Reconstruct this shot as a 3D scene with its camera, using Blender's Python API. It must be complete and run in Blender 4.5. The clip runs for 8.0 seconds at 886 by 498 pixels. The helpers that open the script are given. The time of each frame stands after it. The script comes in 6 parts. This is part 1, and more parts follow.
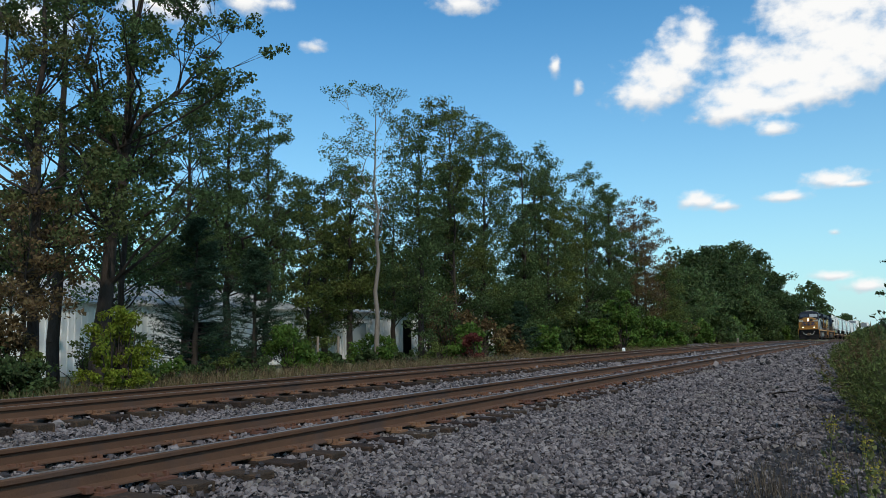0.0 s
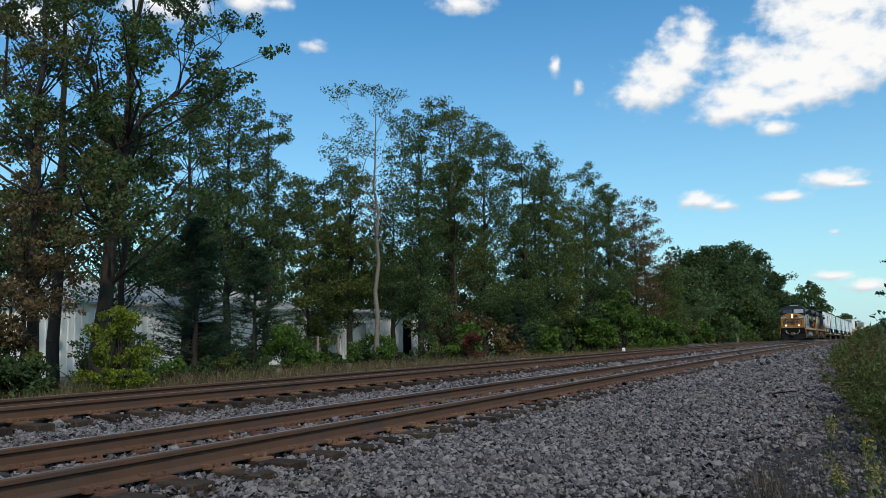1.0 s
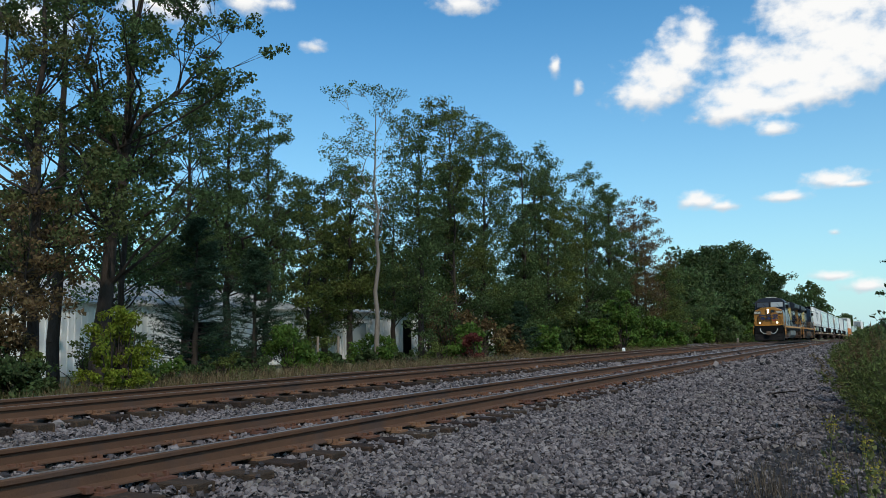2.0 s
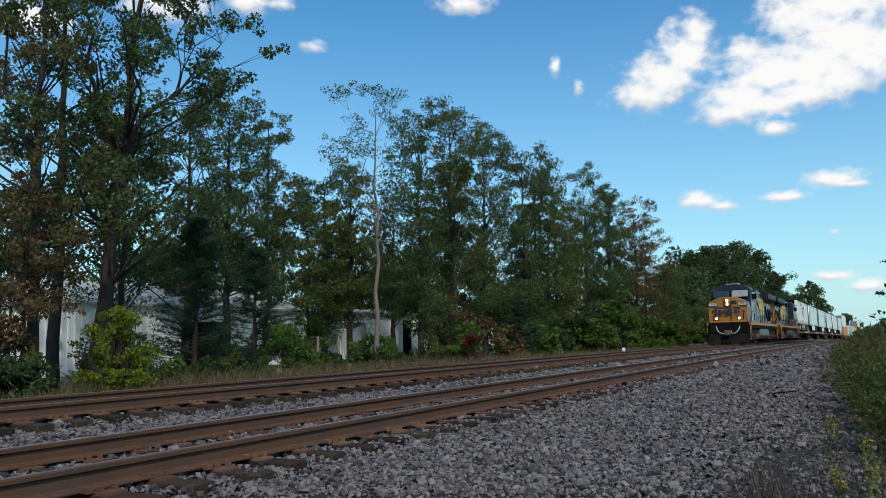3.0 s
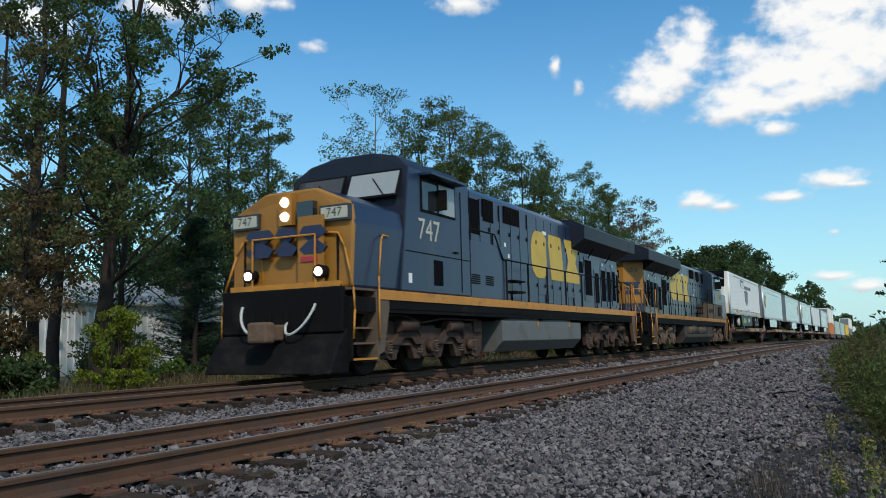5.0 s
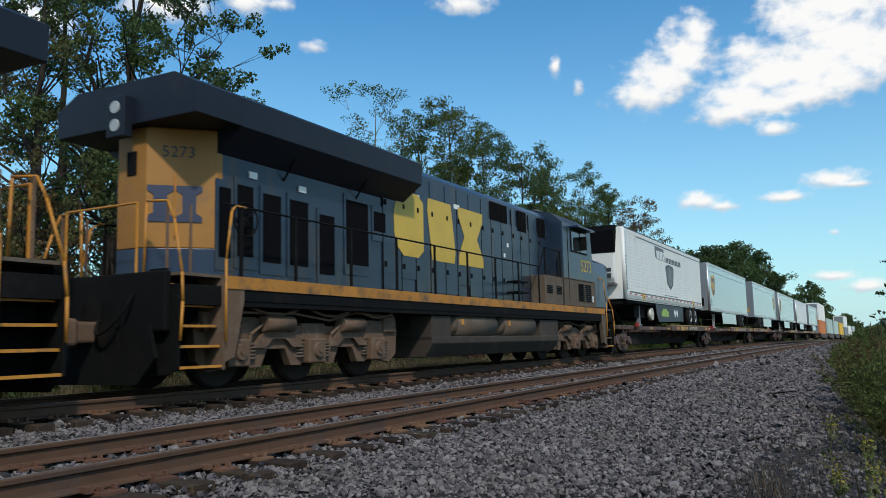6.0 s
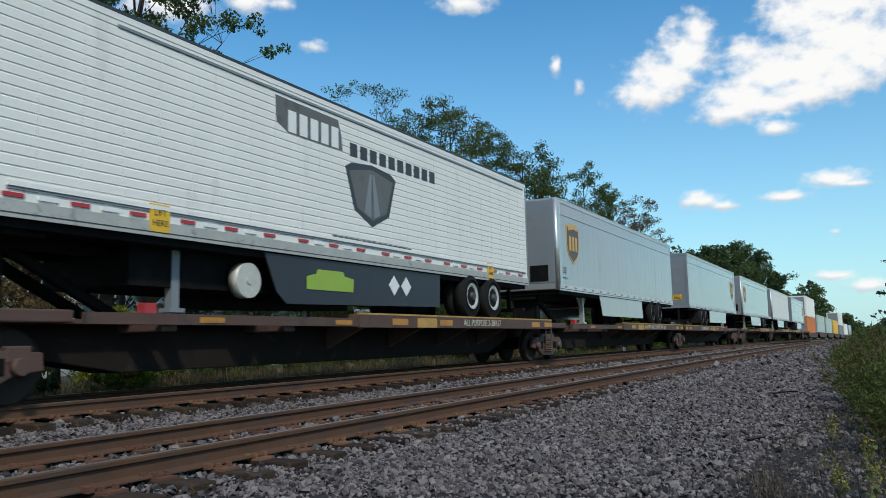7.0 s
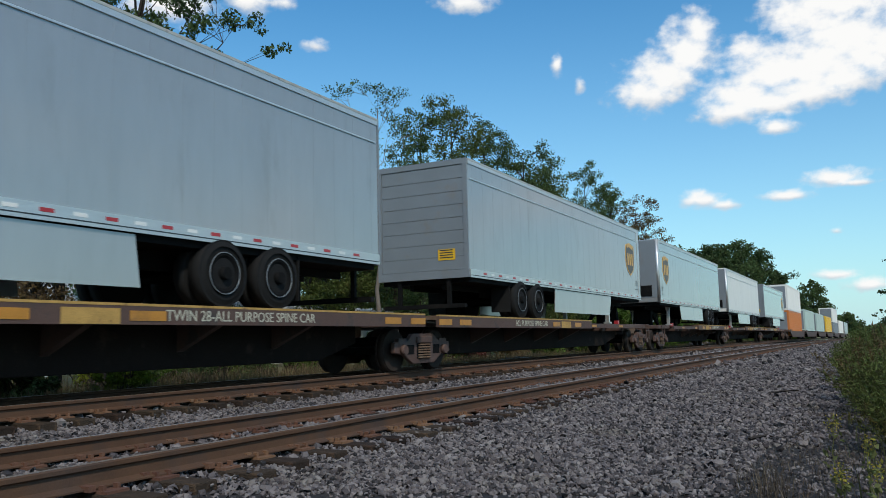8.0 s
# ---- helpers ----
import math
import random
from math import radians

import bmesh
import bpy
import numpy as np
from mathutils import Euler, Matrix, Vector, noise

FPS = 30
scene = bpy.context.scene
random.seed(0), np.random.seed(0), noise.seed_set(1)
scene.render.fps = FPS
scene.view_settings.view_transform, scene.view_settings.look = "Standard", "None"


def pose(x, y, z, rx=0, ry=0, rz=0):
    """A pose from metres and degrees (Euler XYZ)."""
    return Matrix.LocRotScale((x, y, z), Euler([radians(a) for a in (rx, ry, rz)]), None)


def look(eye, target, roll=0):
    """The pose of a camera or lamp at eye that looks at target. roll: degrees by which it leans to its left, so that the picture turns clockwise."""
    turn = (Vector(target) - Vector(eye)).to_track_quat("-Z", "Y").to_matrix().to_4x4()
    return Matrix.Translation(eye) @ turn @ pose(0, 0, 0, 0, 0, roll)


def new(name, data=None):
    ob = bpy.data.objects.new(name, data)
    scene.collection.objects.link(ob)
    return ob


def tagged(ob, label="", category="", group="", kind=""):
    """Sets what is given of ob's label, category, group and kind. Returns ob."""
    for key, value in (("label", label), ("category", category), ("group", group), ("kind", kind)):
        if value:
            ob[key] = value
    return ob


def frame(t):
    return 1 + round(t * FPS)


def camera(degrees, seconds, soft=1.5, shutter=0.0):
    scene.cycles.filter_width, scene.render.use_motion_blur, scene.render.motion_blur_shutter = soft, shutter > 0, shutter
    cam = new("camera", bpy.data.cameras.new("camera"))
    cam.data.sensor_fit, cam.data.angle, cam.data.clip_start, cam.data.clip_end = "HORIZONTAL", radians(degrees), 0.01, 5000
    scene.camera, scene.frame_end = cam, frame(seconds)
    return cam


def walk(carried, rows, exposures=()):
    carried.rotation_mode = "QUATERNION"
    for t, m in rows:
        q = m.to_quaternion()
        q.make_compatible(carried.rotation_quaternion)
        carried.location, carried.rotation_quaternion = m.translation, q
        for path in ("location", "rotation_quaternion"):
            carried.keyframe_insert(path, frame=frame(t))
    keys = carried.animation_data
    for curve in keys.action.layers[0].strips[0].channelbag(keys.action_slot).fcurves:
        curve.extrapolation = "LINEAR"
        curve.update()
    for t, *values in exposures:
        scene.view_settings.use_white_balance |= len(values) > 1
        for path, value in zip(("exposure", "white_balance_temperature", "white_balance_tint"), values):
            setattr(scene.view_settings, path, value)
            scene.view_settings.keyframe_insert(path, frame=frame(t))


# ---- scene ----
# World: +X runs along the railway away from the viewer, +Y across it, z = 0 on the far track's rail heads.
EYE = Vector((0.0, 0.0, 0.755))
AHEAD = Vector((0.88026, 0.46196, 0.10835))
SPEED = 26.54


def aim(left=0.0, down=0.0):
    d = Euler((0, 0, radians(left))).to_matrix() @ AHEAD
    return look(EYE, EYE + d * 50 - Vector((0, 0, 50 * math.tan(radians(down)))), -0.76)


cam = camera(57.83, 8.0, soft=0.6, shutter=0.05)
walk(cam, [(0.0, aim()), (3.0, aim()), (6.2, aim()), (7.0, aim(0.05, 0.02)), (7.5, aim(0.06, 0.03)), (8.0, aim(0.12, 0.08))])

# ---- light ----
SUN_AZ, SUN_EL = 225.0, 45.0     # degrees, from +X towards +Y
world = bpy.data.worlds.new("sky")
scene.world = world
world.use_nodes = True


def build_sky():
    nt = world.node_tree
    nt.nodes.clear()
    N, L = nt.nodes.new, nt.links.new

    def m(op, a, b=None, c=None):
        n = N("ShaderNodeMath")
        n.operation = op
        for k, v in enumerate((a, b, c)):
            if v is None:
                continue
            if isinstance(v, (int, float)):
                n.inputs[k].default_value = v
            else:
                L(v, n.inputs[k])
        return n.outputs[0]

    out, bg = N("ShaderNodeOutputWorld"), N("ShaderNodeBackground")
    sky = N("ShaderNodeTexSky")
    sky.sky_type = "NISHITA"
    sky.sun_disc = False
    sky.sun_elevation = radians(SUN_EL)
    sky.sun_rotation = radians(90 - SUN_AZ)
    sky.altitude, sky.air_density, sky.dust_density, sky.ozone_density = 200, 1.0, 0.6, 2.0
    co = N("ShaderNodeTexCoord")
    sep = N("ShaderNodeSeparateXYZ")
    L(co.outputs["Generated"], sep.inputs[0])
    x, y, z = sep.outputs
    az = m("MULTIPLY", m("ARCTAN2", y, x), 180 / math.pi)
    el = m("MULTIPLY", m("ARCSINE", z), 180 / math.pi)
    # billows
    cmb = N("ShaderNodeCombineXYZ")
    L(az, cmb.inputs[0]), L(m("MULTIPLY", el, 1.35), cmb.inputs[1])
    big, fine = N("ShaderNodeTexNoise"), N("ShaderNodeTexNoise")
    for n, s, d in ((big, 0.5, 2.0), (fine, 0.9, 5.0)):
        n.inputs["Scale"].default_value, n.inputs["Detail"].default_value, n.inputs["Roughness"].default_value = s, d, 0.55
        L(cmb.outputs[0], n.inputs["Vector"])
    wob = m("ADD", m("MULTIPLY", m("SUBTRACT", big.outputs["Fac"], 0.5), 1.3), m("MULTIPLY", m("SUBTRACT", fine.outputs["Fac"], 0.5), 1.8))
    field = lit = None
    for a, e, w, h, amp in CLOUDS:
        w, h = w * 1.2, h * 1.2
        dx, dy = m("DIVIDE", m("SUBTRACT", az, a), w), m("DIVIDE", m("SUBTRACT", el, e), h)
        # flat bases: the lower half falls off faster
        dy = m("MULTIPLY", dy, m("ADD", 1.0, m("MULTIPLY", m("LESS_THAN", dy, 0.0), 0.45)))
        f = m("SUBTRACT", amp, m("SQRT", m("ADD", m("MULTIPLY", dx, dx), m("MULTIPLY", dy, dy))))
        field = f if field is None else m("SMOOTH_MAX", field, f, 0.25)
        # the sunlit upper part of each billow
        up = m("SUBTRACT", dy, 0.85)
        g = m("SUBTRACT", amp, m("SQRT", m("ADD", m("MULTIPLY", dx, dx), m("MULTIPLY", up, up))))
        lit = g if lit is None else m("SMOOTH_MAX", lit, g, 0.25)
    field = m("ADD", m("ADD", field, 0.6), wob)
    lit = m("ADD", m("ADD", lit, 0.42), m("MULTIPLY", wob, 0.45))
    # scattered fair-weather clouds over the rest of the sky
    far = N("ShaderNodeTexNoise")
    far.inputs["Scale"].default_value, far.inputs["Detail"].default_value = 5.0, 7.0
    L(co.outputs["Generated"], far.inputs["Vector"])
    away = m("GREATER_THAN", m("ABSOLUTE", m("SUBTRACT", az, 29.0)), 36.0)
    rest = m("MULTIPLY", away, m("SMOOTH_MIN", m("MAXIMUM", m("MULTIPLY", m("SUBTRACT", far.outputs["Fac"], 0.5), 7.0), 0.0), 1.0, 0.1))
    mask = N("ShaderNodeMapRange")
    mask.interpolation_type = "SMOOTHSTEP"
    L(field, mask.inputs["Value"])
    mask.inputs["From Min"].default_value, mask.inputs["From Max"].default_value = -0.1, 1.25
    core = N("ShaderNodeMapRange")
    L(lit, core.inputs["Value"])
    core.inputs["From Min"].default_value, core.inputs["From Max"].default_value = -0.35, 0.45
    col = N("ShaderNodeMix")
    col.data_type = "RGBA"
    L(core.outputs[0], col.inputs["Factor"])
    col.inputs["A"].default_value, col.inputs["B"].default_value = (*[c * CLOUD_LIGHT for c in (0.67, 0.72, 0.78)], 1), (*[c * CLOUD_LIGHT for c in (1.03, 1.03, 1.02)], 1)
    sat = N("ShaderNodeHueSaturation")
    sat.inputs["Saturation"].default_value = 1.28
    L(sky.outputs[0], sat.inputs["Color"])
    mix = N("ShaderNodeMix")
    mix.data_type = "RGBA"
    tint = N("ShaderNodeMix")
    tint.data_type, tint.blend_type = "RGBA", "MULTIPLY"
    tint.inputs["Factor"].default_value = 1.0
    tint.inputs["B"].default_value = (0.60, 0.98, 0.98, 1)
    L(sat.outputs[0], tint.inputs["A"])
    L(m("MAXIMUM", mask.outputs[0], rest), mix.inputs["Factor"])
    # pale haze towards the horizon
    low = m("POWER", m("SUBTRACT", 1.0, m("MINIMUM", m("MAXIMUM", m("DIVIDE", el, 36.0), 0.0), 1.0)), 2.6)
    haze = N("ShaderNodeMix")
    haze.data_type = "RGBA"
    L(m("MULTIPLY", low, 0.8), haze.inputs["Factor"]), L(tint.outputs["Result"], haze.inputs["A"])
    haze.inputs["B"].default_value = (3.25, 4.65, 5.3, 1)
    L(haze.outputs["Result"], mix.inputs["A"]), L(col.outputs["Result"], mix.inputs["B"])
    L(mix.outputs["Result"], bg.inputs["Color"])
    bg.inputs["Strength"].default_value = SKY
    L(bg.outputs[0], out.inputs[0])


SKY, CLOUD_LIGHT = 0.160, 5.85
# azimuth, elevation, half width, half height (degrees), fullness
CLOUDS = [(13.0, 16.3, 1.5, 1.1, 1), (11.6, 17.2, 1.7, 1.3, 1), (10.2, 18.7, 1.3, 1.4, 1), (9.4, 20.0, 0.8, 0.9, 1),
          (6.6, 15.6, 1.9, 1.0, 1), (4.5, 16.8, 2.4, 1.3, 1), (2.0, 17.0, 2.6, 1.6, 1), (0.5, 18.4, 2.6, 1.6, 1), (-1.8, 17.2, 2.6, 1.7, 1),
          (7.2, 14.6, 1.6, 0.7, 1), (5.0, 14.9, 2.0, 0.8, 1), (2.6, 15.3, 2.2, 0.9, 1), (0.4, 15.9, 2.0, 1.0, 1), (2.6, 20.3, 1.8, 1.3, 1), (0.2, 20.8, 2.4, 1.4, 1), (6.2, 18.4, 1.0, 0.8, 0.8), (4.7, 13.3, 0.9, 0.42, 0.9),
          (9.7, 8.9, 0.9, 0.5, 0.95), (8.1, 8.5, 0.7, 0.32, 0.8), (1.5, 9.7, 1.2, 0.45, 1), (0.2, 9.3, 1.0, 0.25, 0.7), (4.2, 8.8, 1.1, 0.32, 0.9),
          (19.3, 18.6, 0.35, 0.8, 0.55), (17.7, 17.2, 0.35, 0.7, 0.35), (25.7, 23.2, 1.4, 0.7, 0.95), (41.9, 22.9, 1.1, 0.8, 1), (39.4, 22.9, 0.7, 0.5, 0.9),
          (37.0, 20.2, 0.9, 0.5, 0.5), (1.6, 3.5, 1.0, 0.3, 0.8), (-0.2, 2.8, 1.0, 0.4, 0.9), (1.5, 6.3, 0.4, 0.25, 0.5), (47.0, 22.2, 2.0, 1.2, 1), (55.4, 20.0, 2.0, 1.0, 0.9)]
build_sky()
sun = new("sun", bpy.data.lights.new("sun", "SUN"))
sun.data.energy, sun.data.angle, sun.data.color = 2.5, radians(3), (1.0, 0.93, 0.82)
sun.matrix_world = look((0, 0, 60), Vector((0, 0, 60)) - Vector((math.cos(radians(SUN_AZ)) * math.cos(radians(SUN_EL)), math.sin(radians(SUN_AZ)) * math.cos(radians(SUN_EL)), math.sin(radians(SUN_EL)))))
scene.view_settings.exposure = 0.0


# ---- materials ----
def material(name, color, rough=0.6, metal=0.0, var=0.18, scale=2.5, bump=0.15, fine=60.0, stain=None, amount=0.5, stain_scale=1.2, spread=0.0, island=False, coat=0.0, stretch=(1, 1, 1), gloss=0.5, hue=0.024):
    """Two scales of variation, optional stains of another colour, and a spread of tone between pieces."""
    mt = bpy.data.materials.new(name)
    mt.use_nodes = True
    nt = mt.node_tree
    N, L = nt.nodes.new, nt.links.new
    bs = nt.nodes["Principled BSDF"]
    co, mp = N("ShaderNodeTexCoord"), N("ShaderNodeMapping")
    L(co.outputs["Object"], mp.inputs["Vector"])
    mp.inputs["Scale"].default_value = stretch
    a, b = N("ShaderNodeTexNoise"), N("ShaderNodeTexNoise")
    for n, s in ((a, scale), (b, fine)):
        n.inputs["Scale"].default_value, n.inputs["Detail"].default_value = s, 5
        L(mp.outputs[0], n.inputs["Vector"])
    base = N("ShaderNodeRGB")
    base.outputs[0].default_value = (*color, 1)
    src = base.outputs[0]
    if stain:
        c = N("ShaderNodeTexNoise")
        c.inputs["Scale"].default_value, c.inputs["Detail"].default_value = stain_scale, 8
        c.inputs["Roughness"].default_value = 0.65
        L(mp.outputs[0], c.inputs["Vector"])
        rg = N("ShaderNodeMapRange")
        L(c.outputs["Fac"], rg.inputs["Value"])
        rg.inputs["From Min"].default_value, rg.inputs["From Max"].default_value = 0.7 - 0.4 * amount, 0.8 - 0.3 * amount
        mx = N("ShaderNodeMix")
        mx.data_type = "RGBA"
        L(rg.outputs[0], mx.inputs["Factor"]), L(src, mx.inputs["A"])
        mx.inputs["B"].default_value = (*stain, 1)
        src = mx.outputs["Result"]
    hs = N("ShaderNodeHueSaturation")
    L(src, hs.inputs["Color"])
    total = N("ShaderNodeMath")
    total.operation = "MULTIPLY_ADD"
    ab = N("ShaderNodeMath")
    L(a.outputs["Fac"], ab.inputs[0]), L(b.outputs["Fac"], ab.inputs[1])
    L(ab.outputs[0], total.inputs[0])
    total.inputs[1].default_value, total.inputs[2].default_value = 2 * var, 1 - 2 * var
    val = total.outputs[0]
    if spread:
        rn = N("ShaderNodeNewGeometry") if island else N("ShaderNodeObjectInfo")
        ro = rn.outputs["Random Per Island"] if island else rn.outputs["Random"]
        ad = N("ShaderNodeMath")
        ad.operation = "MULTIPLY_ADD"
        L(ro, ad.inputs[0])
        ad.inputs[1].default_value, ad.inputs[2].default_value = 2 * spread, 1 - spread
        mu = N("ShaderNodeMath")
        mu.operation = "MULTIPLY"
        L(val, mu.inputs[0]), L(ad.outputs[0], mu.inputs[1])
        val = mu.outputs[0]
        hh = N("ShaderNodeMath")
        hh.operation = "MULTIPLY_ADD"
        L(ro, hh.inputs[0])
        hh.inputs[1].default_value, hh.inputs[2].default_value = hue, 0.5 - hue / 2
        L(hh.outputs[0], hs.inputs["Hue"])
    L(val, hs.inputs["Value"])
    L(hs.outputs[0], bs.inputs["Base Color"])
    bs.inputs["Roughness"].default_value, bs.inputs["Metallic"].default_value = rough, metal
    bs.inputs["Coat Weight"].default_value = coat
    bs.inputs["Specular IOR Level"].default_value = gloss
    if bump:
        bp = N("ShaderNodeBump")
        bp.inputs["Strength"].default_value, bp.inputs["Distance"].default_value = bump, 0.02
        L(b.outputs["Fac"], bp.inputs["Height"]), L(bp.outputs[0], bs.inputs["Normal"])
    return mt


def leaf_material(name, color, spread=0.35, glow_through=0.35, turning=None, amount=0.3, patch=0.45):
    """Leaves: each one its own tone, patches that turn colour, some light passes through."""
    mt = material(name, color, rough=0.6, var=0.22, scale=0.6, bump=0, spread=spread, island=True, stain=turning, amount=amount, stain_scale=patch)
    nt = mt.node_tree
    bs, out = nt.nodes["Principled BSDF"], nt.nodes["Material Output"]
    tr, mx = nt.nodes.new("ShaderNodeBsdfTranslucent"), nt.nodes.new("ShaderNodeMixShader")
    bs.inputs["Specular IOR Level"].default_value = 0.16
    nt.links.new(bs.inputs["Base Color"].links[0].from_socket, tr.inputs["Color"])
    mx.inputs[0].default_value = glow_through
    nt.links.new(bs.outputs[0], mx.inputs[1]), nt.links.new(tr.outputs[0], mx.inputs[2]), nt.links.new(mx.outputs[0], out.inputs["Surface"])
    return mt


def lamp_material(name, color, power):
    mt = material(name, (0.8, 0.8, 0.75), rough=0.2)
    bs = mt.node_tree.nodes["Principled BSDF"]
    bs.inputs["Emission Color"].default_value, bs.inputs["Emission Strength"].default_value = (*color, 1), power
    return mt


def glass_material(name, color, rough=0.05):
    mt = material(name, color, rough=rough, var=0.05, bump=0)
    mt.node_tree.nodes["Principled BSDF"].inputs["Specular IOR Level"].default_value = 0.9
    return mt


M_EARTH = material("earth_and_grass", (0.15, 0.15, 0.065), 0.95, var=0.3, scale=0.8, bump=0.6, fine=14, stain=(0.16, 0.13, 0.075), amount=0.5, stain_scale=0.5)
# Bed and dark soil, taken near-black to paint shade between the stones.
M_BED = material("ballast_bed_gap_shade", (0.015, 0.013, 0.013), 0.95, var=0.35, scale=18, bump=0.9, fine=30, stain=(0.036, 0.030, 0.026), amount=0.4, stain_scale=3)
M_STONE = material("ballast_stone", (0.110, 0.094, 0.095), 0.85, hue=0.11, var=0.15, scale=20, bump=0.3, fine=90, stain=(0.085, 0.069, 0.060), amount=0.35, stain_scale=0.6, spread=0.92, island=True)
M_RAIL = material("rusted_rail", (0.092, 0.049, 0.029), 0.8, 0.0, gloss=0.25, var=0.2, scale=4, bump=0.2, fine=80, stain=(0.07, 0.045, 0.035), amount=0.5)
M_RAILTOP = material("polished_rail_head", (0.34, 0.29, 0.25), 0.38, 0.6, var=0.15, scale=3, bump=0.05, stain=(0.20, 0.13, 0.09), amount=0.35)
# Lighter copy of the worn head for one rail, sky sheen in its colour.
M_RAILBRIGHT = material("sky_sheen_rail_head", (0.70, 0.71, 0.72), 0.3, 0.75, var=0.1, scale=3, bump=0.03)
M_TIE = material("creosoted_timber", (0.040, 0.028, 0.021), 0.9, var=0.35, scale=4, bump=0.8, fine=30, gloss=0.15, stain=(0.092, 0.056, 0.037), amount=0.42, stain_scale=3, spread=0.4, stretch=(5, 1, 5))
M_PLATE = material("rusted_tie_plate", (0.16, 0.078, 0.045), 0.8, 0.2, var=0.3, scale=9, bump=0.3, spread=0.3)
M_BARK = material("dark_bark", (0.046, 0.037, 0.031), 0.95, gloss=0.15, var=0.45, scale=5, bump=1.0, fine=25, stretch=(3, 3, 0.6))
M_BARK_PALE = material("pale_bark", (0.17, 0.145, 0.12), 0.9, var=0.35, scale=3, bump=0.8, fine=25, stretch=(3, 3, 0.6))
M_LEAF = leaf_material("poplar_leaf", (0.082, 0.122, 0.044), 0.5, 0.45, (0.125, 0.135, 0.036), 0.34)
M_LEAF_AUTUMN = leaf_material("half_turned_leaf", (0.092, 0.112, 0.040), 0.5, 0.45, (0.145, 0.100, 0.038), 0.5)
M_LEAF_OLIVE = leaf_material("olive_leaf", (0.098, 0.122, 0.032), 0.45, 0.4, (0.135, 0.112, 0.034), 0.32)
M_LEAF_DARK = leaf_material("dark_leaf", (0.050, 0.078, 0.028), 0.45, 0.4, (0.085, 0.095, 0.03), 0.35)
M_LEAF_BROWN = leaf_material("turning_leaf", (0.130, 0.088, 0.042), 0.45, 0.4, (0.105, 0.115, 0.04), 0.45)
M_LEAF_YELLOW = leaf_material("yellow_green_leaf", (0.165, 0.200, 0.022), 0.5, 0.4, (0.09, 0.14, 0.025), 0.5, 1.6)
M_LEAF_BRIGHT = leaf_material("bright_leaf", (0.080, 0.140, 0.026), 0.45, 0.4, (0.13, 0.15, 0.03), 0.4, 0.8)
M_LEAF_RED = leaf_material("red_leaf", (0.12, 0.035, 0.03))
M_NEEDLE = leaf_material("pine_needle", (0.026, 0.052, 0.028), 0.3, 0.15)
M_GRASS = leaf_material("dry_grass", (0.150, 0.108, 0.062), 0.45, 0.3, (0.10, 0.105, 0.045), 0.4, 0.7)
M_STRAW = leaf_material("dead_straw", (0.105, 0.082, 0.060), 0.5, 0.2)
M_FEATHER = leaf_material("olive_feathery_leaf", (0.088, 0.108, 0.030), 0.5, 0.25, (0.15, 0.118, 0.034), 0.4, 1.5)
M_FLOWER = leaf_material("yellow_flower", (0.30, 0.25, 0.04), 0.3, 0.2)
M_WEED = leaf_material("green_weed", (0.115, 0.125, 0.045), 0.35, 0.3)


# ---- mesh helpers ----
def link_mesh(name, bm, mat, parent=None, label=""):
    me = bpy.data.meshes.new(name)
    bm.to_mesh(me)
    bm.free()
    mats = mat if isinstance(mat, (list, tuple)) else [mat]
    for k in mats:
        me.materials.append(k)
    ob = new(name, me)
    if parent:
        ob.parent = parent
    if label:
        ob["label"] = label
    return ob


def part(name, bm, mat, parent, label=""):
    return link_mesh(name, bm, mat, parent, label)


def array_mesh(name, co, faces, mat, parent=None, label=""):
    """A mesh from numpy arrays: co (n, 3), faces (m, 3 or 4)."""
    me = bpy.data.meshes.new(name)
    k = faces.shape[1]
    me.vertices.add(len(co))
    me.vertices.foreach_set("co", np.asarray(co, np.float32).ravel())
    me.loops.add(faces.size)
    me.loops.foreach_set("vertex_index", faces.astype(np.int32).ravel())
    me.polygons.add(len(faces))
    me.polygons.foreach_set("loop_start", np.arange(0, faces.size, k, dtype=np.int32))
    me.polygons.foreach_set("use_smooth", np.zeros(len(faces), bool))
    me.update(calc_edges=True)
    me.materials.append(mat)
    ob = new(name, me)
    if parent:
        ob.parent = parent
    if label:
        ob["label"] = label
    return ob


def box(bm, x0, x1, y0, y1, z0, z1, bevel=0.0):
    vs = [bm.verts.new((x, y, z)) for x in (x0, x1) for y in (y0, y1) for z in (z0, z1)]
    fs = [bm.faces.new([vs[i] for i in q]) for q in ((0, 1, 3, 2), (4, 6, 7, 5), (0, 4, 5, 1), (2, 3, 7, 6), (0, 2, 6, 4), (1, 5, 7, 3))]
    if bevel:
        es = list({e for f in fs for e in f.edges})
        bmesh.ops.bevel(bm, geom=es, offset=bevel, segments=2, affect="EDGES", profile=0.5)
    return bm


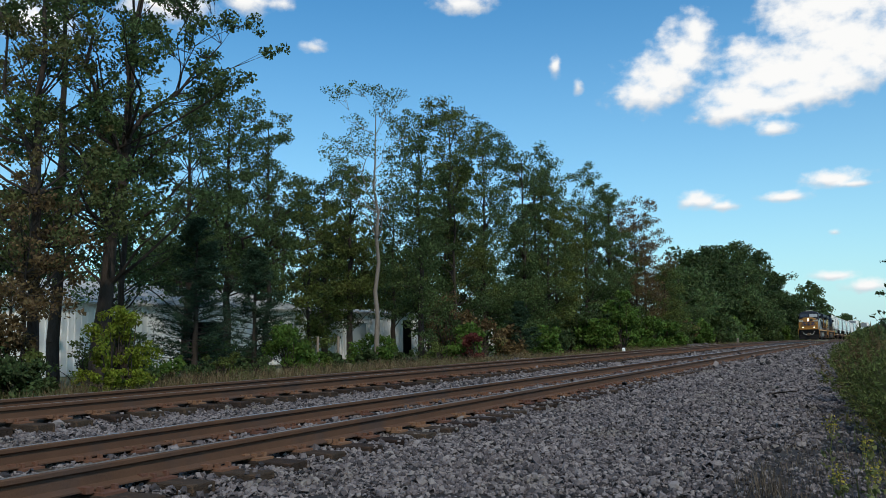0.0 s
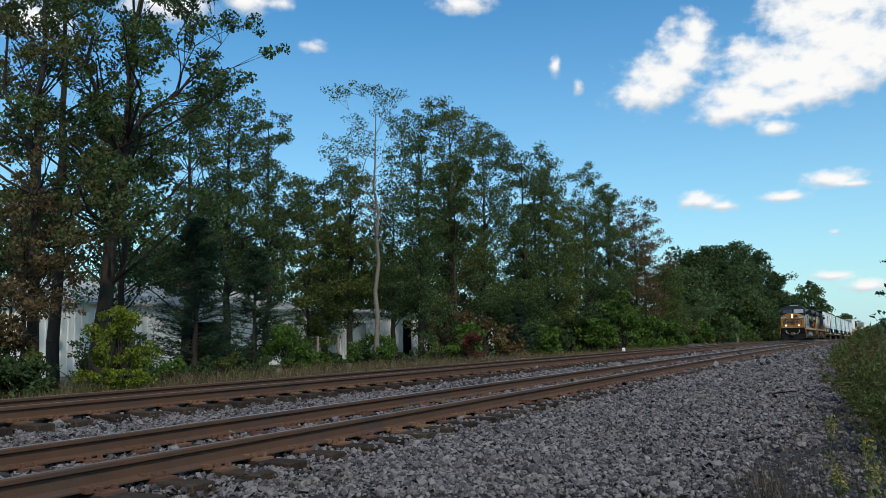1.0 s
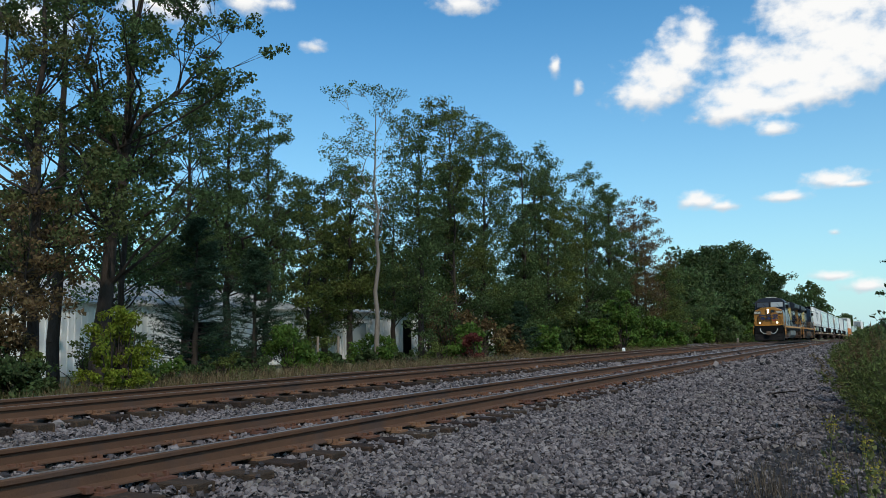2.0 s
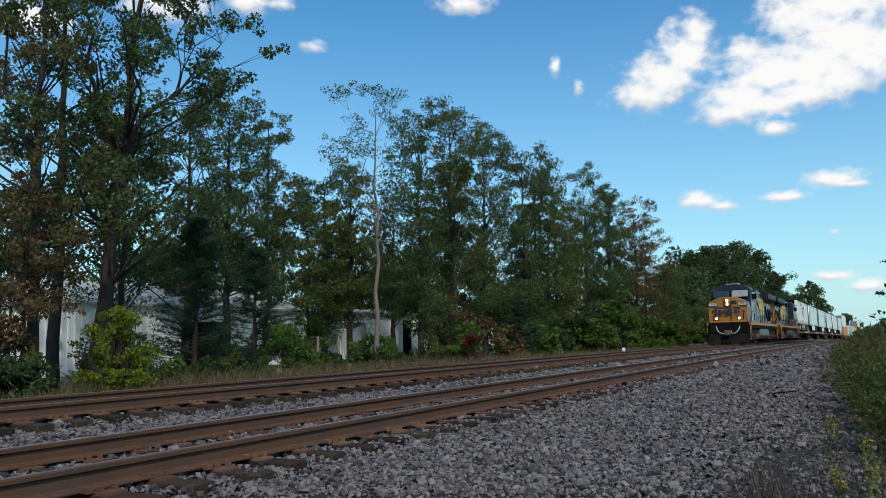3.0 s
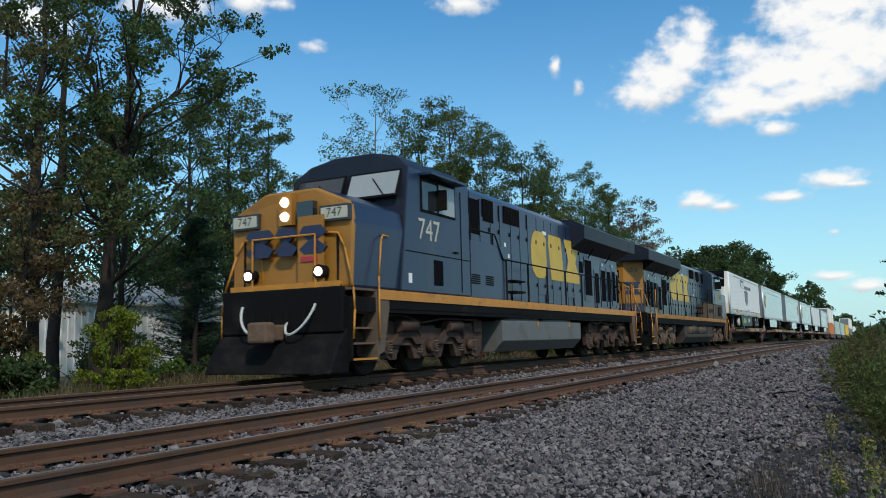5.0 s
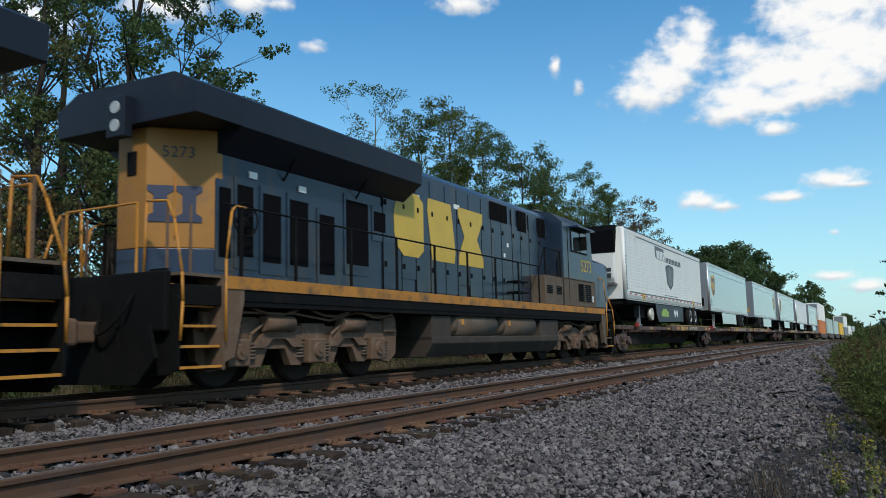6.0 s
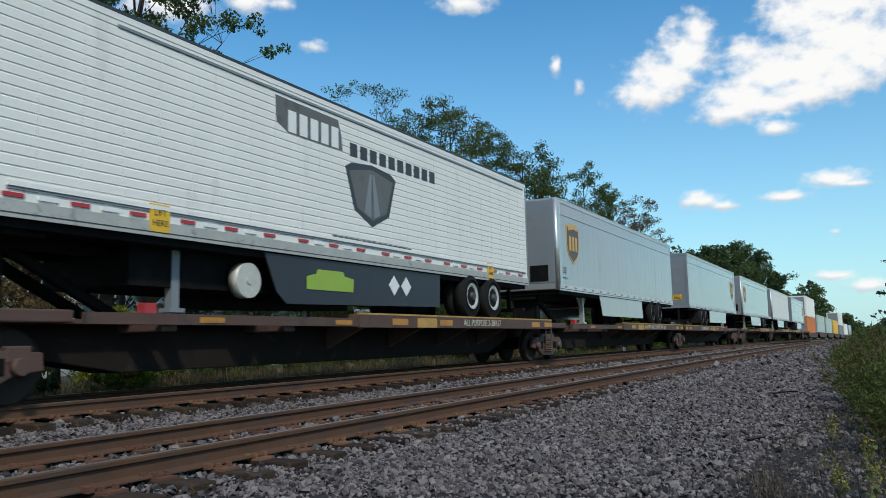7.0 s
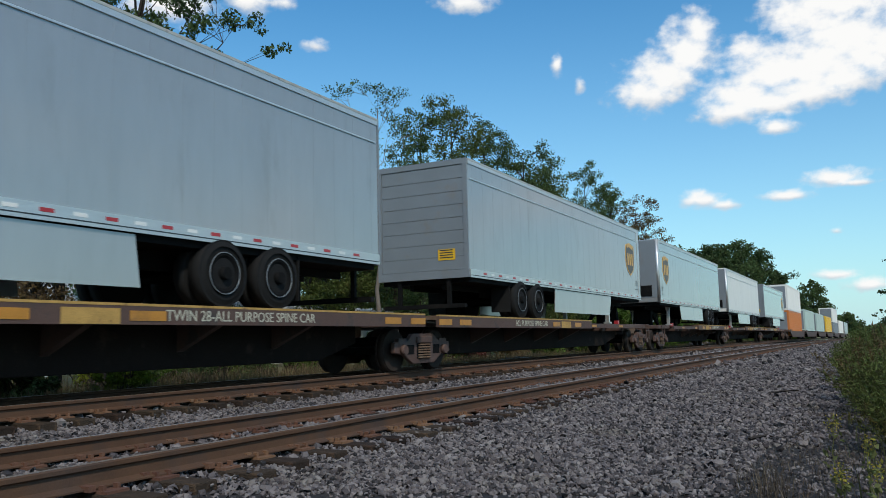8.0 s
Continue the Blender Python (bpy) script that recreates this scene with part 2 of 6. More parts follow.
def prism(bm, pts, axis, a, b, bevel=0.0):
    """A profile drawn out along an axis: 'x' takes (y, z) points, 'y' (x, z), 'z' (x, y)."""
    def at(p, d):
        return {"x": (d, p[0], p[1]), "y": (p[0], d, p[1]), "z": (p[0], p[1], d)}[axis]
    A, B = [bm.verts.new(at(p, a)) for p in pts], [bm.verts.new(at(p, b)) for p in pts]
    n = len(pts)
    fs = [bm.faces.new(A), bm.faces.new(B[::-1])] + [bm.faces.new((A[i], B[i], B[(i + 1) % n], A[(i + 1) % n])) for i in range(n)]
    bmesh.ops.recalc_face_normals(bm, faces=fs)
    if bevel:
        bmesh.ops.bevel(bm, geom=list({e for f in fs for e in f.edges}), offset=bevel, segments=2, affect="EDGES", profile=0.5)
    return bm


def rod(bm, p, q, r, r2=None, seg=8, caps=True):
    p, q = Vector(p), Vector(q)
    r2 = r if r2 is None else r2
    d = (q - p).normalized()
    u = d.orthogonal().normalized()
    w = d.cross(u)
    ring = [(math.cos(2 * math.pi * i / seg), math.sin(2 * math.pi * i / seg)) for i in range(seg)]
    A = [bm.verts.new(p + (u * c + w * s) * r) for c, s in ring]
    B = [bm.verts.new(q + (u * c + w * s) * r2) for c, s in ring]
    for i in range(seg):
        f = bm.faces.new((A[i], A[(i + 1) % seg], B[(i + 1) % seg], B[i]))
        f.smooth = seg > 6
    if caps:
        bm.faces.new(A[::-1]), bm.faces.new(B)
    return bm


def pipe(bm, pts, r, seg=6):
    for a, b in zip(pts, pts[1:]):
        rod(bm, a, b, r, seg=seg)
    return bm


def thing(name, label, category, group="", kind=""):
    return tagged(new(name), label, category, group, kind)


# ---- the line of the railway ----
KC, KG = 5.218e-5, -2.343e-5
MID_FAR, MID_NEAR, Z_NEAR = 9.729, 5.609, -0.10


def bend(x):
    e = np.maximum(0.0, np.asarray(x, float) + 10.0)
    c = np.minimum(e, 420.0)
    d = np.minimum(e, 280.0)
    return -KC * (c * c + 2 * 420.0 * (e - c) * 0.35), KG * d * d


def on_track(x, mid, z=0.0, lean=-0.75):
    o, h = bend(x)
    o2, h2 = bend(x + 0.5)
    o1, h1 = bend(x - 0.5)
    return pose(x, mid + float(o), z + float(h), lean, -math.degrees(math.atan2(h2 - h1, 1.0)), math.degrees(math.atan2(o2 - o1, 1.0)))


# ---- ground ----
def ground_height(y):
    """Cross-section of the land, by distance across the tracks."""
    prof = [(-400, -2.0), (-60, -1.2), (-6, -0.75), (-1.2, -0.50), (0.5, -0.42), (2.6, -0.365), (3.6, -0.352), (4.4, -0.354), (6.9, -0.354), (7.5, -0.31), (8.1, -0.292), (8.4, -0.295), (11.2, -0.295), (12.0, -0.34), (13.2, -0.42), (15.5, -0.42), (20, -0.5), (30, -0.6), (60, -0.6), (500, -0.6), (1500, -2.0)]
    return float(np.interp(y, [p[0] for p in prof], [p[1] for p in prof]))


def build_ground():
    xs = [-1500, -400, -120, -60, -30, -15] + [x * 1.0 for x in range(-10, 60)] + [60 + 4 * k for k in range(60)] + [320, 360, 420, 500, 700, 1000, 1500, 2500]
    ys = [-1500, -400, -150, -60, -30, -15, -8, -5] + [-3 + 0.25 * k for k in range(70)] + [15, 16, 17, 18, 20, 24, 30, 40, 60, 100, 200, 500, 1500]
    bm = bmesh.new()
    rows = []
    for x in xs:
        o, h = bend(x)
        rows.append([bm.verts.new((x, y + float(o) * (1 if abs(y) < 100 else 0), ground_height(y) + float(h) + ((0.008 if -2 < y < 12.5 else 0.05) * noise.noise((x * 0.6, y * 0.6, 0)) if abs(y) < 60 else 0.0))) for y in ys])
    for i in range(len(xs) - 1):
        for j in range(len(ys) - 1):
            f = bm.faces.new((rows[i][j], rows[i + 1][j], rows[i + 1][j + 1], rows[i][j + 1]))
            yc = 0.5 * (ys[j] + ys[j + 1])
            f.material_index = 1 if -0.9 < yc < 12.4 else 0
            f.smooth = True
    tagged(link_mesh("ground", bm, [M_EARTH, M_BED]), "earth with thin grass beside a ballast bed darkened for gap shade", "ground", kind="structure")


build_ground()


def stone_shapes():
    """Angular crushed stones: blocks with their corners knocked about, then squashed."""
    a = np.arange(4) * np.pi / 2
    low = np.stack([np.cos(a), np.sin(a), 0 * a - 0.62], 1)
    high = np.stack([0.82 * np.cos(a + np.pi / 4), 0.82 * np.sin(a + np.pi / 4), 0 * a + 0.62], 1)
    v = np.concatenate([low, high])
    f = [(4, 5, 6), (4, 6, 7)]
    for i in range(4):
        j = (i + 1) % 4
        f += [(i, j, 4 + i), (j, 4 + j, 4 + i)]
    f = np.array(f)
    rng = np.random.default_rng(5)
    out = []
    for _ in range(32):
        w = v * rng.uniform(0.72, 1.12, (8, 3)) + rng.normal(size=(8, 3)) * 0.13
        out.append(w * np.array([rng.uniform(0.95, 1.45), rng.uniform(0.75, 1.05), rng.uniform(0.6, 0.95)]))
    return out, f


def scatter_stones(name, xs, ys, zs, sizes, seed, label):
    rng = np.random.default_rng(seed)
    shapes, f = stone_shapes()
    n = len(xs)
    which = rng.integers(0, len(shapes), n)
    base = np.array(shapes)[which]
    ax = rng.normal(size=(n, 3)) * np.array([0.6, 0.6, 0])
    yaw = rng.uniform(0, 2 * np.pi, n)
    c, s = np.cos(yaw), np.sin(yaw)
    p = base * sizes[:, None, None]
    # tilt, then turn
    ca, sa, cb, sb = np.cos(ax[:, 0]), np.sin(ax[:, 0]), np.cos(ax[:, 1]), np.sin(ax[:, 1])
    y1, z1 = p[..., 1] * ca[:, None] - p[..., 2] * sa[:, None], p[..., 1] * sa[:, None] + p[..., 2] * ca[:, None]
    x2, z2 = p[..., 0] * cb[:, None] + z1 * sb[:, None], -p[..., 0] * sb[:, None] + z1 * cb[:, None]
    X, Y = x2 * c[:, None] - y1 * s[:, None], x2 * s[:, None] + y1 * c[:, None]
    co = np.stack([X + xs[:, None], Y + ys[:, None], z2 + zs[:, None]], -1).reshape(-1, 3)
    k = base.shape[1]
    faces = (f[None] + (np.arange(n) * k)[:, None, None]).reshape(-1, 3)
    return tagged(array_mesh(name, co, faces, M_STONE), label, "gravel", kind="stuff")


def ground_at(x, y):
    o, h = bend(x)
    return np.interp(y - o, PROF_Y, PROF_Z) + h


PROF_Y = np.linspace(-10, 20, 601)
PROF_Z = np.array([ground_height(q) for q in PROF_Y])


def build_ballast():
    rng = np.random.default_rng(11)
    xs, ys, sz = [], [], []
    for x0, x1, y0, y1, per, r in ((3.0, 9, 1.0, 4.45, 1500, 0.0185), (3.0, 9, -1.0, 1.0, 330, 0.0145), (9, 16, 0.55, 4.4, 850, 0.022), (9, 16, -0.9, 0.55, 200, 0.018), (16, 28, 0.2, 4.4, 380, 0.028), (28, 60, -0.4, 4.4, 64, 0.052), (60, 120, -0.4, 4.2, 16, 0.075),
                                   (4, 14, 6.85, 8.5, 1150, 0.0195), (14, 24, 6.85, 8.5, 420, 0.028), (24, 40, 6.85, 8.5, 200, 0.037), (40, 80, 6.85, 8.5, 60, 0.05), (3, 14, 4.3, 6.9, 680, 0.022), (14, 26, 4.3, 6.9, 300, 0.031), (26, 60, 4.3, 6.9, 60, 0.05), (4, 14, 8.3, 9.1, 800, 0.021), (14, 30, 8.3, 9.1, 320, 0.03),
                                   (-8, 3, -0.9, 8.4, 170, 0.03), (4, 30, 8.5, 12.2, 90, 0.034), (40, 90, 11.0, 12.6, 30, 0.06), (30, 46, 12.0, 13.6, 50, 0.05)):
        n = int((x1 - x0) * (y1 - y0) * per)
        x, y = rng.uniform(x0, x1, n), rng.uniform(y0, y1, n)
        xs.append(x), ys.append(y + bend(x)[0]), sz.append(r * rng.lognormal(0, 0.28, n))
    xs, ys, sz = np.concatenate(xs), np.concatenate(ys), np.concatenate(sz)
    # thinner where the bed runs on towards the near end of the line
    thin = (xs > 3.0) & (xs < 6.6 - 0.52 * ys) & (rng.uniform(size=len(xs)) > 0.22)
    xs, ys, sz = xs[~thin], ys[~thin], sz[~thin]
    zs = ground_at(xs, ys) + sz * rng.uniform(-0.2, 1.0, len(xs))
    # rake the stones out of the way of the track timbers
    rel = ys - bend(xs)[0]
    for mid in (MID_NEAR, MID_FAR):
        near = np.abs(rel - mid) < 1.36
        ph = np.abs(((xs + TIE_SHIFT) / TIE_GAP) % 1.0 - 0.5) * TIE_GAP
        on_tie = near & (ph > TIE_GAP / 2 - 0.135)
        keep = ~on_tie | (rng.uniform(size=len(xs)) < 0.03)
        zs = np.where(on_tie, zs + 0.05, np.where(near & (np.abs(rel - mid) < 1.2), zs + 0.028, zs))
        xs, ys, zs, sz, rel = xs[keep], ys[keep], zs[keep], sz[keep], rel[keep]
    scatter_stones("ballast", xs, ys, zs, sz, 3, "grey crushed stone ballast lying between and beside the tracks")


TIE_GAP, TIE_SHIFT = 0.56, 0.0
build_ballast()


# ---- tracks ----
def rail_mesh(side, x0, x1, mid, z, parent, head=M_RAILTOP):
    prof = [(-0.075, -0.171), (0.075, -0.171), (0.075, -0.160), (0.012, -0.135), (0.009, -0.055), (0.035, -0.040), (0.036, -0.012), (0.028, -0.001), (-0.028, -0.001), (-0.036, -0.012), (-0.035, -0.040), (-0.009, -0.055), (-0.012, -0.135), (-0.075, -0.160)]
    xs = list(np.arange(x0, 40, 2.0)) + list(np.arange(40, x1, 6.0))
    bm = bmesh.new()
    rings = []
    for x in xs:
        m = on_track(x, mid, z)
        rings.append([bm.verts.new(m @ Vector((0, side + p[0], p[1]))) for p in prof])
    n = len(prof)
    for A, B in zip(rings, rings[1:]):
        for i in range(n):
            f = bm.faces.new((A[i], B[i], B[(i + 1) % n], A[(i + 1) % n]))
            f.material_index = 1 if i == 7 else 0
    bmesh.ops.recalc_face_normals(bm, faces=bm.faces[:])
    return part("rail", bm, [M_RAIL, head], parent, "rust-brown steel rail with a worn bright head")


def tie_mesh():
    bm = bmesh.new()
    box(bm, -0.115, 0.115, -1.3, 1.3, -0.375, -0.195, 0.012)
    me = bpy.data.meshes.new("tie")
    bm.to_mesh(me), bm.free()
    me.materials.append(M_TIE)
    bm = bmesh.new()
    box(bm, -0.095, 0.095, -0.19, 0.19, -0.196, -0.176)
    for sx in (-0.06, 0.06):
        for sy in (-0.105, 0.105):
            box(bm, sx - 0.014, sx + 0.014, sy - 0.022, sy + 0.022, -0.177, -0.140)
    box(bm, -0.16, -0.10, -0.09, 0.09, -0.176, -0.135)   # anchor beside the timber
    mp = bpy.data.meshes.new("tie_plate")
    bm.to_mesh(mp), bm.free()
    mp.materials.append(M_PLATE)
    return me, mp


def build_track(name, mid, z, label, last):
    tr = thing(name, label, "railway track", "parallel tracks", "structure")
    for s in (-0.755, 0.755):
        rail_mesh(s, -12.0, 640.0, mid, z, tr, M_RAILBRIGHT if s > 0 and mid < 7 else M_RAILTOP)
    tie, plate = tie_mesh()
    rng = random.Random(int(mid * 10))
    k = 0
    x = -4.2 - TIE_SHIFT
    x = math.floor(x / TIE_GAP) * TIE_GAP + 0.0
    while x < last:
        ob = new("tie", tie)
        ob.parent = tr
        ob.matrix_basis = on_track(x + rng.uniform(-0.025, 0.025), mid + rng.uniform(-0.04, 0.04), z) @ pose(0, 0, rng.uniform(-0.012, 0.004), 0, 0, rng.uniform(-1.2, 1.2))
        for s in (-0.755, 0.755):
            pl = new("tie_plate", plate)
            pl.parent = ob
            pl.matrix_basis = pose(rng.uniform(-0.01, 0.01), s, 0)
        x += TIE_GAP
        k += 1
    return tr


build_track("near_track", MID_NEAR, Z_NEAR, "rusty rails on creosoted timber ties in grey ballast", 95)
build_track("far_track", MID_FAR, 0.0, "rusty rails on dark timber ties carrying the freight train", 80)
# ---- trees ----
def leaf_cloud(centres, radii, counts, size, rng, flat=0.75):
    """Leaves scattered round twig ends: bent four-cornered blades, turned at random."""
    idx = np.repeat(np.arange(len(centres)), counts)
    n = len(idx)
    d = rng.normal(size=(n, 3))
    d /= np.linalg.norm(d, axis=1, keepdims=True)
    r = rng.uniform(0, 1, n) ** 0.45
    p = centres[idx] + d * (r * radii[idx])[:, None] * np.array([1, 1, flat])
    a = rng.normal(size=(n, 3)) + np.array([0, 0, -0.5])
    a /= np.linalg.norm(a, axis=1, keepdims=True)
    b = np.cross(a, rng.normal(size=(n, 3)))
    b /= np.linalg.norm(b, axis=1, keepdims=True)
    s = size * rng.lognormal(0, 0.25, n)[:, None]
    nrm = np.cross(a, b)
    v = np.stack([p - a * s * 0.6, p + b * s * 0.42 + nrm * s * 0.12, p + a * s * 0.7, p - b * s * 0.42 + nrm * s * 0.12], 1)
    f = np.arange(4 * n).reshape(n, 4)
    return v.reshape(-1, 3), f


def limb(bm, a, b, r0, r1, rng, bits=5, wander=0.12):
    a, b = Vector(a), Vector(b)
    pts = []
    for i in range(bits + 1):
        t = i / bits
        sag = (b - a).length * wander
        off = Vector((rng.normal(), rng.normal(), rng.normal())) * sag * 0.35 * math.sin(math.pi * t)
        pts.append(a.lerp(b, t) + off + Vector((0, 0, -0.25 * sag * math.sin(math.pi * t))))
    for i in range(bits):
        rod(bm, pts[i], pts[i + 1], r0 + (r1 - r0) * i / bits, r0 + (r1 - r0) * (i + 1) / bits, seg=8 if r0 > 0.08 else 5 if r0 > 0.03 else 3, caps=False)
    return pts


def tree(x, y, height, spread, label, leaf=M_LEAF, seed=1, trunk=0.2, low=0.3, leaves=9000, size=0.10, clumps=46, clump=0.75, lean=(0, 0), bare=0.0, tip=0.35, forks=(), dome=False, bark=M_BARK):
    """A broad-leaved tree: tapered stem and forks, rising limbs to each clump of twigs, leaves round the twig ends."""
    rng = np.random.default_rng(seed)
    t = thing("tree", label, "tree")
    t.matrix_basis = pose(x, y, ground_height(y - float(bend(x)[0])) + float(bend(x)[1]) - 0.1)
    bm = bmesh.new()
    top = Vector((lean[0], lean[1], height * 0.93))
    stem = limb(bm, (0, 0, 0), top, trunk, trunk * 0.12, rng, 10, 0.018)
    wood = [(p, trunk * (1 - 0.09 * k)) for k, p in enumerate(stem) if k > 1]
    for at, dx, dy, up in forks:
        k = int(at * 10)
        r0 = trunk * (1 - 0.088 * k) * 0.62
        arm = limb(bm, stem[k], stem[k] + Vector((dx, dy, up)), r0, r0 * 0.2, rng, 6, 0.10)
        wood += [(p, r0 * (1 - 0.13 * j)) for j, p in enumerate(arm) if j > 0]
    C, R = [], []
    for k in range(clumps):
        h = low + (1 - low) * (k + rng.uniform()) / clumps
        u = (h - low) / (1 - low)
        prof = math.sin(math.pi * (0.20 + 0.66 * u)) ** 0.65
        if dome:
            prof = math.sqrt(max(0.02, 1 - (max(0.0, u - 0.25) / 0.75) ** 2))
        ang = rng.uniform(0, 2 * math.pi)
        rad = spread * prof * rng.uniform(0.22, 0.98)
        c = top * h + Vector((math.cos(ang) * rad, math.sin(ang) * rad, 0))
        c.z = h * height
        C.append(c), R.append(clump * rng.uniform(0.6, 1.25) * (1 - tip * u))
    tips, tr_ = [], []
    for c, r in zip(C, R):
        # each limb leaves the nearest wood that lies well below it
        a, ra = min(wood, key=lambda w: (c - w[0]).length + 4.0 * max(0.0, w[0].z + 0.45 * math.hypot(c.x - w[0].x, c.y - w[0].y) - c.z))
        mid = a.lerp(c, 0.5) + Vector((rng.normal(), rng.normal(), rng.normal() + 0.5)) * 0.07 * (c - a).length
        r0 = min(ra * 0.5, 0.012 + 0.012 * (c - a).length)
        p1 = limb(bm, a, mid, r0, r0 * 0.6, rng, 2, 0.10)
        pts = p1 + limb(bm, mid, c, r0 * 0.6, 0.006, rng, 2, 0.10)[1:]
        for _ in range(4 if x < 100 else 2):
            q = Vector(rng.normal(size=3)) * r * 0.58
            q.z = abs(q.z) * 0.7 - 0.1 * r
            limb(bm, pts[int(rng.integers(2, 5))], c + q, 0.009, 0.003, rng, 1, 0.1)
            tips.append(c + q), tr_.append(r * rng.uniform(0.35, 0.68) * (1.6 if dome else 1.2 if x > 40 else 1.0))
    part("trunk", bm, bark, t)
    tips, tr_ = np.array(tips), np.array(tr_)
    keep = rng.uniform(size=len(tips)) >= bare
    tips, tr_ = tips[keep], tr_[keep]
    w = tr_ ** 2
    cnt = np.maximum(1, (leaves * w / w.sum())).astype(int)
    v, f = leaf_cloud(tips, tr_, cnt, size, rng)
    array_mesh("crown", v, f, leaf, t)
    return t


def shrub(x, y, height, spread, label, leaf, seed=1, leaves=2500, size=0.08, clumps=16, name="shrub", z=None, category="shrub", loose=0.26):
    rng = np.random.default_rng(seed)
    t = thing(name, label, category)
    t.matrix_basis = pose(x, y, (ground_height(y - float(bend(x)[0])) + float(bend(x)[1]) if z is None else z) - 0.05)
    bm = bmesh.new()
    C, R = [], []
    for k in range(clumps):
        u = rng.uniform(0.12, 1.0)
        a, r = rng.uniform(0, 2 * math.pi), spread * math.sqrt(max(0.05, 1 - (u - 0.35) ** 2 / 0.5)) * rng.uniform(0.2, 1.0)
        c = Vector((math.cos(a) * r, math.sin(a) * r, u * height * 0.9))
        limb(bm, (rng.normal() * 0.08, rng.normal() * 0.08, 0), c, 0.02 + 0.008 * height, 0.004, rng, 3, 0.15)
        C.append(c), R.append(loose * min(height, spread * 1.6) * rng.uniform(0.5, 1.0))
    part("stem", bm, M_BARK, t)
    C, R = np.array(C), np.array(R)
    cnt = np.maximum(1, leaves * R ** 2 / (R ** 2).sum()).astype(int)
    v, f = leaf_cloud(C, R, cnt, size, rng, 0.8)
    array_mesh("foliage", v, f, leaf, t)
    return t


def feather_bush(x, y, height, spread, label, seed, mat):
    """Many thin upright stems, each set with fine needle-like leaves."""
    rng = np.random.default_rng(seed)
    t = thing("feathery_bush", label, "bush")
    t.matrix_basis = pose(x, y, float(ground_at(x, y)) - 0.04)
    bm = bmesh.new()
    P, D = [], []
    for k in range(95):
        a, r = rng.uniform(0, 2 * math.pi), math.sqrt(rng.uniform())
        foot = Vector((math.cos(a), math.sin(a), 0)) * r * spread * 0.45
        h = height * (1.05 - 0.45 * r) * rng.uniform(0.55, 1.05)
        tip = foot + Vector((math.cos(a) * spread * r * rng.uniform(0.3, 0.9), math.sin(a) * spread * r * rng.uniform(0.3, 0.9), h))
        rod(bm, foot, tip, 0.006, 0.002, seg=4, caps=False)
        for q in np.linspace(0.12, 1.0, 14):
            P.append(foot.lerp(tip, q)), D.append((tip - foot).normalized())
    part("stem", bm, M_BARK, t)
    P, D = np.repeat(np.array([p[:] for p in P]), 10, 0), np.repeat(np.array([d[:] for d in D]), 10, 0)
    n = len(P)
    d = rng.normal(size=(n, 3))
    d = d / np.linalg.norm(d, axis=1, keepdims=True) + 0.9 * D
    d /= np.linalg.norm(d, axis=1, keepdims=True)
    w = np.cross(d, rng.normal(size=(n, 3)))
    w /= np.linalg.norm(w, axis=1, keepdims=True)
    c = P + rng.normal(size=(n, 3)) * 0.022
    ln = rng.uniform(0.03, 0.085, (n, 1))
    wd = 0.0045 + 0.00032 * x
    v = np.stack([c - w * wd, c + w * wd, c + d * ln], 1).reshape(-1, 3)
    array_mesh("foliage", v, np.arange(3 * n).reshape(-1, 3), mat, t)
    return t


def pine(x, y, height, spread, label, seed=1):
    """A conifer: whorls of drooping boughs with bunches of needles."""
    rng = np.random.default_rng(seed)
    t = thing("pine_tree", label, "tree")
    t.matrix_basis = pose(x, y, ground_height(y) - 0.1)
    bm = bmesh.new()
    stem = limb(bm, (0, 0, 0), (0, 0, height), 0.11, 0.02, rng, 8, 0.01)
    P = []
    for k in range(int(height * 4.5)):
        u = (k + 1) / (height * 4.5)
        for j in range(6):
            a = rng.uniform(0, 2 * math.pi)
            r = spread * (1 - u) ** 0.75 * rng.uniform(0.6, 1.1) + 0.15
            z = 0.35 + u * (height - 0.35)
            e = Vector((math.cos(a) * r, math.sin(a) * r, z + 0.18 * r))
            limb(bm, (0, 0, z - 0.1), e, 0.018, 0.004, rng, 2, 0.1)
            for q in np.linspace(0.3, 1.0, 6):
                P.append(Vector((0, 0, z - 0.1)).lerp(e, q))
    part("trunk", bm, M_BARK, t)
    P = np.array(P)
    n = 30
    c = np.repeat(P, n, 0)
    d = rng.normal(size=c.shape)
    d /= np.linalg.norm(d, axis=1, keepdims=True)
    d[:, 2] = np.abs(d[:, 2]) * 0.6
    w = np.cross(d, rng.normal(size=c.shape))
    w /= np.linalg.norm(w, axis=1, keepdims=True)
    ln = rng.uniform(0.08, 0.2, (len(c), 1))
    c = c + rng.normal(size=c.shape) * 0.05
    v = np.stack([c - w * 0.011, c + w * 0.011, c + d * ln], 1).reshape(-1, 3)
    array_mesh("needles", v, np.arange(len(v)).reshape(-1, 3), M_NEEDLE, t)
    return t


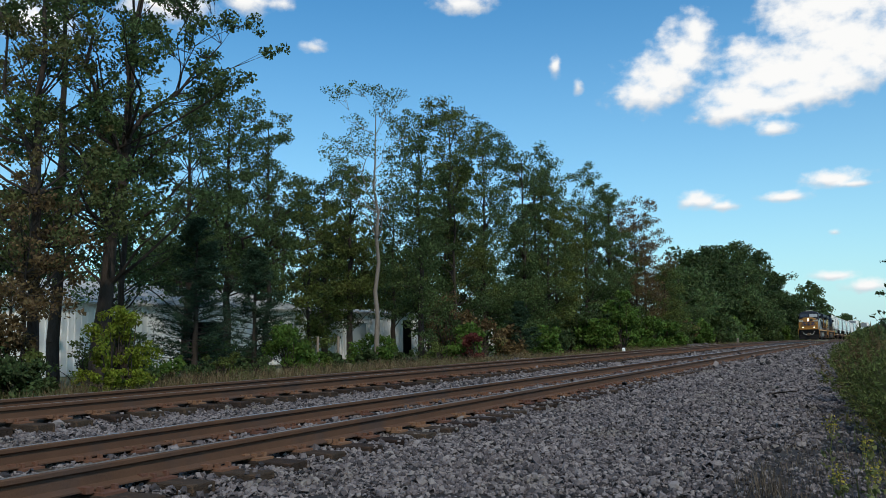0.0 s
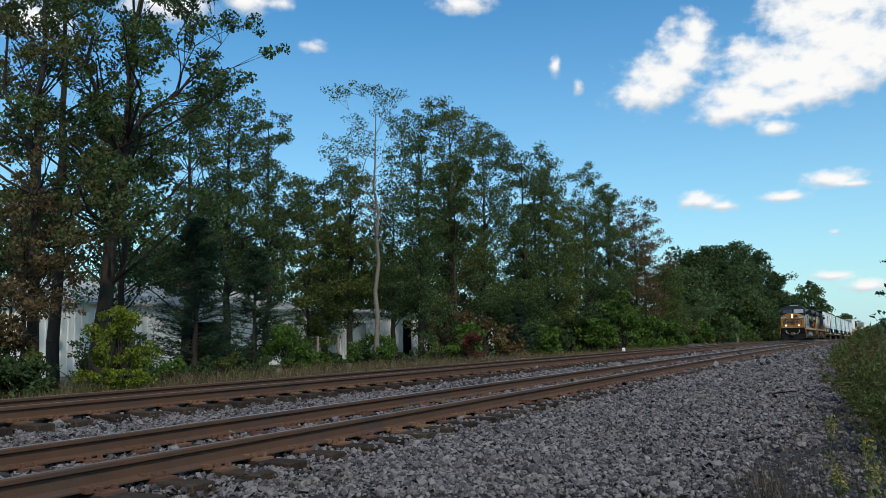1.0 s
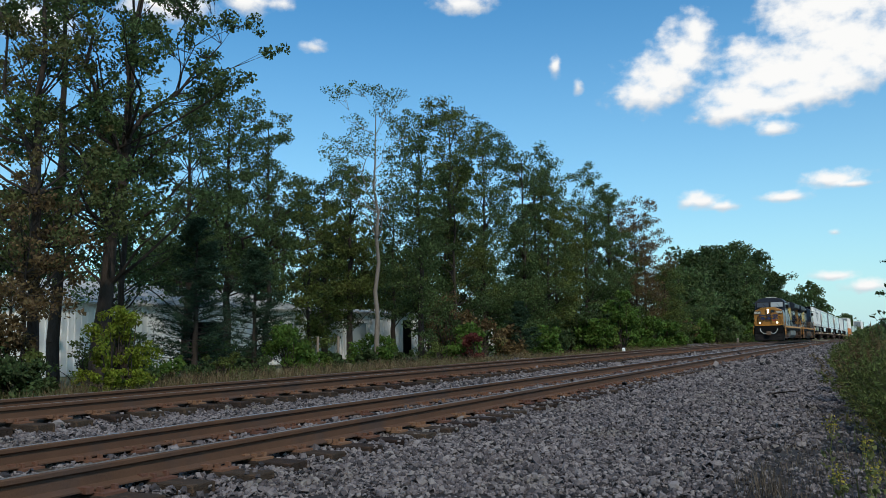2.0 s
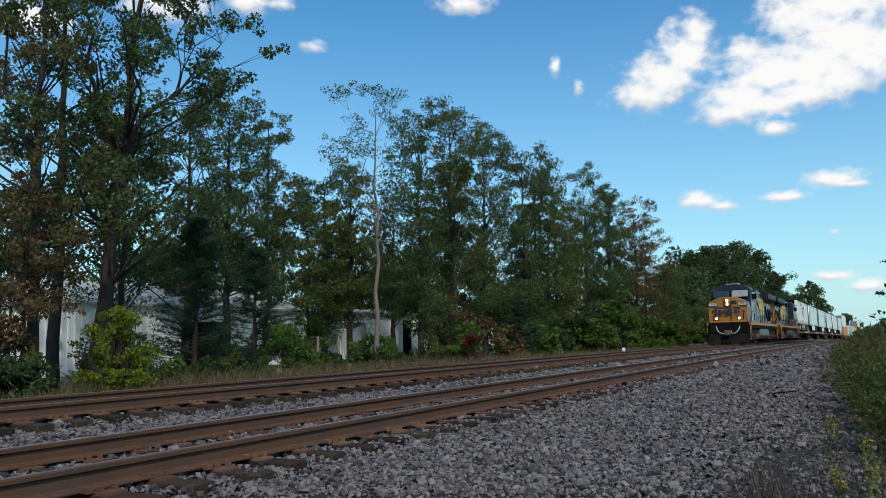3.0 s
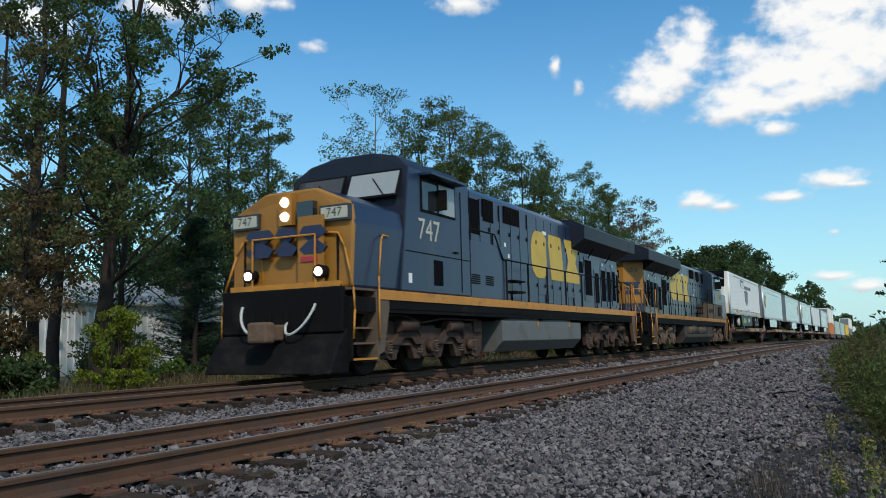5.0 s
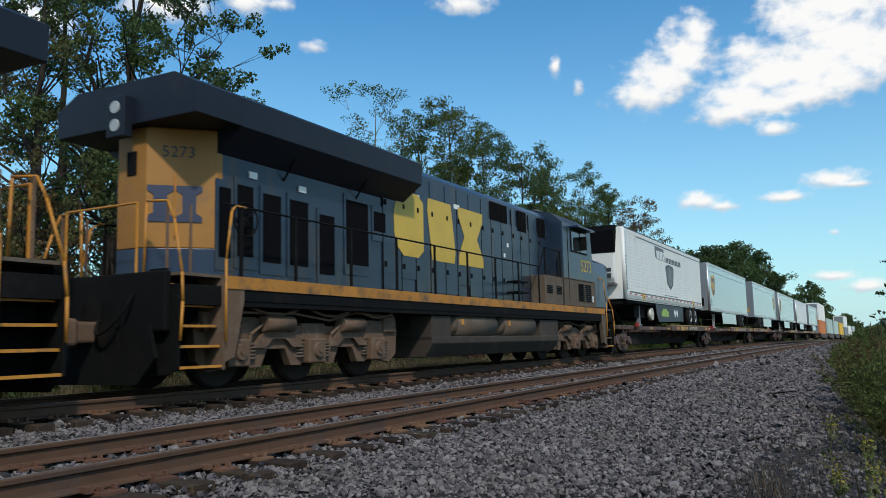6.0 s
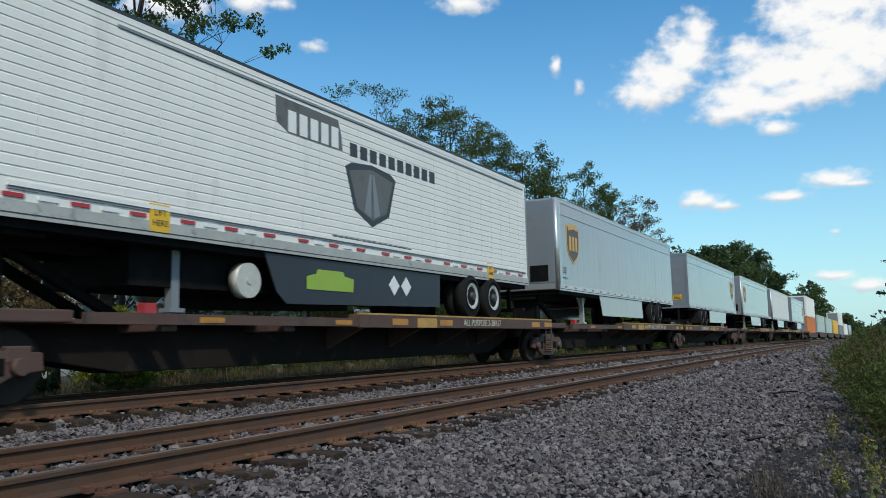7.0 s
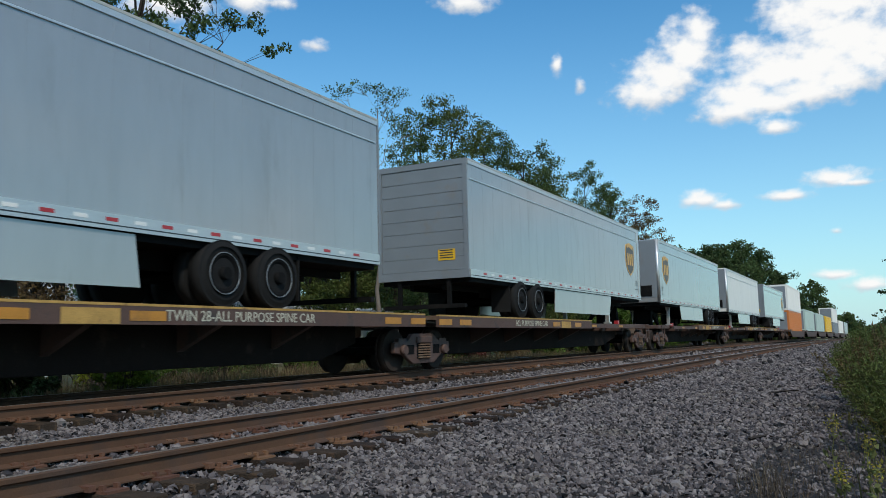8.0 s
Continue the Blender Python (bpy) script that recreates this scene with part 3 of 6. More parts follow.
def blades(name, label, xs, ys, zs, hs, mat, seed, category="grass", width=0.006, droop=0.35):
    rng = np.random.default_rng(seed)
    n = len(xs)
    p = np.stack([xs, ys, zs], 1)
    a = rng.uniform(0, 2 * np.pi, n)
    out = np.stack([np.cos(a), np.sin(a), 0 * a], 1)
    sd = np.stack([-np.sin(a), np.cos(a), 0 * a], 1) * width * (0.5 + rng.uniform(size=(n, 1)))
    up = np.array([0, 0, 1.0])
    h = hs[:, None]
    lean = out * h * droop * rng.uniform(0.2, 1.2, (n, 1))
    v = np.stack([p - sd, p + sd, p + sd * 0.7 + up * h * 0.55 + lean * 0.3, p - sd * 0.7 + up * h * 0.55 + lean * 0.3, p + up * h + lean], 1).reshape(-1, 3)
    k = np.arange(n)[:, None] * 5
    f = np.concatenate([k + np.array([[0, 1, 2]]), k + np.array([[0, 2, 3]]), k + np.array([[3, 2, 4]])], 0)
    return tagged(array_mesh(name, v, f, mat), label, category, kind="stuff")


POPLAR = "tall slender poplar with thin green foliage beside the railway"
WOODS = "dense dark woodland tree beside the curve"
tree(12.0, 17.0, 12.5, 2.4, "tall tree with dark trunk and browning foliage behind the tracks", M_LEAF_AUTUMN, 21, 0.15, 0.24, 12000, 0.072, 72, 0.62, bare=0.2, forks=[(0.4, -1.2, 0.4, 5.5)])
tree(13.9, 17.2, 14.8, 4.1, "large spreading poplar with dark forked trunk", M_LEAF, 22, 0.21, 0.30, 29000, 0.076, 125, 0.68, lean=(1.5, 0.0), bare=0.15, forks=[(0.4, -1.6, 0.4, 5.5), (0.5, 2.4, -1.0, 3.2), (0.6, -0.8, -0.6, 4.0)])
tree(16.3, 22.0, 15.4, 3.0, "tall half-bare tree with thin grey limbs", M_LEAF_AUTUMN, 23, 0.2, 0.30, 5200, 0.085, 50, 0.75, bare=0.4, forks=[(0.3, -1.8, 0.0, 6.0), (0.4, 1.5, 0.5, 5.0)])
tree(11.3, 16.3, 5.1, 1.3, "small tree with browning leaves", M_LEAF_BROWN, 20, 0.06, 0.38, 3800, 0.068, 32, 0.5)
tree(12.5, 18.6, 4.7, 1.3, "small tree with browning leaves", M_LEAF_AUTUMN, 19, 0.06, 0.45, 2600, 0.07, 28, 0.5)
tree(23.2, 21.5, 10.7, 2.7, "round-crowned poplar with green leaves", M_LEAF, 24, 0.17, 0.34, 24000, 0.067, 80, 0.78, bare=0.05, forks=[(0.3, 1.6, -0.4, 4.5), (0.4, -1.3, 0.3, 4.2)])
tree(26.1, 22.0, 11.0, 1.9, "slender poplar with green leaves", M_LEAF, 18, 0.13, 0.34, 13500, 0.068, 52, 0.7, bare=0.15)
tree(25.6, 26.0, 12.0, 3.2, "poplar standing behind the white building", M_LEAF, 25, 0.2, 0.25, 18000, 0.080, 60, 0.95)
tree(37.0, 27.0, 10.8, 1.9, "dense dark tree beside the shed", M_LEAF_DARK, 26, 0.2, 0.2, 18000, 0.091, 54, 1.0)
tree(36.6, 25.0, 10.4, 2.0, "dense green tree beside the shed", M_LEAF_OLIVE, 27, 0.2, 0.25, 16500, 0.087, 52, 0.95)
tree(42.0, 25.5, 10.6, 2.0, "dense dark tree beside the shed", M_LEAF_DARK, 15, 0.18, 0.26, 9500, 0.10, 50, 0.95)
tree(37.0, 30.0, 10.0, 2.4, "dense dark tree beside the shed", M_LEAF_DARK, 17, 0.2, 0.3, 9000, 0.099, 40, 1.0)
tree(28.3, 18.0, 11.8, 2.3, "thin poplar with pale trunk and sparse crown", M_LEAF, 28, 0.12, 0.56, 5400, 0.062, 36, 0.62, tip=0.1, bare=0.2, bark=M_BARK_PALE, forks=[(0.6, -1.6, 0.3, 3.2), (0.7, 1.0, 0.0, 2.4)])
tree(34.7, 19.5, 12.7, 1.6, POPLAR, M_LEAF, 29, 0.17, 0.16, 18000, 0.080, 62, 0.9)
tree(41.0, 21.0, 14.9, 2.3, "full-crowned poplar with yellowing green leaves", M_LEAF_OLIVE, 30, 0.2, 0.14, 28500, 0.087, 80, 1.0, forks=[(0.4, 1.2, 0.0, 6.0)])
tree(47.8, 22.0, 15.5, 2.3, POPLAR, M_LEAF, 31, 0.2, 0.10, 25500, 0.095, 72, 1.0)
tree(49.7, 20.0, 14.2, 2.4, POPLAR, M_LEAF, 32, 0.2, 0.08, 25500, 0.095, 72, 1.05)
tree(58.4, 21.0, 13.9, 2.5, POPLAR, M_LEAF_OLIVE, 33, 0.2, 0.06, 22500, 0.106, 64, 1.1)
tree(64.6, 20.5, 15.2, 2.6, POPLAR, M_LEAF, 35, 0.2, 0.06, 22500, 0.110, 64, 1.1)
tree(68.6, 19.5, 14.0, 2.4, POPLAR, M_LEAF, 16, 0.2, 0.12, 15000, 0.110, 54, 1.05)
tree(73.3, 18.5, 13.8, 2.7, "poplar with sparse reddish-brown autumn leaves", M_LEAF_BROWN, 34, 0.16, 0.3, 14200, 0.099, 64, 1.0, bare=0.05, forks=[(0.4, 1.5, 0.0, 5.0)])
tree(53.2, 20.5, 14.3, 2.3, POPLAR, M_LEAF, 14, 0.2, 0.10, 13000, 0.105, 60, 1.0)
tree(71.5, 20.5, 14.0, 2.5, POPLAR, M_LEAF_OLIVE, 13, 0.2, 0.12, 11000, 0.115, 56, 1.05)
tree(78.0, 18.8, 12.4, 2.4, "poplar with sparse reddish-brown autumn leaves", M_LEAF_BROWN, 12, 0.15, 0.2, 9000, 0.11, 56, 1.0, bare=0.05)
tree(80.4, 17.5, 8.3, 2.3, "low broad tree with olive autumn leaves", M_LEAF_OLIVE, 36, 0.2, 0.08, 12700, 0.114, 44, 1.1)
tree(94.6, 19.0, 8.9, 2.9, "low broad tree with dull green leaves", M_LEAF, 37, 0.2, 0.06, 13500, 0.129, 44, 1.2)
for k, (x, y, h, s) in enumerate([(112, 22, 10.0, 3.8), (128, 24, 13.5, 4.2), (151, 25, 16.8, 5.2), (170, 26, 18.6, 5.6), (185, 24, 21.3, 6.6), (204, 26, 21.0, 6.0), (216, 23, 22.0, 5.4), (233, 22, 18.4, 3.4), (150, 19, 9.0, 4.6), (228, 18, 10.2, 5.0), (190, 17, 10, 5.0)]):
    tree(x, y, h, s, WOODS, M_LEAF_DARK if k % 4 else M_LEAF, 50 + k, 0.35, 0.03, 14000, 0.36, 130, 2.0, dome=True)
for k, (x, y, h, s) in enumerate([(368, 20, 22.8, 7.4), (385, 27, 18.5, 6.5), (430, 18, 11, 7), (480, 10, 11, 8)]):
    tree(x, y, h, s, "distant round green tree beyond the curve", M_LEAF, 70 + k, 0.4, 0.03, 8000, 0.66, 100, 2.6, dome=True)
# ---- train ----
M_BLUE = material("weathered_dark_blue_paint", (0.014, 0.026, 0.062), 0.28, var=0.15, scale=1.2, bump=0.04, stain=(0.045, 0.042, 0.038), amount=0.25, stain_scale=1.6, stretch=(1, 1, 0.22))
M_GRIMYBLUE = material("grimy_blue_grey_paint", (0.014, 0.027, 0.048), 0.30, var=0.25, scale=1.6, bump=0.06, stain=(0.050, 0.041, 0.033), amount=0.46, stain_scale=1.1, stretch=(1.4, 1, 0.3), gloss=0.45)
M_NAVY = material("dull_navy_roof_paint", (0.010, 0.014, 0.024), 0.5, var=0.2, scale=1.2, bump=0.05, stain=(0.022, 0.021, 0.02), amount=0.3, gloss=0.3)
M_YELLOW = material("weathered_yellow_paint", (0.33, 0.145, 0.019), 0.5, var=0.2, scale=1.5, bump=0.05, stain=(0.24, 0.12, 0.035), amount=0.35, stain_scale=2)
M_STRIPE = material("yellow_stripe_paint", (0.50, 0.205, 0.022), 0.5, var=0.25, scale=3, bump=0.05, stain=(0.2, 0.11, 0.04), amount=0.35, stain_scale=4)
M_OLDSTRIPE = material("grimy_yellow_stripe", (0.42, 0.17, 0.02), 0.65, var=0.25, scale=3, bump=0.08, stain=(0.11, 0.07, 0.035), amount=0.5, stain_scale=2.5)
M_MARK = material("yellow_lettering_paint", (0.58, 0.38, 0.05), 0.5, var=0.2, scale=2, bump=0, stain=(0.25, 0.2, 0.07), amount=0.2)
M_CREAM = material("cream_lettering_paint", (0.5, 0.48, 0.38), 0.5, var=0.15)
M_LOGOBLUE = material("blue_emblem_paint", (0.020, 0.028, 0.07), 0.45, var=0.2)
M_DIRT = material("road_dirt_brown", (0.105, 0.074, 0.050), 0.85, var=0.3, scale=2, bump=0.3, stain=(0.13, 0.10, 0.075), amount=0.4, stain_scale=3)
M_TRUCK = material("grimy_cast_steel", (0.135, 0.084, 0.055), 0.8, 0.0, gloss=0.25, var=0.3, scale=5, bump=0.3, stain=(0.165, 0.118, 0.084), amount=0.45, stain_scale=4)
M_RUSTYTRUCK = material("dark_rusty_cast_steel", (0.062, 0.037, 0.027), 0.8, gloss=0.25, var=0.35, scale=5, bump=0.35, stain=(0.11, 0.068, 0.046), amount=0.42, stain_scale=4)
M_BLACK = material("black_grime", (0.006, 0.006, 0.006), 0.8, var=0.3, scale=5, bump=0.2, stain=(0.017, 0.014, 0.012), amount=0.4, gloss=0.12)
M_TANK = material("dull_grey_tank_paint", (0.12, 0.12, 0.115), 0.5, var=0.2, scale=1.5, bump=0.08, stain=(0.08, 0.066, 0.05), amount=0.45, stain_scale=1.5)
M_DARKTANK = material("dark_grimy_tank", (0.052, 0.041, 0.034), 0.75, gloss=0.2, var=0.25, scale=1.5, bump=0.1, stain=(0.07, 0.056, 0.043), amount=0.4, stain_scale=1.5)
M_SKIRT = material("dark_skirt", (0.026, 0.031, 0.04), 0.5, var=0.2, scale=1.5, bump=0.05, stain=(0.045, 0.045, 0.045), amount=0.3)
M_GRILLE = material("black_louvre", (0.005, 0.005, 0.006), 0.9, var=0.2, gloss=0.05)
M_GLASS = glass_material("tinted_glass", (0.02, 0.026, 0.03))
# Pale base colour stands in for bright reflections in the cab glass.
M_PALEGLASS = glass_material("pale_sheen_glass", (0.30, 0.32, 0.31), 0.18)
M_LAMP = lamp_material("headlight_lens", (1.0, 0.88, 0.66), 5)
M_LAMPGREY = material("unlit_lamp_lens", (0.4, 0.42, 0.42), 0.15, var=0.05, bump=0)
M_WHEEL = material("worn_wheel_steel", (0.034, 0.025, 0.020), 0.8, 0.0, gloss=0.2, var=0.25, scale=6, bump=0.15)
M_HOSE = material("white_hose", (0.55, 0.55, 0.52), 0.6, var=0.15)
M_RUBBER = material("tyre_rubber", (0.012, 0.012, 0.012), 0.85, var=0.25, scale=8, bump=0.25, gloss=0.2)
M_WHITE = material("white_panel_paint", (0.76, 0.745, 0.70), 0.45, var=0.07, scale=1.2, bump=0.03, stain=(0.62, 0.60, 0.55), amount=0.22, stain_scale=2, stretch=(1, 1, 0.3))
M_SILVER = material("pale_grey_trailer_skin", (0.385, 0.395, 0.395), 0.13, 0.38, var=0.07, scale=0.8, bump=0.02, fine=5, stain=(0.34, 0.345, 0.34), amount=0.3, stain_scale=1.5, stretch=(1, 1, 0.25))
M_GREY = material("dull_grey_panel", (0.19, 0.213, 0.232), 0.5, var=0.12, scale=1.5, bump=0.05, stain=(0.2, 0.19, 0.18), amount=0.35)
M_ALU = material("brushed_aluminium", (0.62, 0.62, 0.60), 0.38, 0.7, var=0.1, scale=4, bump=0.05)
M_OLDALU = material("dirty_aluminium", (0.44, 0.43, 0.39), 0.5, 0.2, var=0.2, scale=5, bump=0.1, stain=(0.2, 0.19, 0.17), amount=0.35, stain_scale=6)
M_RIM = material("pale_wheel_rim", (0.55, 0.53, 0.47), 0.4, 0.2, var=0.2, scale=8)
M_RED = material("red_reflector", (0.40, 0.03, 0.035), 0.35, var=0.15)
M_TAPE = material("white_reflector", (0.75, 0.75, 0.72), 0.35, var=0.1)
M_SIGN = material("yellow_sign", (0.72, 0.42, 0.02), 0.4, var=0.1)
M_AMBER = material("amber_reflector", (0.46, 0.20, 0.025), 0.45, var=0.25, scale=6, stain=(0.2, 0.1, 0.03), amount=0.3)
M_INK = material("dark_print", (0.035, 0.04, 0.045), 0.5, var=0.1)
M_BROWNLOGO = material("brown_emblem", (0.065, 0.035, 0.022), 0.4, var=0.1)
M_GOLDLOGO = material("gold_emblem", (0.62, 0.33, 0.05), 0.4, var=0.1)
M_GREEN = material("green_print", (0.28, 0.42, 0.05), 0.45, var=0.1)
M_SPINE = material("faded_brown_car_paint", (0.092, 0.051, 0.039), 0.7, var=0.3, scale=2, bump=0.2, stain=(0.04, 0.033, 0.03), amount=0.45, stain_scale=2)
# Beam colour set far below the car paint to carry the underside shade.
M_BEAM = material("shade_darkened_beam", (0.018, 0.013, 0.011), 0.85, gloss=0.15, var=0.3, scale=2, bump=0.25, stain=(0.040, 0.028, 0.022), amount=0.35, stain_scale=3)
M_DECK = material("worn_deck_edge", (0.44, 0.26, 0.07), 0.75, var=0.35, scale=6, bump=0.3, stain=(0.18, 0.09, 0.05), amount=0.35, stain_scale=5)
M_ORANGE = material("orange_container_paint", (0.55, 0.17, 0.035), 0.5, var=0.15, scale=1, bump=0.05, stain=(0.35, 0.14, 0.06), amount=0.3)
M_TEAL = material("pale_green_container_paint", (0.42, 0.52, 0.47), 0.5, var=0.12, scale=1, bump=0.05)
TRAIN = []


def lettering(text, size, mat, parent, m, name="lettering", label=""):
    """Raised letters, drawn with the built-in font, as one mesh."""
    cu = bpy.data.curves.new(name, "FONT")
    cu.body, cu.size, cu.extrude, cu.resolution_u = text, size, 0.002, 3
    cu.align_x, cu.align_y = "CENTER", "CENTER"
    tmp = bpy.data.objects.new(name, cu)
    me = bpy.data.meshes.new_from_object(tmp)
    bpy.data.objects.remove(tmp)
    me.materials.clear()
    me.materials.append(mat)
    ob = new(name, me)
    ob.parent, ob.matrix_basis = parent, m
    if label:
        ob["label"] = label
    return ob


def face_y(x, y, z, side=-1):
    return pose(x, y, z, 90, 0, 0 if side < 0 else 180)


def boxes(name, mat, parent, *sets, label="", bevel=0.0):
    bm = bmesh.new()
    for s in sets:
        box(bm, *s, bevel)
    return part(name, bm, mat, parent, label)


def disc_wheel(name, parent, x, y, z, r, w, mat, side):
    """A flanged wheel with a recessed web and a hub."""
    bm = bmesh.new()
    rod(bm, (x, y - w / 2, z), (x, y + w / 2, z), r, seg=28)
    rod(bm, (x, y - side * w * 0.5, z), (x, y - side * (w * 0.5 + 0.03), z), r + 0.028, seg=28)
    o = y + side * w / 2
    rod(bm, (x, o, z), (x, o + side * 0.015, z), r * 0.99, r * 0.93, seg=28)
    rod(bm, (x, o + side * 0.012, z), (x, o + side * 0.07, z), r * 0.30, r * 0.25, seg=16)
    return part(name, bm, mat, parent)


def loco_truck(parent, x0, mat):
    """Three-axle truck: equalised side frames, springs, journal boxes, brake gear."""
    tk = new("truck")
    tk.parent = parent
    tk.matrix_basis = pose(x0, 0, 0)
    ax = (-1.95, 0.0, 1.95)
    for sd in (-1, 1):
        y = sd * 1.12
        bm = bmesh.new()
        outer = [(-2.80, 0.90), (-2.6, 1.06), (-1.5, 1.08), (-1.2, 0.98), (-0.75, 0.95), (0.75, 0.95), (1.2, 0.98), (1.5, 1.08), (2.6, 1.06), (2.80, 0.90), (2.74, 0.42), (2.5, 0.26), (2.2, 0.30), (2.1, 0.44), (1.75, 0.40), (1.6, 0.30), (1.35, 0.30), (1.2, 0.58), (0.75, 0.58), (0.6, 0.30), (0.35, 0.30), (0.2, 0.42), (-0.2, 0.42), (-0.35, 0.30), (-0.6, 0.30), (-0.75, 0.58), (-1.2, 0.58), (-1.35, 0.30), (-1.6, 0.30), (-1.75, 0.40), (-2.1, 0.44), (-2.2, 0.30), (-2.5, 0.26), (-2.74, 0.42)]
        prism(bm, outer, "y", y - 0.07, y + 0.07)
        for a in (-0.98, 0.98):
            prism(bm, [(a - 0.62, 0.60), (a - 0.30, 0.92), (a + 0.30, 0.92), (a + 0.62, 0.60), (a + 0.34, 0.60), (a + 0.16, 0.74), (a - 0.16, 0.74), (a - 0.34, 0.60)], "y", y + sd * 0.06, y + sd * 0.15)
        for a in (-2.45, 2.45):
            box(bm, a - 0.22, a + 0.22, min(y, y + sd * 0.14), max(y, y + sd * 0.14), 0.84, 1.14, 0.03)
        part("side_frame", bm, mat, tk)
        for a in ax:
            disc_wheel("wheel", tk, a, sd * 0.76, 0.525, 0.525, 0.13, M_WHEEL, sd)
            bm = bmesh.new()
            box(bm, a - 0.24, a + 0.24, y - 0.09, y + sd * 0.10 + 0.09, 0.32, 0.74, 0.03)
            box(bm, a - 0.34, a + 0.34, y - 0.09, y + 0.09, 0.70, 1.0, 0.03)
            rod(bm, (a, y + sd * 0.1, 0.54), (a, y + sd * 0.24, 0.54), 0.15, 0.12, seg=14)
            rod(bm, (a, y + sd * 0.24, 0.54), (a, y + sd * 0.26, 0.54), 0.05, seg=6)
            part("journal_box", bm, mat, tk)
            for q in (-0.36, 0.36):
                bm = bmesh.new()
                for k in range(5):
                    rod(bm, (a + q, y + sd * 0.04, 0.42 + 0.055 * k), (a + q, y + sd * 0.04, 0.455 + 0.055 * k), 0.10, seg=12)
                part("spring", bm, M_DIRT, tk)
        bm = bmesh.new()
        for q in (-1.05, 1.05):
            rod(bm, (q - 0.35, y + sd * 0.16, 0.98), (q + 0.35, y + sd * 0.16, 0.98), 0.13, seg=12)
            pipe(bm, [(q + 0.35, y + sd * 0.16, 0.98), (q + 0.62, y + sd * 0.14, 0.8), (q + 0.66, y + sd * 0.1, 0.4)], 0.03)
        pipe(bm, [(-2.6, y + sd * 0.12, 1.16), (-1.2, y + sd * 0.14, 1.2), (-0.4, y + sd * 0.15, 1.05), (0.6, y + sd * 0.15, 1.15), (2.5, y + sd * 0.12, 1.14)], 0.022)
        part("brake_cylinder", bm, mat, tk)
    for a in ax:
        bm = bmesh.new()
        rod(bm, (a, -0.7, 0.525), (a, 0.7, 0.525), 0.10, seg=10)
        part("axle", bm, M_BLACK, tk)
    bm = bmesh.new()
    box(bm, -2.6, 2.6, -0.66, 0.66, 0.3, 1.2)
    # added black block over the axles, in place of the shade behind the frames
    box(bm, -2.6, 2.6, -1.02, 1.02, 0.86, 1.22)
    part("bolster_and_shade_fill", bm, M_BLACK, tk)
    return tk


def end_steps(loco, x, way, bright):
    """Corner steps between two plates, with edged treads and the bent grab rails over them."""
    def span(a, b):
        return (min(a, b), max(a, b))
    side = M_TRUCK if bright else M_DIRT
    for sd in (-1, 1):
        ys = span(sd * 1.02, sd * 1.52)
        st = boxes("stepwell", M_BLACK, loco, (*span(x, x + way * 0.86), sd * 1.02 - 0.02, sd * 1.02 + 0.02, 0.30, 1.66))
        # outer plate with a swept lower corner, inner plate square
        bm = bmesh.new()
        prism(bm, [(sd * 1.50, 1.66), (sd * 1.54, 1.20), (sd * 1.54, 0.30), (sd * 0.98, 0.30), (sd * 0.98, 1.66)], "x", x + way * 0.84, x + way * 0.88)
        part("step_plate", bm, side, st)
        bm = bmesh.new()
        prism(bm, [(sd * 1.30, 1.72), (sd * 1.36, 1.45), (sd * 1.54, 1.30), (sd * 1.54, 0.34), (sd * 1.34, 0.26), (sd * 0.98, 0.26), (sd * 0.98, 1.72)], "x", x - 0.02, x + 0.02)
        part("step_plate", bm, M_BLACK, st)
        for k in range(5):
            z = 0.34 + 0.285 * k
            inset = 0.05 * k
            boxes("tread", M_BLACK, st, (*span(x + way * 0.03, x + way * 0.83), *span(sd * 1.04, sd * (1.50 - inset)), z, z + 0.03))
            boxes("tread_edge", M_STRIPE if bright or k == 0 else M_TRUCK, st, (*span(x + way * 0.03, x + way * 0.83), *span(sd * (1.501 - inset), sd * (1.53 - inset)), z - 0.004, z + 0.034))
        bm = bmesh.new()
        prism(bm, [(x + way * 0.88, 0.40), (x + way * 1.10, 0.48), (x + way * 1.30, 1.30), (x + way * 1.30, 1.62), (x + way * 0.88, 1.62)], "y", sd * 1.40, sd * 1.52)
        part("step_side", bm, side, loco, "dirty steel plate beside the steps")
        bm = bmesh.new()
        pipe(bm, [(x, sd * 1.56, 0.72), (x + way * 0.02, sd * 1.58, 1.25), (x + way * 0.04, sd * 1.54, 1.66), (x + way * 0.12, sd * 1.30, 2.42), (x + way * 0.14, sd * 1.14, 2.70), (x + way * 0.16, sd * 0.70, 2.74), (x + way * 0.16, sd * 0.66, 1.66)], 0.019, 8)
        part("grab_rail", bm, M_STRIPE, loco, "yellow grab rail")
        bm = bmesh.new()
        pipe(bm, [(x + way * 0.86, sd * 1.57, 0.70), (x + way * 0.86, sd * 1.57, 1.9), (x + way * 1.0, sd * 1.54, 2.62), (x + way * 1.12, sd * 1.5, 2.72), (x + way * 1.35, sd * 1.5, 2.72)], 0.019, 8)
        part("grab_rail", bm, M_STRIPE, loco, "yellow grab rail")
        for q in (0.16, 0.6):
            part("end_post", rod(bmesh.new(), (x + way * q, sd * 1.12, 1.66), (x + way * q, sd * 1.12, 2.70), 0.025, seg=6), M_TRUCK if bright else M_BLACK, loco)


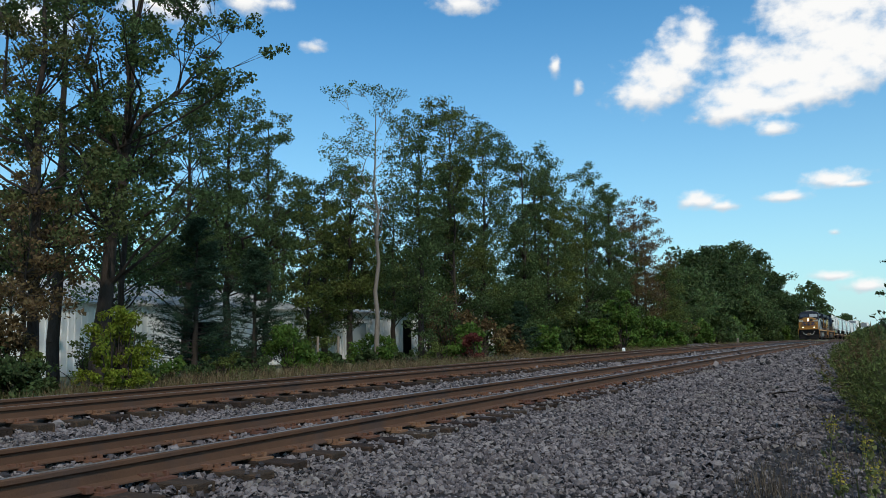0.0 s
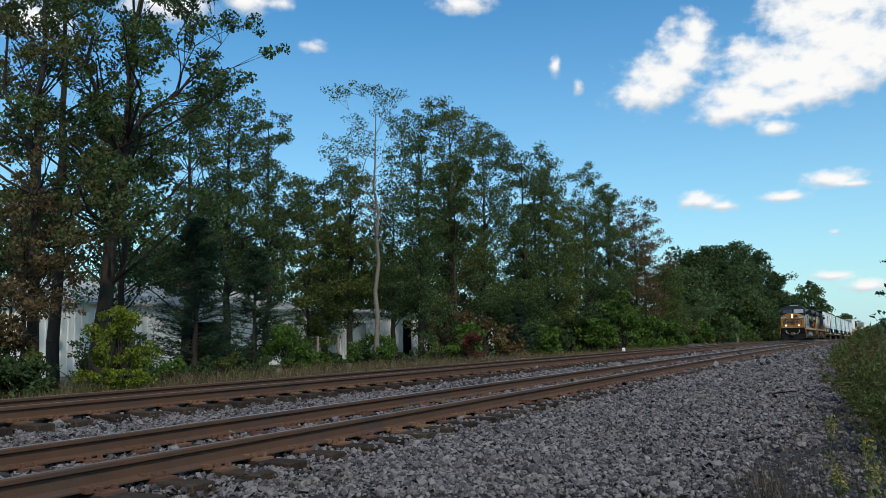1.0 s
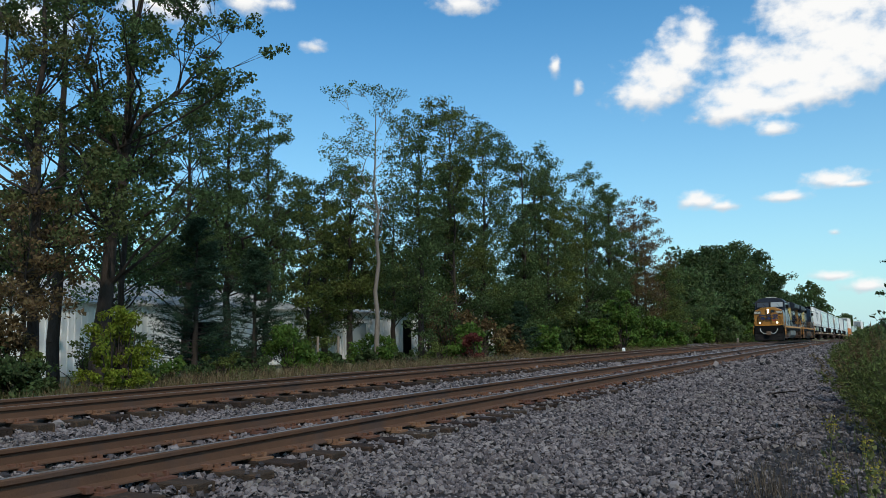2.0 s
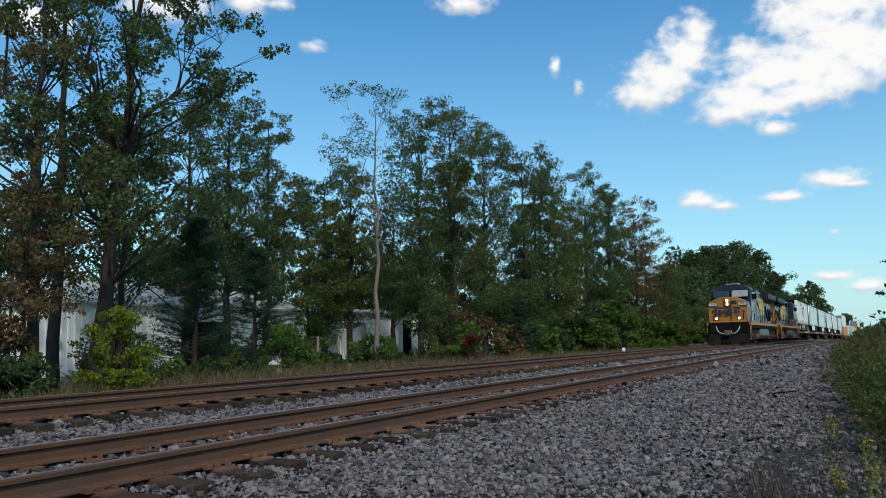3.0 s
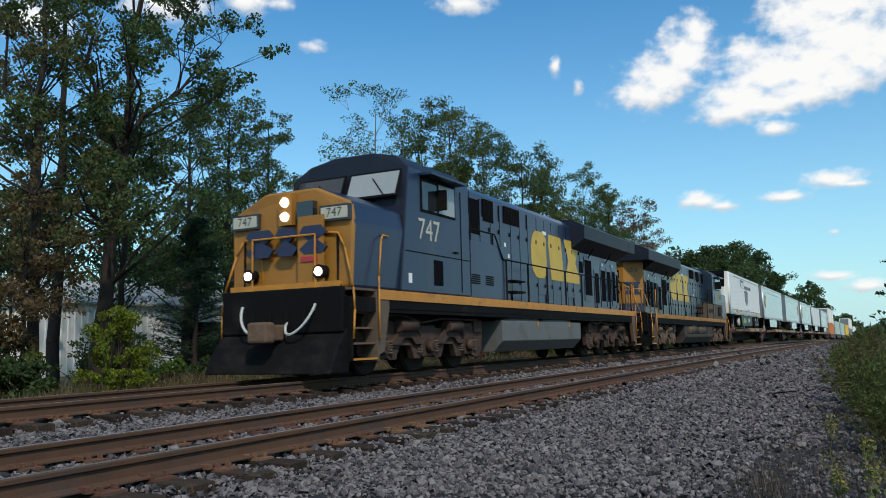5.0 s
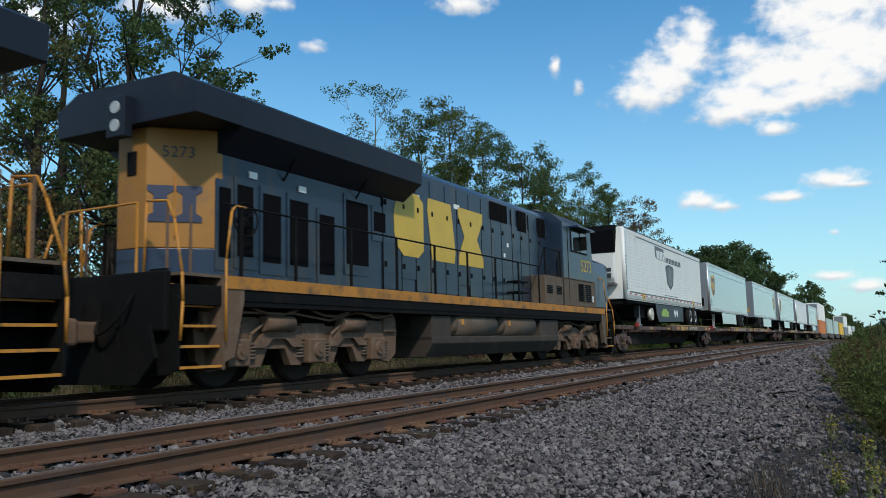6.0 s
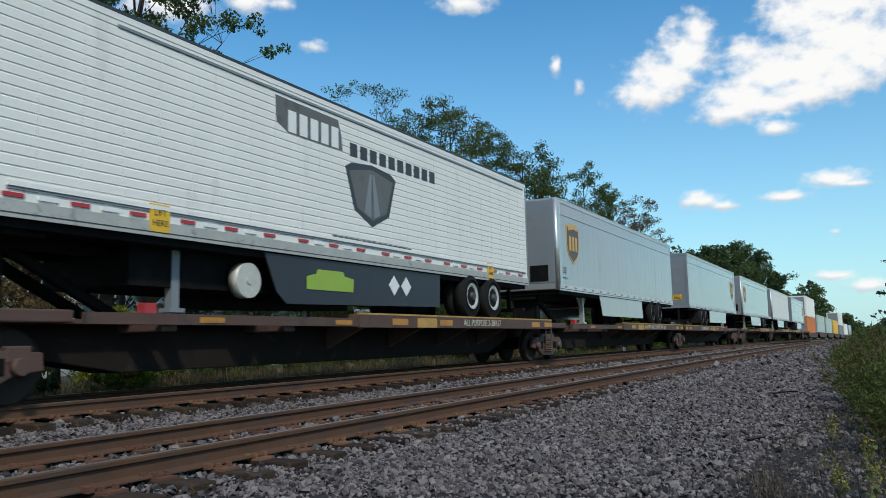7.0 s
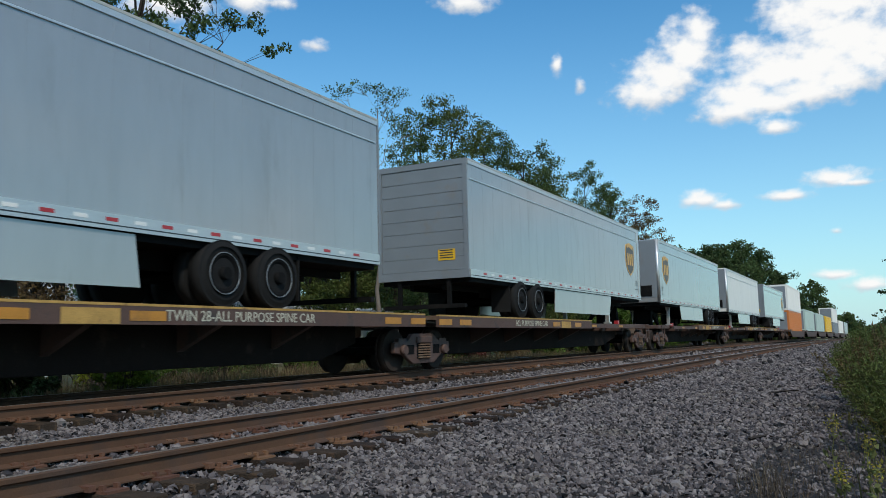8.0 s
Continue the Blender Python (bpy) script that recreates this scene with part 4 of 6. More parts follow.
def emblem(parent, x, y, z, w, h, mat, side):
    """Three bold plain shapes side by side."""
    o = 0.004 * side
    t = w / 3.25
    s = 1 if side < 0 else -1
    def P(pts, k):
        bm = bmesh.new()
        prism(bm, [(x + s * (-w / 2 + k * (t + 0.06 * w) + px * t), z + (pz - 0.5) * h) for px, pz in pts], "y", y, y + o * 2)
        return part("emblem", bm, mat, parent, "bold plain emblem shape")
    P([(0.0, 0.32), (0.10, 0.12), (0.30, 0.0), (0.8, 0.0), (1.0, 0.12), (1.0, 0.88), (0.8, 1.0), (0.30, 1.0), (0.10, 0.88), (0.0, 0.68)], 0)
    P([(0.12, 0.0), (1.0, 0.0), (1.04, 0.2), (0.88, 1.0), (0.0, 1.0), (-0.04, 0.8)], 1)
    P([(0.0, 0.0), (1.1, 0.0), (1.1, 0.16), (0.82, 0.5), (1.1, 0.84), (1.1, 1.0), (0.0, 1.0), (0.0, 0.84), (0.26, 0.5), (0.0, 0.16)], 2)


def locomotive(s_front, turn, number, label, dirty, lamps):
    t = thing("locomotive", label, "locomotive", "diesel locomotives pulling the train")
    L = 22.2
    sidepaint = M_GRIMYBLUE if dirty else M_BLUE
    low = M_DIRT if dirty else M_BLUE
    # underframe and stripe; an added inner black box fills the shaded gap below
    boxes("front_stripe", M_STRIPE, t, (0.70, 0.80, -1.30, 1.30, 1.69, 1.79))
    boxes("underframe_and_shade_fill", M_BLACK, t, (0.75, L - 0.75, -1.5, 1.5, 1.22, 1.50), (1.2, L - 1.2, -0.9, 0.9, 0.95, 1.22))
    for sd in (-1, 1):
        boxes("sill_stripe", M_STRIPE if not dirty else M_OLDSTRIPE, t, (1.65, L - 1.65, min(sd * 1.50, sd * 1.535), max(sd * 1.50, sd * 1.535), 1.47, 1.66), label="chipped yellow side sill")
        boxes("sill_underside", M_BLACK, t, (1.65, L - 1.65, min(sd * 1.46, sd * 1.515), max(sd * 1.46, sd * 1.515), 1.30, 1.468))
    boxes("walkway", M_DIRT, t, (0.8, L - 0.8, -1.49, 1.49, 1.62, 1.665))
    # nose
    bm = bmesh.new()
    prof = [(-1.42, 1.67), (1.42, 1.67), (1.47, 2.9), (1.40, 3.28), (0.62, 3.62), (-0.62, 3.62), (-1.40, 3.28), (-1.47, 2.9)]
    prism(bm, prof, "x", 0.78, 2.75, 0.05)
    for v in bm.verts:
        if v.co.x < 1.2:
            v.co.x += 0.10 * max(0, (v.co.z - 2.6)) + 0.09 * abs(v.co.y)
    for f in bm.faces:
        f.normal_update()
        f.material_index = 0 if f.normal.x < -0.35 else 1
    part("nose", bm, [M_YELLOW, M_BLUE], t, "yellow short nose with sloping shoulders")
    boxes("nose_door", M_YELLOW, t, (0.74, 0.80, -0.9, -0.32, 1.72, 3.05), label="yellow nose door")
    boxes("nose_window", M_GLASS, t, (0.765, 0.90, -0.66, -0.28, 2.98, 3.34))
    boxes("headlight_box", M_YELLOW, t, (0.76, 0.90, -0.16, 0.16, 2.92, 3.52))
    for z in (3.08, 3.36):
        bm = bmesh.new()
        rod(bm, (0.77, 0, z), (0.73, 0, z), 0.095, 0.088, seg=16)
        part("headlight", bm, M_LAMP if lamps else M_LAMPGREY, t, "round headlight")
    for sd in (-1, 1):
        bm = bmesh.new()
        rod(bm, (0.86, sd * 0.84, 1.98), (0.68, sd * 0.84, 1.98), 0.13, seg=16)
        q = part("ditch_light", bm, M_BLACK, t)
        bm = bmesh.new()
        rod(bm, (0.68, sd * 0.84, 1.98), (0.665, sd * 0.84, 1.98), 0.085, seg=16)
        part("lens", bm, M_LAMP if lamps else M_LAMPGREY, q)
        nb = boxes("number_board", M_CREAM, t, (0.85, 0.94, sd * 1.08 - 0.30, sd * 1.08 + 0.30, 2.97, 3.19), label="cream number board")
        boxes("board_frame", M_INK, nb, (0.86, 0.95, sd * 1.08 - 0.34, sd * 1.08 + 0.34, 2.93, 3.23))
        nb.matrix_basis = pose(0, 0, 0)
        lettering(number, 0.24, M_INK, nb, pose(0.846, sd * 1.08, 3.08, 90, 0, -90), label="dark digits")
    emblem_front = bmesh.new()
    for y0, y1 in ((0.28, 0.95), (-0.30, 0.22), (-0.98, -0.36)):
        prism(emblem_front, [(y0, 2.45), (y0 + 0.1, 2.32), (y1 - 0.12, 2.32), (y1, 2.42), (y1 - 0.2, 2.58), (y1, 2.74), (y1 - 0.1, 2.86), (y0 + 0.12, 2.86), (y0, 2.72), (y0 + 0.2, 2.58)], "x", 0.735, 0.80)
    part("emblem", emblem_front, M_LOGOBLUE, t, "dark blue plain emblem shapes")
    boxes("warning_plate", M_RED, t, (0.72, 0.74, -0.78, -0.4, 2.18, 2.28))
    # cab
    bm = bmesh.new()
    prof = [(-1.50, 1.67), (1.50, 1.67), (1.50, 4.28), (1.12, 4.60), (0.5, 4.74), (-0.5, 4.74), (-1.12, 4.60), (-1.50, 4.28)]
    prism(bm, prof, "x", 2.55, 5.75, 0.03)
    for v in bm.verts:
        if v.co.x < 3 and v.co.z > 3.4:
            v.co.x += 0.42 * (v.co.z - 3.4)
    for f in bm.faces:
        f.normal_update()
        f.material_index = 1 if f.normal.z > 0.3 or f.normal.x < -0.6 else 0
    part("cab", bm, [sidepaint, M_NAVY], t, "dark blue cab")
    boxes("roof_box", M_CREAM if not dirty else M_TANK, t, (4.0, 5.2, -0.5, 0.5, 4.72, 4.84), bevel=0.03)
    for y0, y1 in ((-1.30, -0.10), (0.10, 1.30)):
        ob = boxes("windshield", M_PALEGLASS if y0 < 0 else M_GLASS, t, (-0.02, 0.02, y0, y1, 0, 0.56), label="pale windscreen")
        ob.matrix_basis = pose(2.70, 0, 3.70, 0, 22.8, 0)
        ob2 = boxes("windshield_frame", M_BLACK, t, (-0.012, 0.012, y0 - 0.05, y1 + 0.05, -0.05, 0.61))
        ob2.matrix_basis = ob.matrix_basis
        bm = bmesh.new()
        pipe(bm, [(-0.035, y0 + 0.25, -0.03), (-0.035, y0 + 0.62, 0.42)], 0.012)
        w = part("wiper", bm, M_BLACK, t)
        w.matrix_basis = ob.matrix_basis
    for sd in (-1, 1):
        y = sd * 1.5
        def sb(name, mat, x0, x1, z0, z1, d=0.012, label=""):
            return boxes(name, mat, t, (x0, x1, min(y, y + sd * d), max(y, y + sd * d), z0, z1), label=label)
        for a, b in ((3.45, 4.10), (4.20, 4.95)):
            fr = sb("side_window", M_BLACK, a - 0.05, b + 0.05, 3.40, 4.16, 0.02)
            boxes("pane", M_GLASS if a < 4 or dirty else M_PALEGLASS, fr, (a, b, min(y + sd * 0.02, y + sd * 0.026), max(y + sd * 0.02, y + sd * 0.026), 3.45, 4.10))
        sb("awning", M_BLUE, 3.35, 5.05, 4.17, 4.22, 0.30)
        sb("cab_door_seam", M_BLACK, 5.28, 5.30, 1.75, 4.1)
        sb("panel_seam", M_BLACK, 2.75, 5.7, 2.50, 2.52)
        sb("grille", M_GRILLE, 3.95, 4.35, 1.85, 2.40)
        sb("notice", M_TAPE, 2.85, 2.97, 1.85, 2.05)
        lettering(number, 0.56 if dirty else 0.66, M_MARK if dirty else M_CREAM, t, face_y(3.75 if not dirty else 3.5, y + sd * 0.008, 3.0 if not dirty else 3.0, sd), label="painted digits")
        if not dirty:
            for a, b in ((5.95, 6.5), (6.75, 7.35)):
                sb2 = boxes("upper_grille", M_GRILLE, t, (a, b, min(sd * 1.0, sd * 1.03), max(sd * 1.0, sd * 1.03), 3.35, 4.25))
            sb("panel_seam", M_BLACK, 5.74, 5.765, 1.7, 4.2)
            sb("door_handle", M_BLACK, 4.9, 5.05, 2.62, 2.66, 0.05)
        bm = bmesh.new()
        box(bm, 4.1, 4.16, min(y, y + sd * 0.25), max(y, y + sd * 0.25), 3.5, 3.95)
        part("mirror", bm, M_BLACK, t)
        if dirty:
            sb("grimy_panel", M_DIRT, 1.4 + 1.2, 5.75, 1.68, 2.55, 0.006)
            for k in range(2):
                bm = bmesh.new()
                for j in range(9):
                    zz = 1.85 + j * 0.065
                    prism(bm, [(y, zz), (y + sd * 0.03, zz), (y, zz + 0.05)], "x", 3.1 + k * 0.72, 3.7 + k * 0.72)
                part("louvre", bm, M_BLACK, t)
    # hood
    bm = bmesh.new()
    hp = [(-1.0, 1.67), (1.0, 1.67), (1.0, 4.40), (0.80, 4.58), (-0.80, 4.58), (-1.0, 4.40)]
    prism(bm, hp, "x", 5.72, 15.2, 0.03)
    part("engine_hood", bm, sidepaint, t, "long dark blue engine hood")
    bm = bmesh.new()
    prism(bm, [(-1.0, 1.67), (1.0, 1.67), (1.0, 3.85), (-1.0, 3.85)], "x", 15.2, 20.1, 0.02)
    part("radiator_hood", bm, sidepaint, t)
    # the hood tapers to a narrow end with swept-back side panels
    plan = [(20.08, -1.004), (20.20, -1.004), (20.96, -0.30), (20.96, 0.30), (20.20, 1.004), (20.08, 1.004)]
    part("hood_end", prism(bmesh.new(), plan, "z", 2.13, 3.98, 0.012), M_YELLOW, t, "yellow tapered hood end")
    part("hood_end_base", prism(bmesh.new(), plan, "z", 1.67, 2.126, 0.012), M_BLUE, t)
    boxes("end_door_recess", M_BLACK, t, (20.955, 20.975, -0.10, 0.10, 3.25, 3.62))
    for sd in (-1, 1):
        tilt = pose(20.58, sd * 0.652, 0, 0, 0, 42.8 if sd < 0 else 137.2)
        lettering(number, 0.25, M_INK, t, tilt @ pose(0.05 * -sd, -0.008, 3.60, 90), label="dark digits")
        bm = bmesh.new()
        for x0, x1 in ((-0.50, -0.12), (-0.08, 0.30)):
            a, b = (x0, x1) if sd > 0 else (-x1, -x0)
            prism(bm, [(a, 2.52), (b, 2.52), (b, 2.60), (b - 0.09, 2.66), (b - 0.09, 2.94), (b, 3.0), (b, 3.08), (a, 3.08), (a, 3.0), (a + 0.09, 2.94), (a + 0.09, 2.66), (a, 2.60)], "y", -0.016, 0.004)
        part("emblem", bm, M_LOGOBLUE, t, "dark blue plain emblem shapes").matrix_basis = tilt
        bm = bmesh.new()
        pipe(bm, [(-0.1, -0.05, 2.3), (-0.1, -0.07, 3.2), (-0.1, -0.02, 3.24)], 0.012)
        part("end_grab_iron", bm, M_STRIPE, t).matrix_basis = tilt
    # flared radiator
    bm = bmesh.new()
    prism(bm, [(-1.0, 3.62), (1.0, 3.62), (1.50, 3.98), (1.52, 4.42), (1.05, 4.66), (-1.05, 4.66), (-1.52, 4.42), (-1.50, 3.98)], "x", 14.6, 20.2, 0.012)
    prism(bm, [(-1.50, 3.98), (1.50, 3.98), (1.52, 4.42), (1.05, 4.66), (-1.05, 4.66), (-1.52, 4.42)], "x", 20.2, 21.15, 0.012)
    part("radiator_wing", bm, M_NAVY, t, "broad flared radiator housing")
    boxes("radiator_top", M_BLACK, t, (15.2, 20.6, -0.9, 0.9, 4.66, 4.72))
    hb_ = boxes("headlight_housing", M_NAVY, t, (21.13, 21.30, -0.19, 0.19, 3.78, 4.42), bevel=0.02, label="dark box with two round lamps")
    for z in (3.96, 4.24):
        bm = bmesh.new()
        rod(bm, (21.29, 0.0, z), (21.315, 0.0, z), 0.105, 0.095, seg=14)
        part("rear_headlight", bm, M_LAMPGREY, hb_)
    for sd in (-1, 1):
        y = sd * 1.0
        def hb(name, mat, x0, x1, z0, z1, d=0.015, parent=t):
            return boxes(name, mat, parent, (x0, x1, min(y, y + sd * d), max(y, y + sd * d), z0, z1))
        x = 6.0
        k = 0
        while x < 15.0:
            w = (0.62, 0.74, 0.66)[k % 3]
            d = hb("hood_door", sidepaint, x + 0.015, x + w - 0.015, 1.75 if k % 4 else 2.0, 4.28 if x > 10.6 else 3.85, 0.022)
            for zz in (2.2, 3.5):
                boxes("latch", M_BLACK, d, (x + w - 0.12, x + w - 0.06, min(y + sd * 0.022, y + sd * 0.045), max(y + sd * 0.022, y + sd * 0.045), zz, zz + 0.11))
            boxes("door_seam", M_BLACK, t, (x + w - 0.012, x + w + 0.012, min(y, y + sd * 0.027), max(y, y + sd * 0.027), 1.72, 4.3))
            x += w
            k += 1
        for a, b, c, d in ((6.0, 6.6, 3.75, 4.32), (7.56, 8.2, 3.75, 4.34), (8.95, 10.05, 3.85, 4.34)):
            g = hb("intake_grille", M_GRILLE, a, b, c, d, 0.03)
            bm = bmesh.new()
            for q in np.arange(a + 0.06, b, 0.11):
                box(bm, q, q + 0.02, min(y, y + sd * 0.045), max(y, y + sd * 0.045), c, d)
            part("grille_bar", bm, M_BLACK, g)
        for a, w, c, d in ((15.35, 0.42, 2.9, 3.3), (16.0, 0.75, 2.15, 3.4), (17.15, 0.45, 1.9, 3.0), (17.95, 0.5, 2.0, 3.15), (18.7, 0.45, 2.0, 3.15), (19.4, 0.36, 2.05, 3.2), (19.92, 0.25, 2.0, 3.1)):
            fr = hb("cabinet_door", sidepaint, a - 0.07, a + w + 0.07, c - 0.2, d + 0.12, 0.02)
            boxes("louvre", M_GRILLE, fr, (a, a + w, min(y + sd * 0.02, y + sd * 0.03), max(y + sd * 0.02, y + sd * 0.03), c, d))
        for a, zz, w in ((8.9, 3.2, 0.12), (9.15, 2.9, 0.1), (11.9, 3.85, 0.3), (12.6, 3.3, 0.16), (13.9, 3.8, 0.28), (19.3, 3.35, 0.18), (18.0, 3.32, 0.2)):
            hb("notice", M_TAPE, a, a + w, zz, zz + 0.11, 0.03)
        emblem(t, 12.95, y + sd * 0.024, 3.2, 4.1, 1.42, M_MARK, sd)
        # hand brake wheel near the end of the hood
        bm = bmesh.new()
        pipe(bm, [(19.72 + 0.27 * math.cos(q), y + sd * 0.16, 2.62 + 0.27 * math.sin(q)) for q in np.linspace(0, 2 * math.pi, 21)], 0.016)
        for q in range(5):
            pipe(bm, [(19.72, y + sd * 0.13, 2.62), (19.72 + 0.27 * math.cos(q * 1.2566), y + sd * 0.16, 2.62 + 0.27 * math.sin(q * 1.2566))], 0.011)
        rod(bm, (19.72, y, 2.62), (19.72, y + sd * 0.17, 2.62), 0.04)
        part("brake_wheel", bm, M_BLACK, t)
        # slanted braces under the wing
        for q in (16.4, 18.6):
            part("wing_brace", pipe(bmesh.new(), [(q, y, 3.45), (q, sd * 1.3, 3.88)], 0.02), M_BLACK, t)
        # raised walkway box behind the cab
        boxes("equipment_box", low, t, (5.76, 7.3 if dirty else 8.0, min(sd * 0.9, sd * 1.46), max(sd * 0.9, sd * 1.46), 1.66, 2.52 if dirty else 3.05), bevel=0.02)
        bm = bmesh.new()
        for q in (5.9, 6.7):
            for j in range(5):
                box(bm, q, q + 0.45, min(sd * 1.46, sd * 1.475), max(sd * 1.46, sd * 1.475), 2.0 + 0.05 * j, 2.03 + 0.05 * j)
        part("vent", bm, M_BLACK, t)
        # walkway rails
        posts = [7.9, 9.4, 10.9, 12.5, 14.1, 15.7, 17.3, 18.9, 20.2]
        for q in posts:
            bm = bmesh.new()
            box(bm, q - 0.03, q + 0.03, sd * 1.50 - 0.015, sd * 1.50 + 0.015, 1.55, 2.72)
            part("stanchion", bm, M_BLACK, t)
        for q in (5.9, 7.2):
            bm = bmesh.new()
            box(bm, q - 0.03, q + 0.03, sd * 1.44 - 0.015, sd * 1.44 + 0.015, 1.66, 3.30)
            part("stanchion", bm, M_BLACK, t)
        bm = bmesh.new()
        pipe(bm, [(5.8, sd * 1.44, 3.32), (7.3, sd * 1.46, 3.32), (7.75, sd * 1.48, 2.72), (20.6, sd * 1.5, 2.72)], 0.02)
        part("handrail", bm, M_BLACK, t)
        bm = bmesh.new()
        for x0 in (15.4, 16.9, 18.4):
            pipe(bm, [(x0 + 0.3 * k, sd * 1.3, 1.28 - 0.16 * math.sin(math.pi * k / 5)) for k in range(6)], 0.025)
        part("brake_chain", bm, M_TRUCK, t)
        boxes("battery_step", M_BLACK, t, (8.6, 9.3, min(sd * 1.1, sd * 1.46), max(sd * 1.1, sd * 1.46), 1.9, 1.95), (8.6, 9.3, min(sd * 1.1, sd * 1.46), max(sd * 1.1, sd * 1.46), 2.2, 2.24))
        # reservoirs beside the tank
        for a, b in ((8.15, 10.3), (10.8, 13.0)):
            bm = bmesh.new()
            rod(bm, (a, sd * 1.13, 1.02), (b, sd * 1.13, 1.02), 0.34, seg=20)
            rod(bm, (a, sd * 1.13, 1.02), (a - 0.1, sd * 1.13, 1.02), 0.34, 0.15, seg=20)
            rod(bm, (b, sd * 1.13, 1.02), (b + 0.1, sd * 1.13, 1.02), 0.34, 0.15, seg=20)
            part("air_reservoir", bm, M_DIRT if dirty else M_TANK, t, "brown cylindrical air tank")
            boxes("strap", M_STRIPE, t, (b - 0.28, b - 0.18, sd * 1.13 - 0.355, sd * 1.13 + 0.355, 1.0, 1.14))
    # fuel tank
    bm = bmesh.new()
    prism(bm, [(-1.46, 0.60), (-1.25, 0.30), (1.25, 0.30), (1.46, 0.60), (1.46, 0.74), (0.9, 0.80), (-0.9, 0.80), (-1.46, 0.74)] if dirty else [(-1.47, 0.62), (-1.2, 0.34), (1.2, 0.34), (1.47, 0.62), (1.47, 1.14), (-1.47, 1.14)], "x", 6.3 if dirty else 7.6, 14.2 if dirty else 13.9, 0.02)
    part("fuel_tank", bm, M_DARKTANK if dirty else M_TANK, t, "dull grey fuel tank")
    if dirty:
        boxes("tank_end_cabinet", M_DARKTANK, t, (6.3, 7.75, -1.44, 1.44, 0.62, 1.2), bevel=0.02)
        boxes("tank_end_cabinet", M_DARKTANK, t, (13.3, 14.2, -1.44, 1.44, 0.66, 1.2), bevel=0.02)
    for q in (4.15, 18.05):
        loco_truck(t, q, M_TRUCK if dirty else M_RUSTYTRUCK)
    # ends
    bm = bmesh.new()
    prism(bm, [(0.15, 0.12), (0.75, 0.12), (0.95, 0.9), (0.75, 0.95), (0.42, 0.6)], "y", -1.45, 1.45, 0.03)
    part("snow_plough", bm, M_BLACK, t, "black snow plough")
    bm = bmesh.new()
    prism(bm, [(-1.2, 0.95), (1.2, 0.95), (1.34, 0.5), (1.0, 0.14), (-1.0, 0.14), (-1.34, 0.5)], "x", L - 0.58, L - 0.52)
    part("rear_plough", bm, M_BLACK, t, "black pilot plate")
    for x, w in ((0.72, -1), (L - 0.72, 1)):
        bm = bmesh.new()
        box(bm, min(x, x + w * 0.12), max(x, x + w * 0.12), -1.42, 1.42, 0.85, 1.68, 0.03)
        part("end_plate", bm, M_BLACK, t)
        bm = bmesh.new()
        box(bm, min(x, x + w * 0.55), max(x, x + w * 0.55), -0.16, 0.16, 0.72, 1.02, 0.04)
        box(bm, min(x + w * 0.5, x + w * 0.78), max(x + w * 0.5, x + w * 0.78), -0.22, 0.22, 0.68, 1.06, 0.05)
        part("coupler", bm, M_TRUCK, t)
        for sd in (-1, 1):
            bm = bmesh.new()
            pipe(bm, [(x + w * (0.16 + 0.2 * math.sin(math.pi * k / 10)), sd * (0.53 + 0.33 * math.cos(math.pi * k / 10)), 1.22 - 0.36 * math.sin(math.pi * k / 10) + 0.16 * math.cos(math.pi * k / 10)) for k in range(11)], 0.024)
            part("air_hose", bm, M_HOSE if lamps and w < 0 else M_BLACK, t)
        for y in np.linspace(-0.6, 0.6, 4):
            bm = bmesh.new()
            pipe(bm, [(x + w * 0.13, y, 1.3), (x + w * 0.2, y, 0.95), (x + w * 0.2, y + 0.05, 0.62)], 0.02)
            part("train_line_hose", bm, M_BLACK, t)
        bm = bmesh.new()
        pipe(bm, [(x + w * 0.02, -0.75, 1.66), (x + w * 0.02, -0.75, 2.68), (x + w * 0.02, 0.75, 2.68), (x + w * 0.02, 0.75, 1.66)], 0.02)
        part("end_rail", bm, M_STRIPE, t)
    end_steps(t, 0.75, 1, False)
    end_steps(t, L - 0.75, -1, True)
    TRAIN.append((t, s_front, turn))
    return t


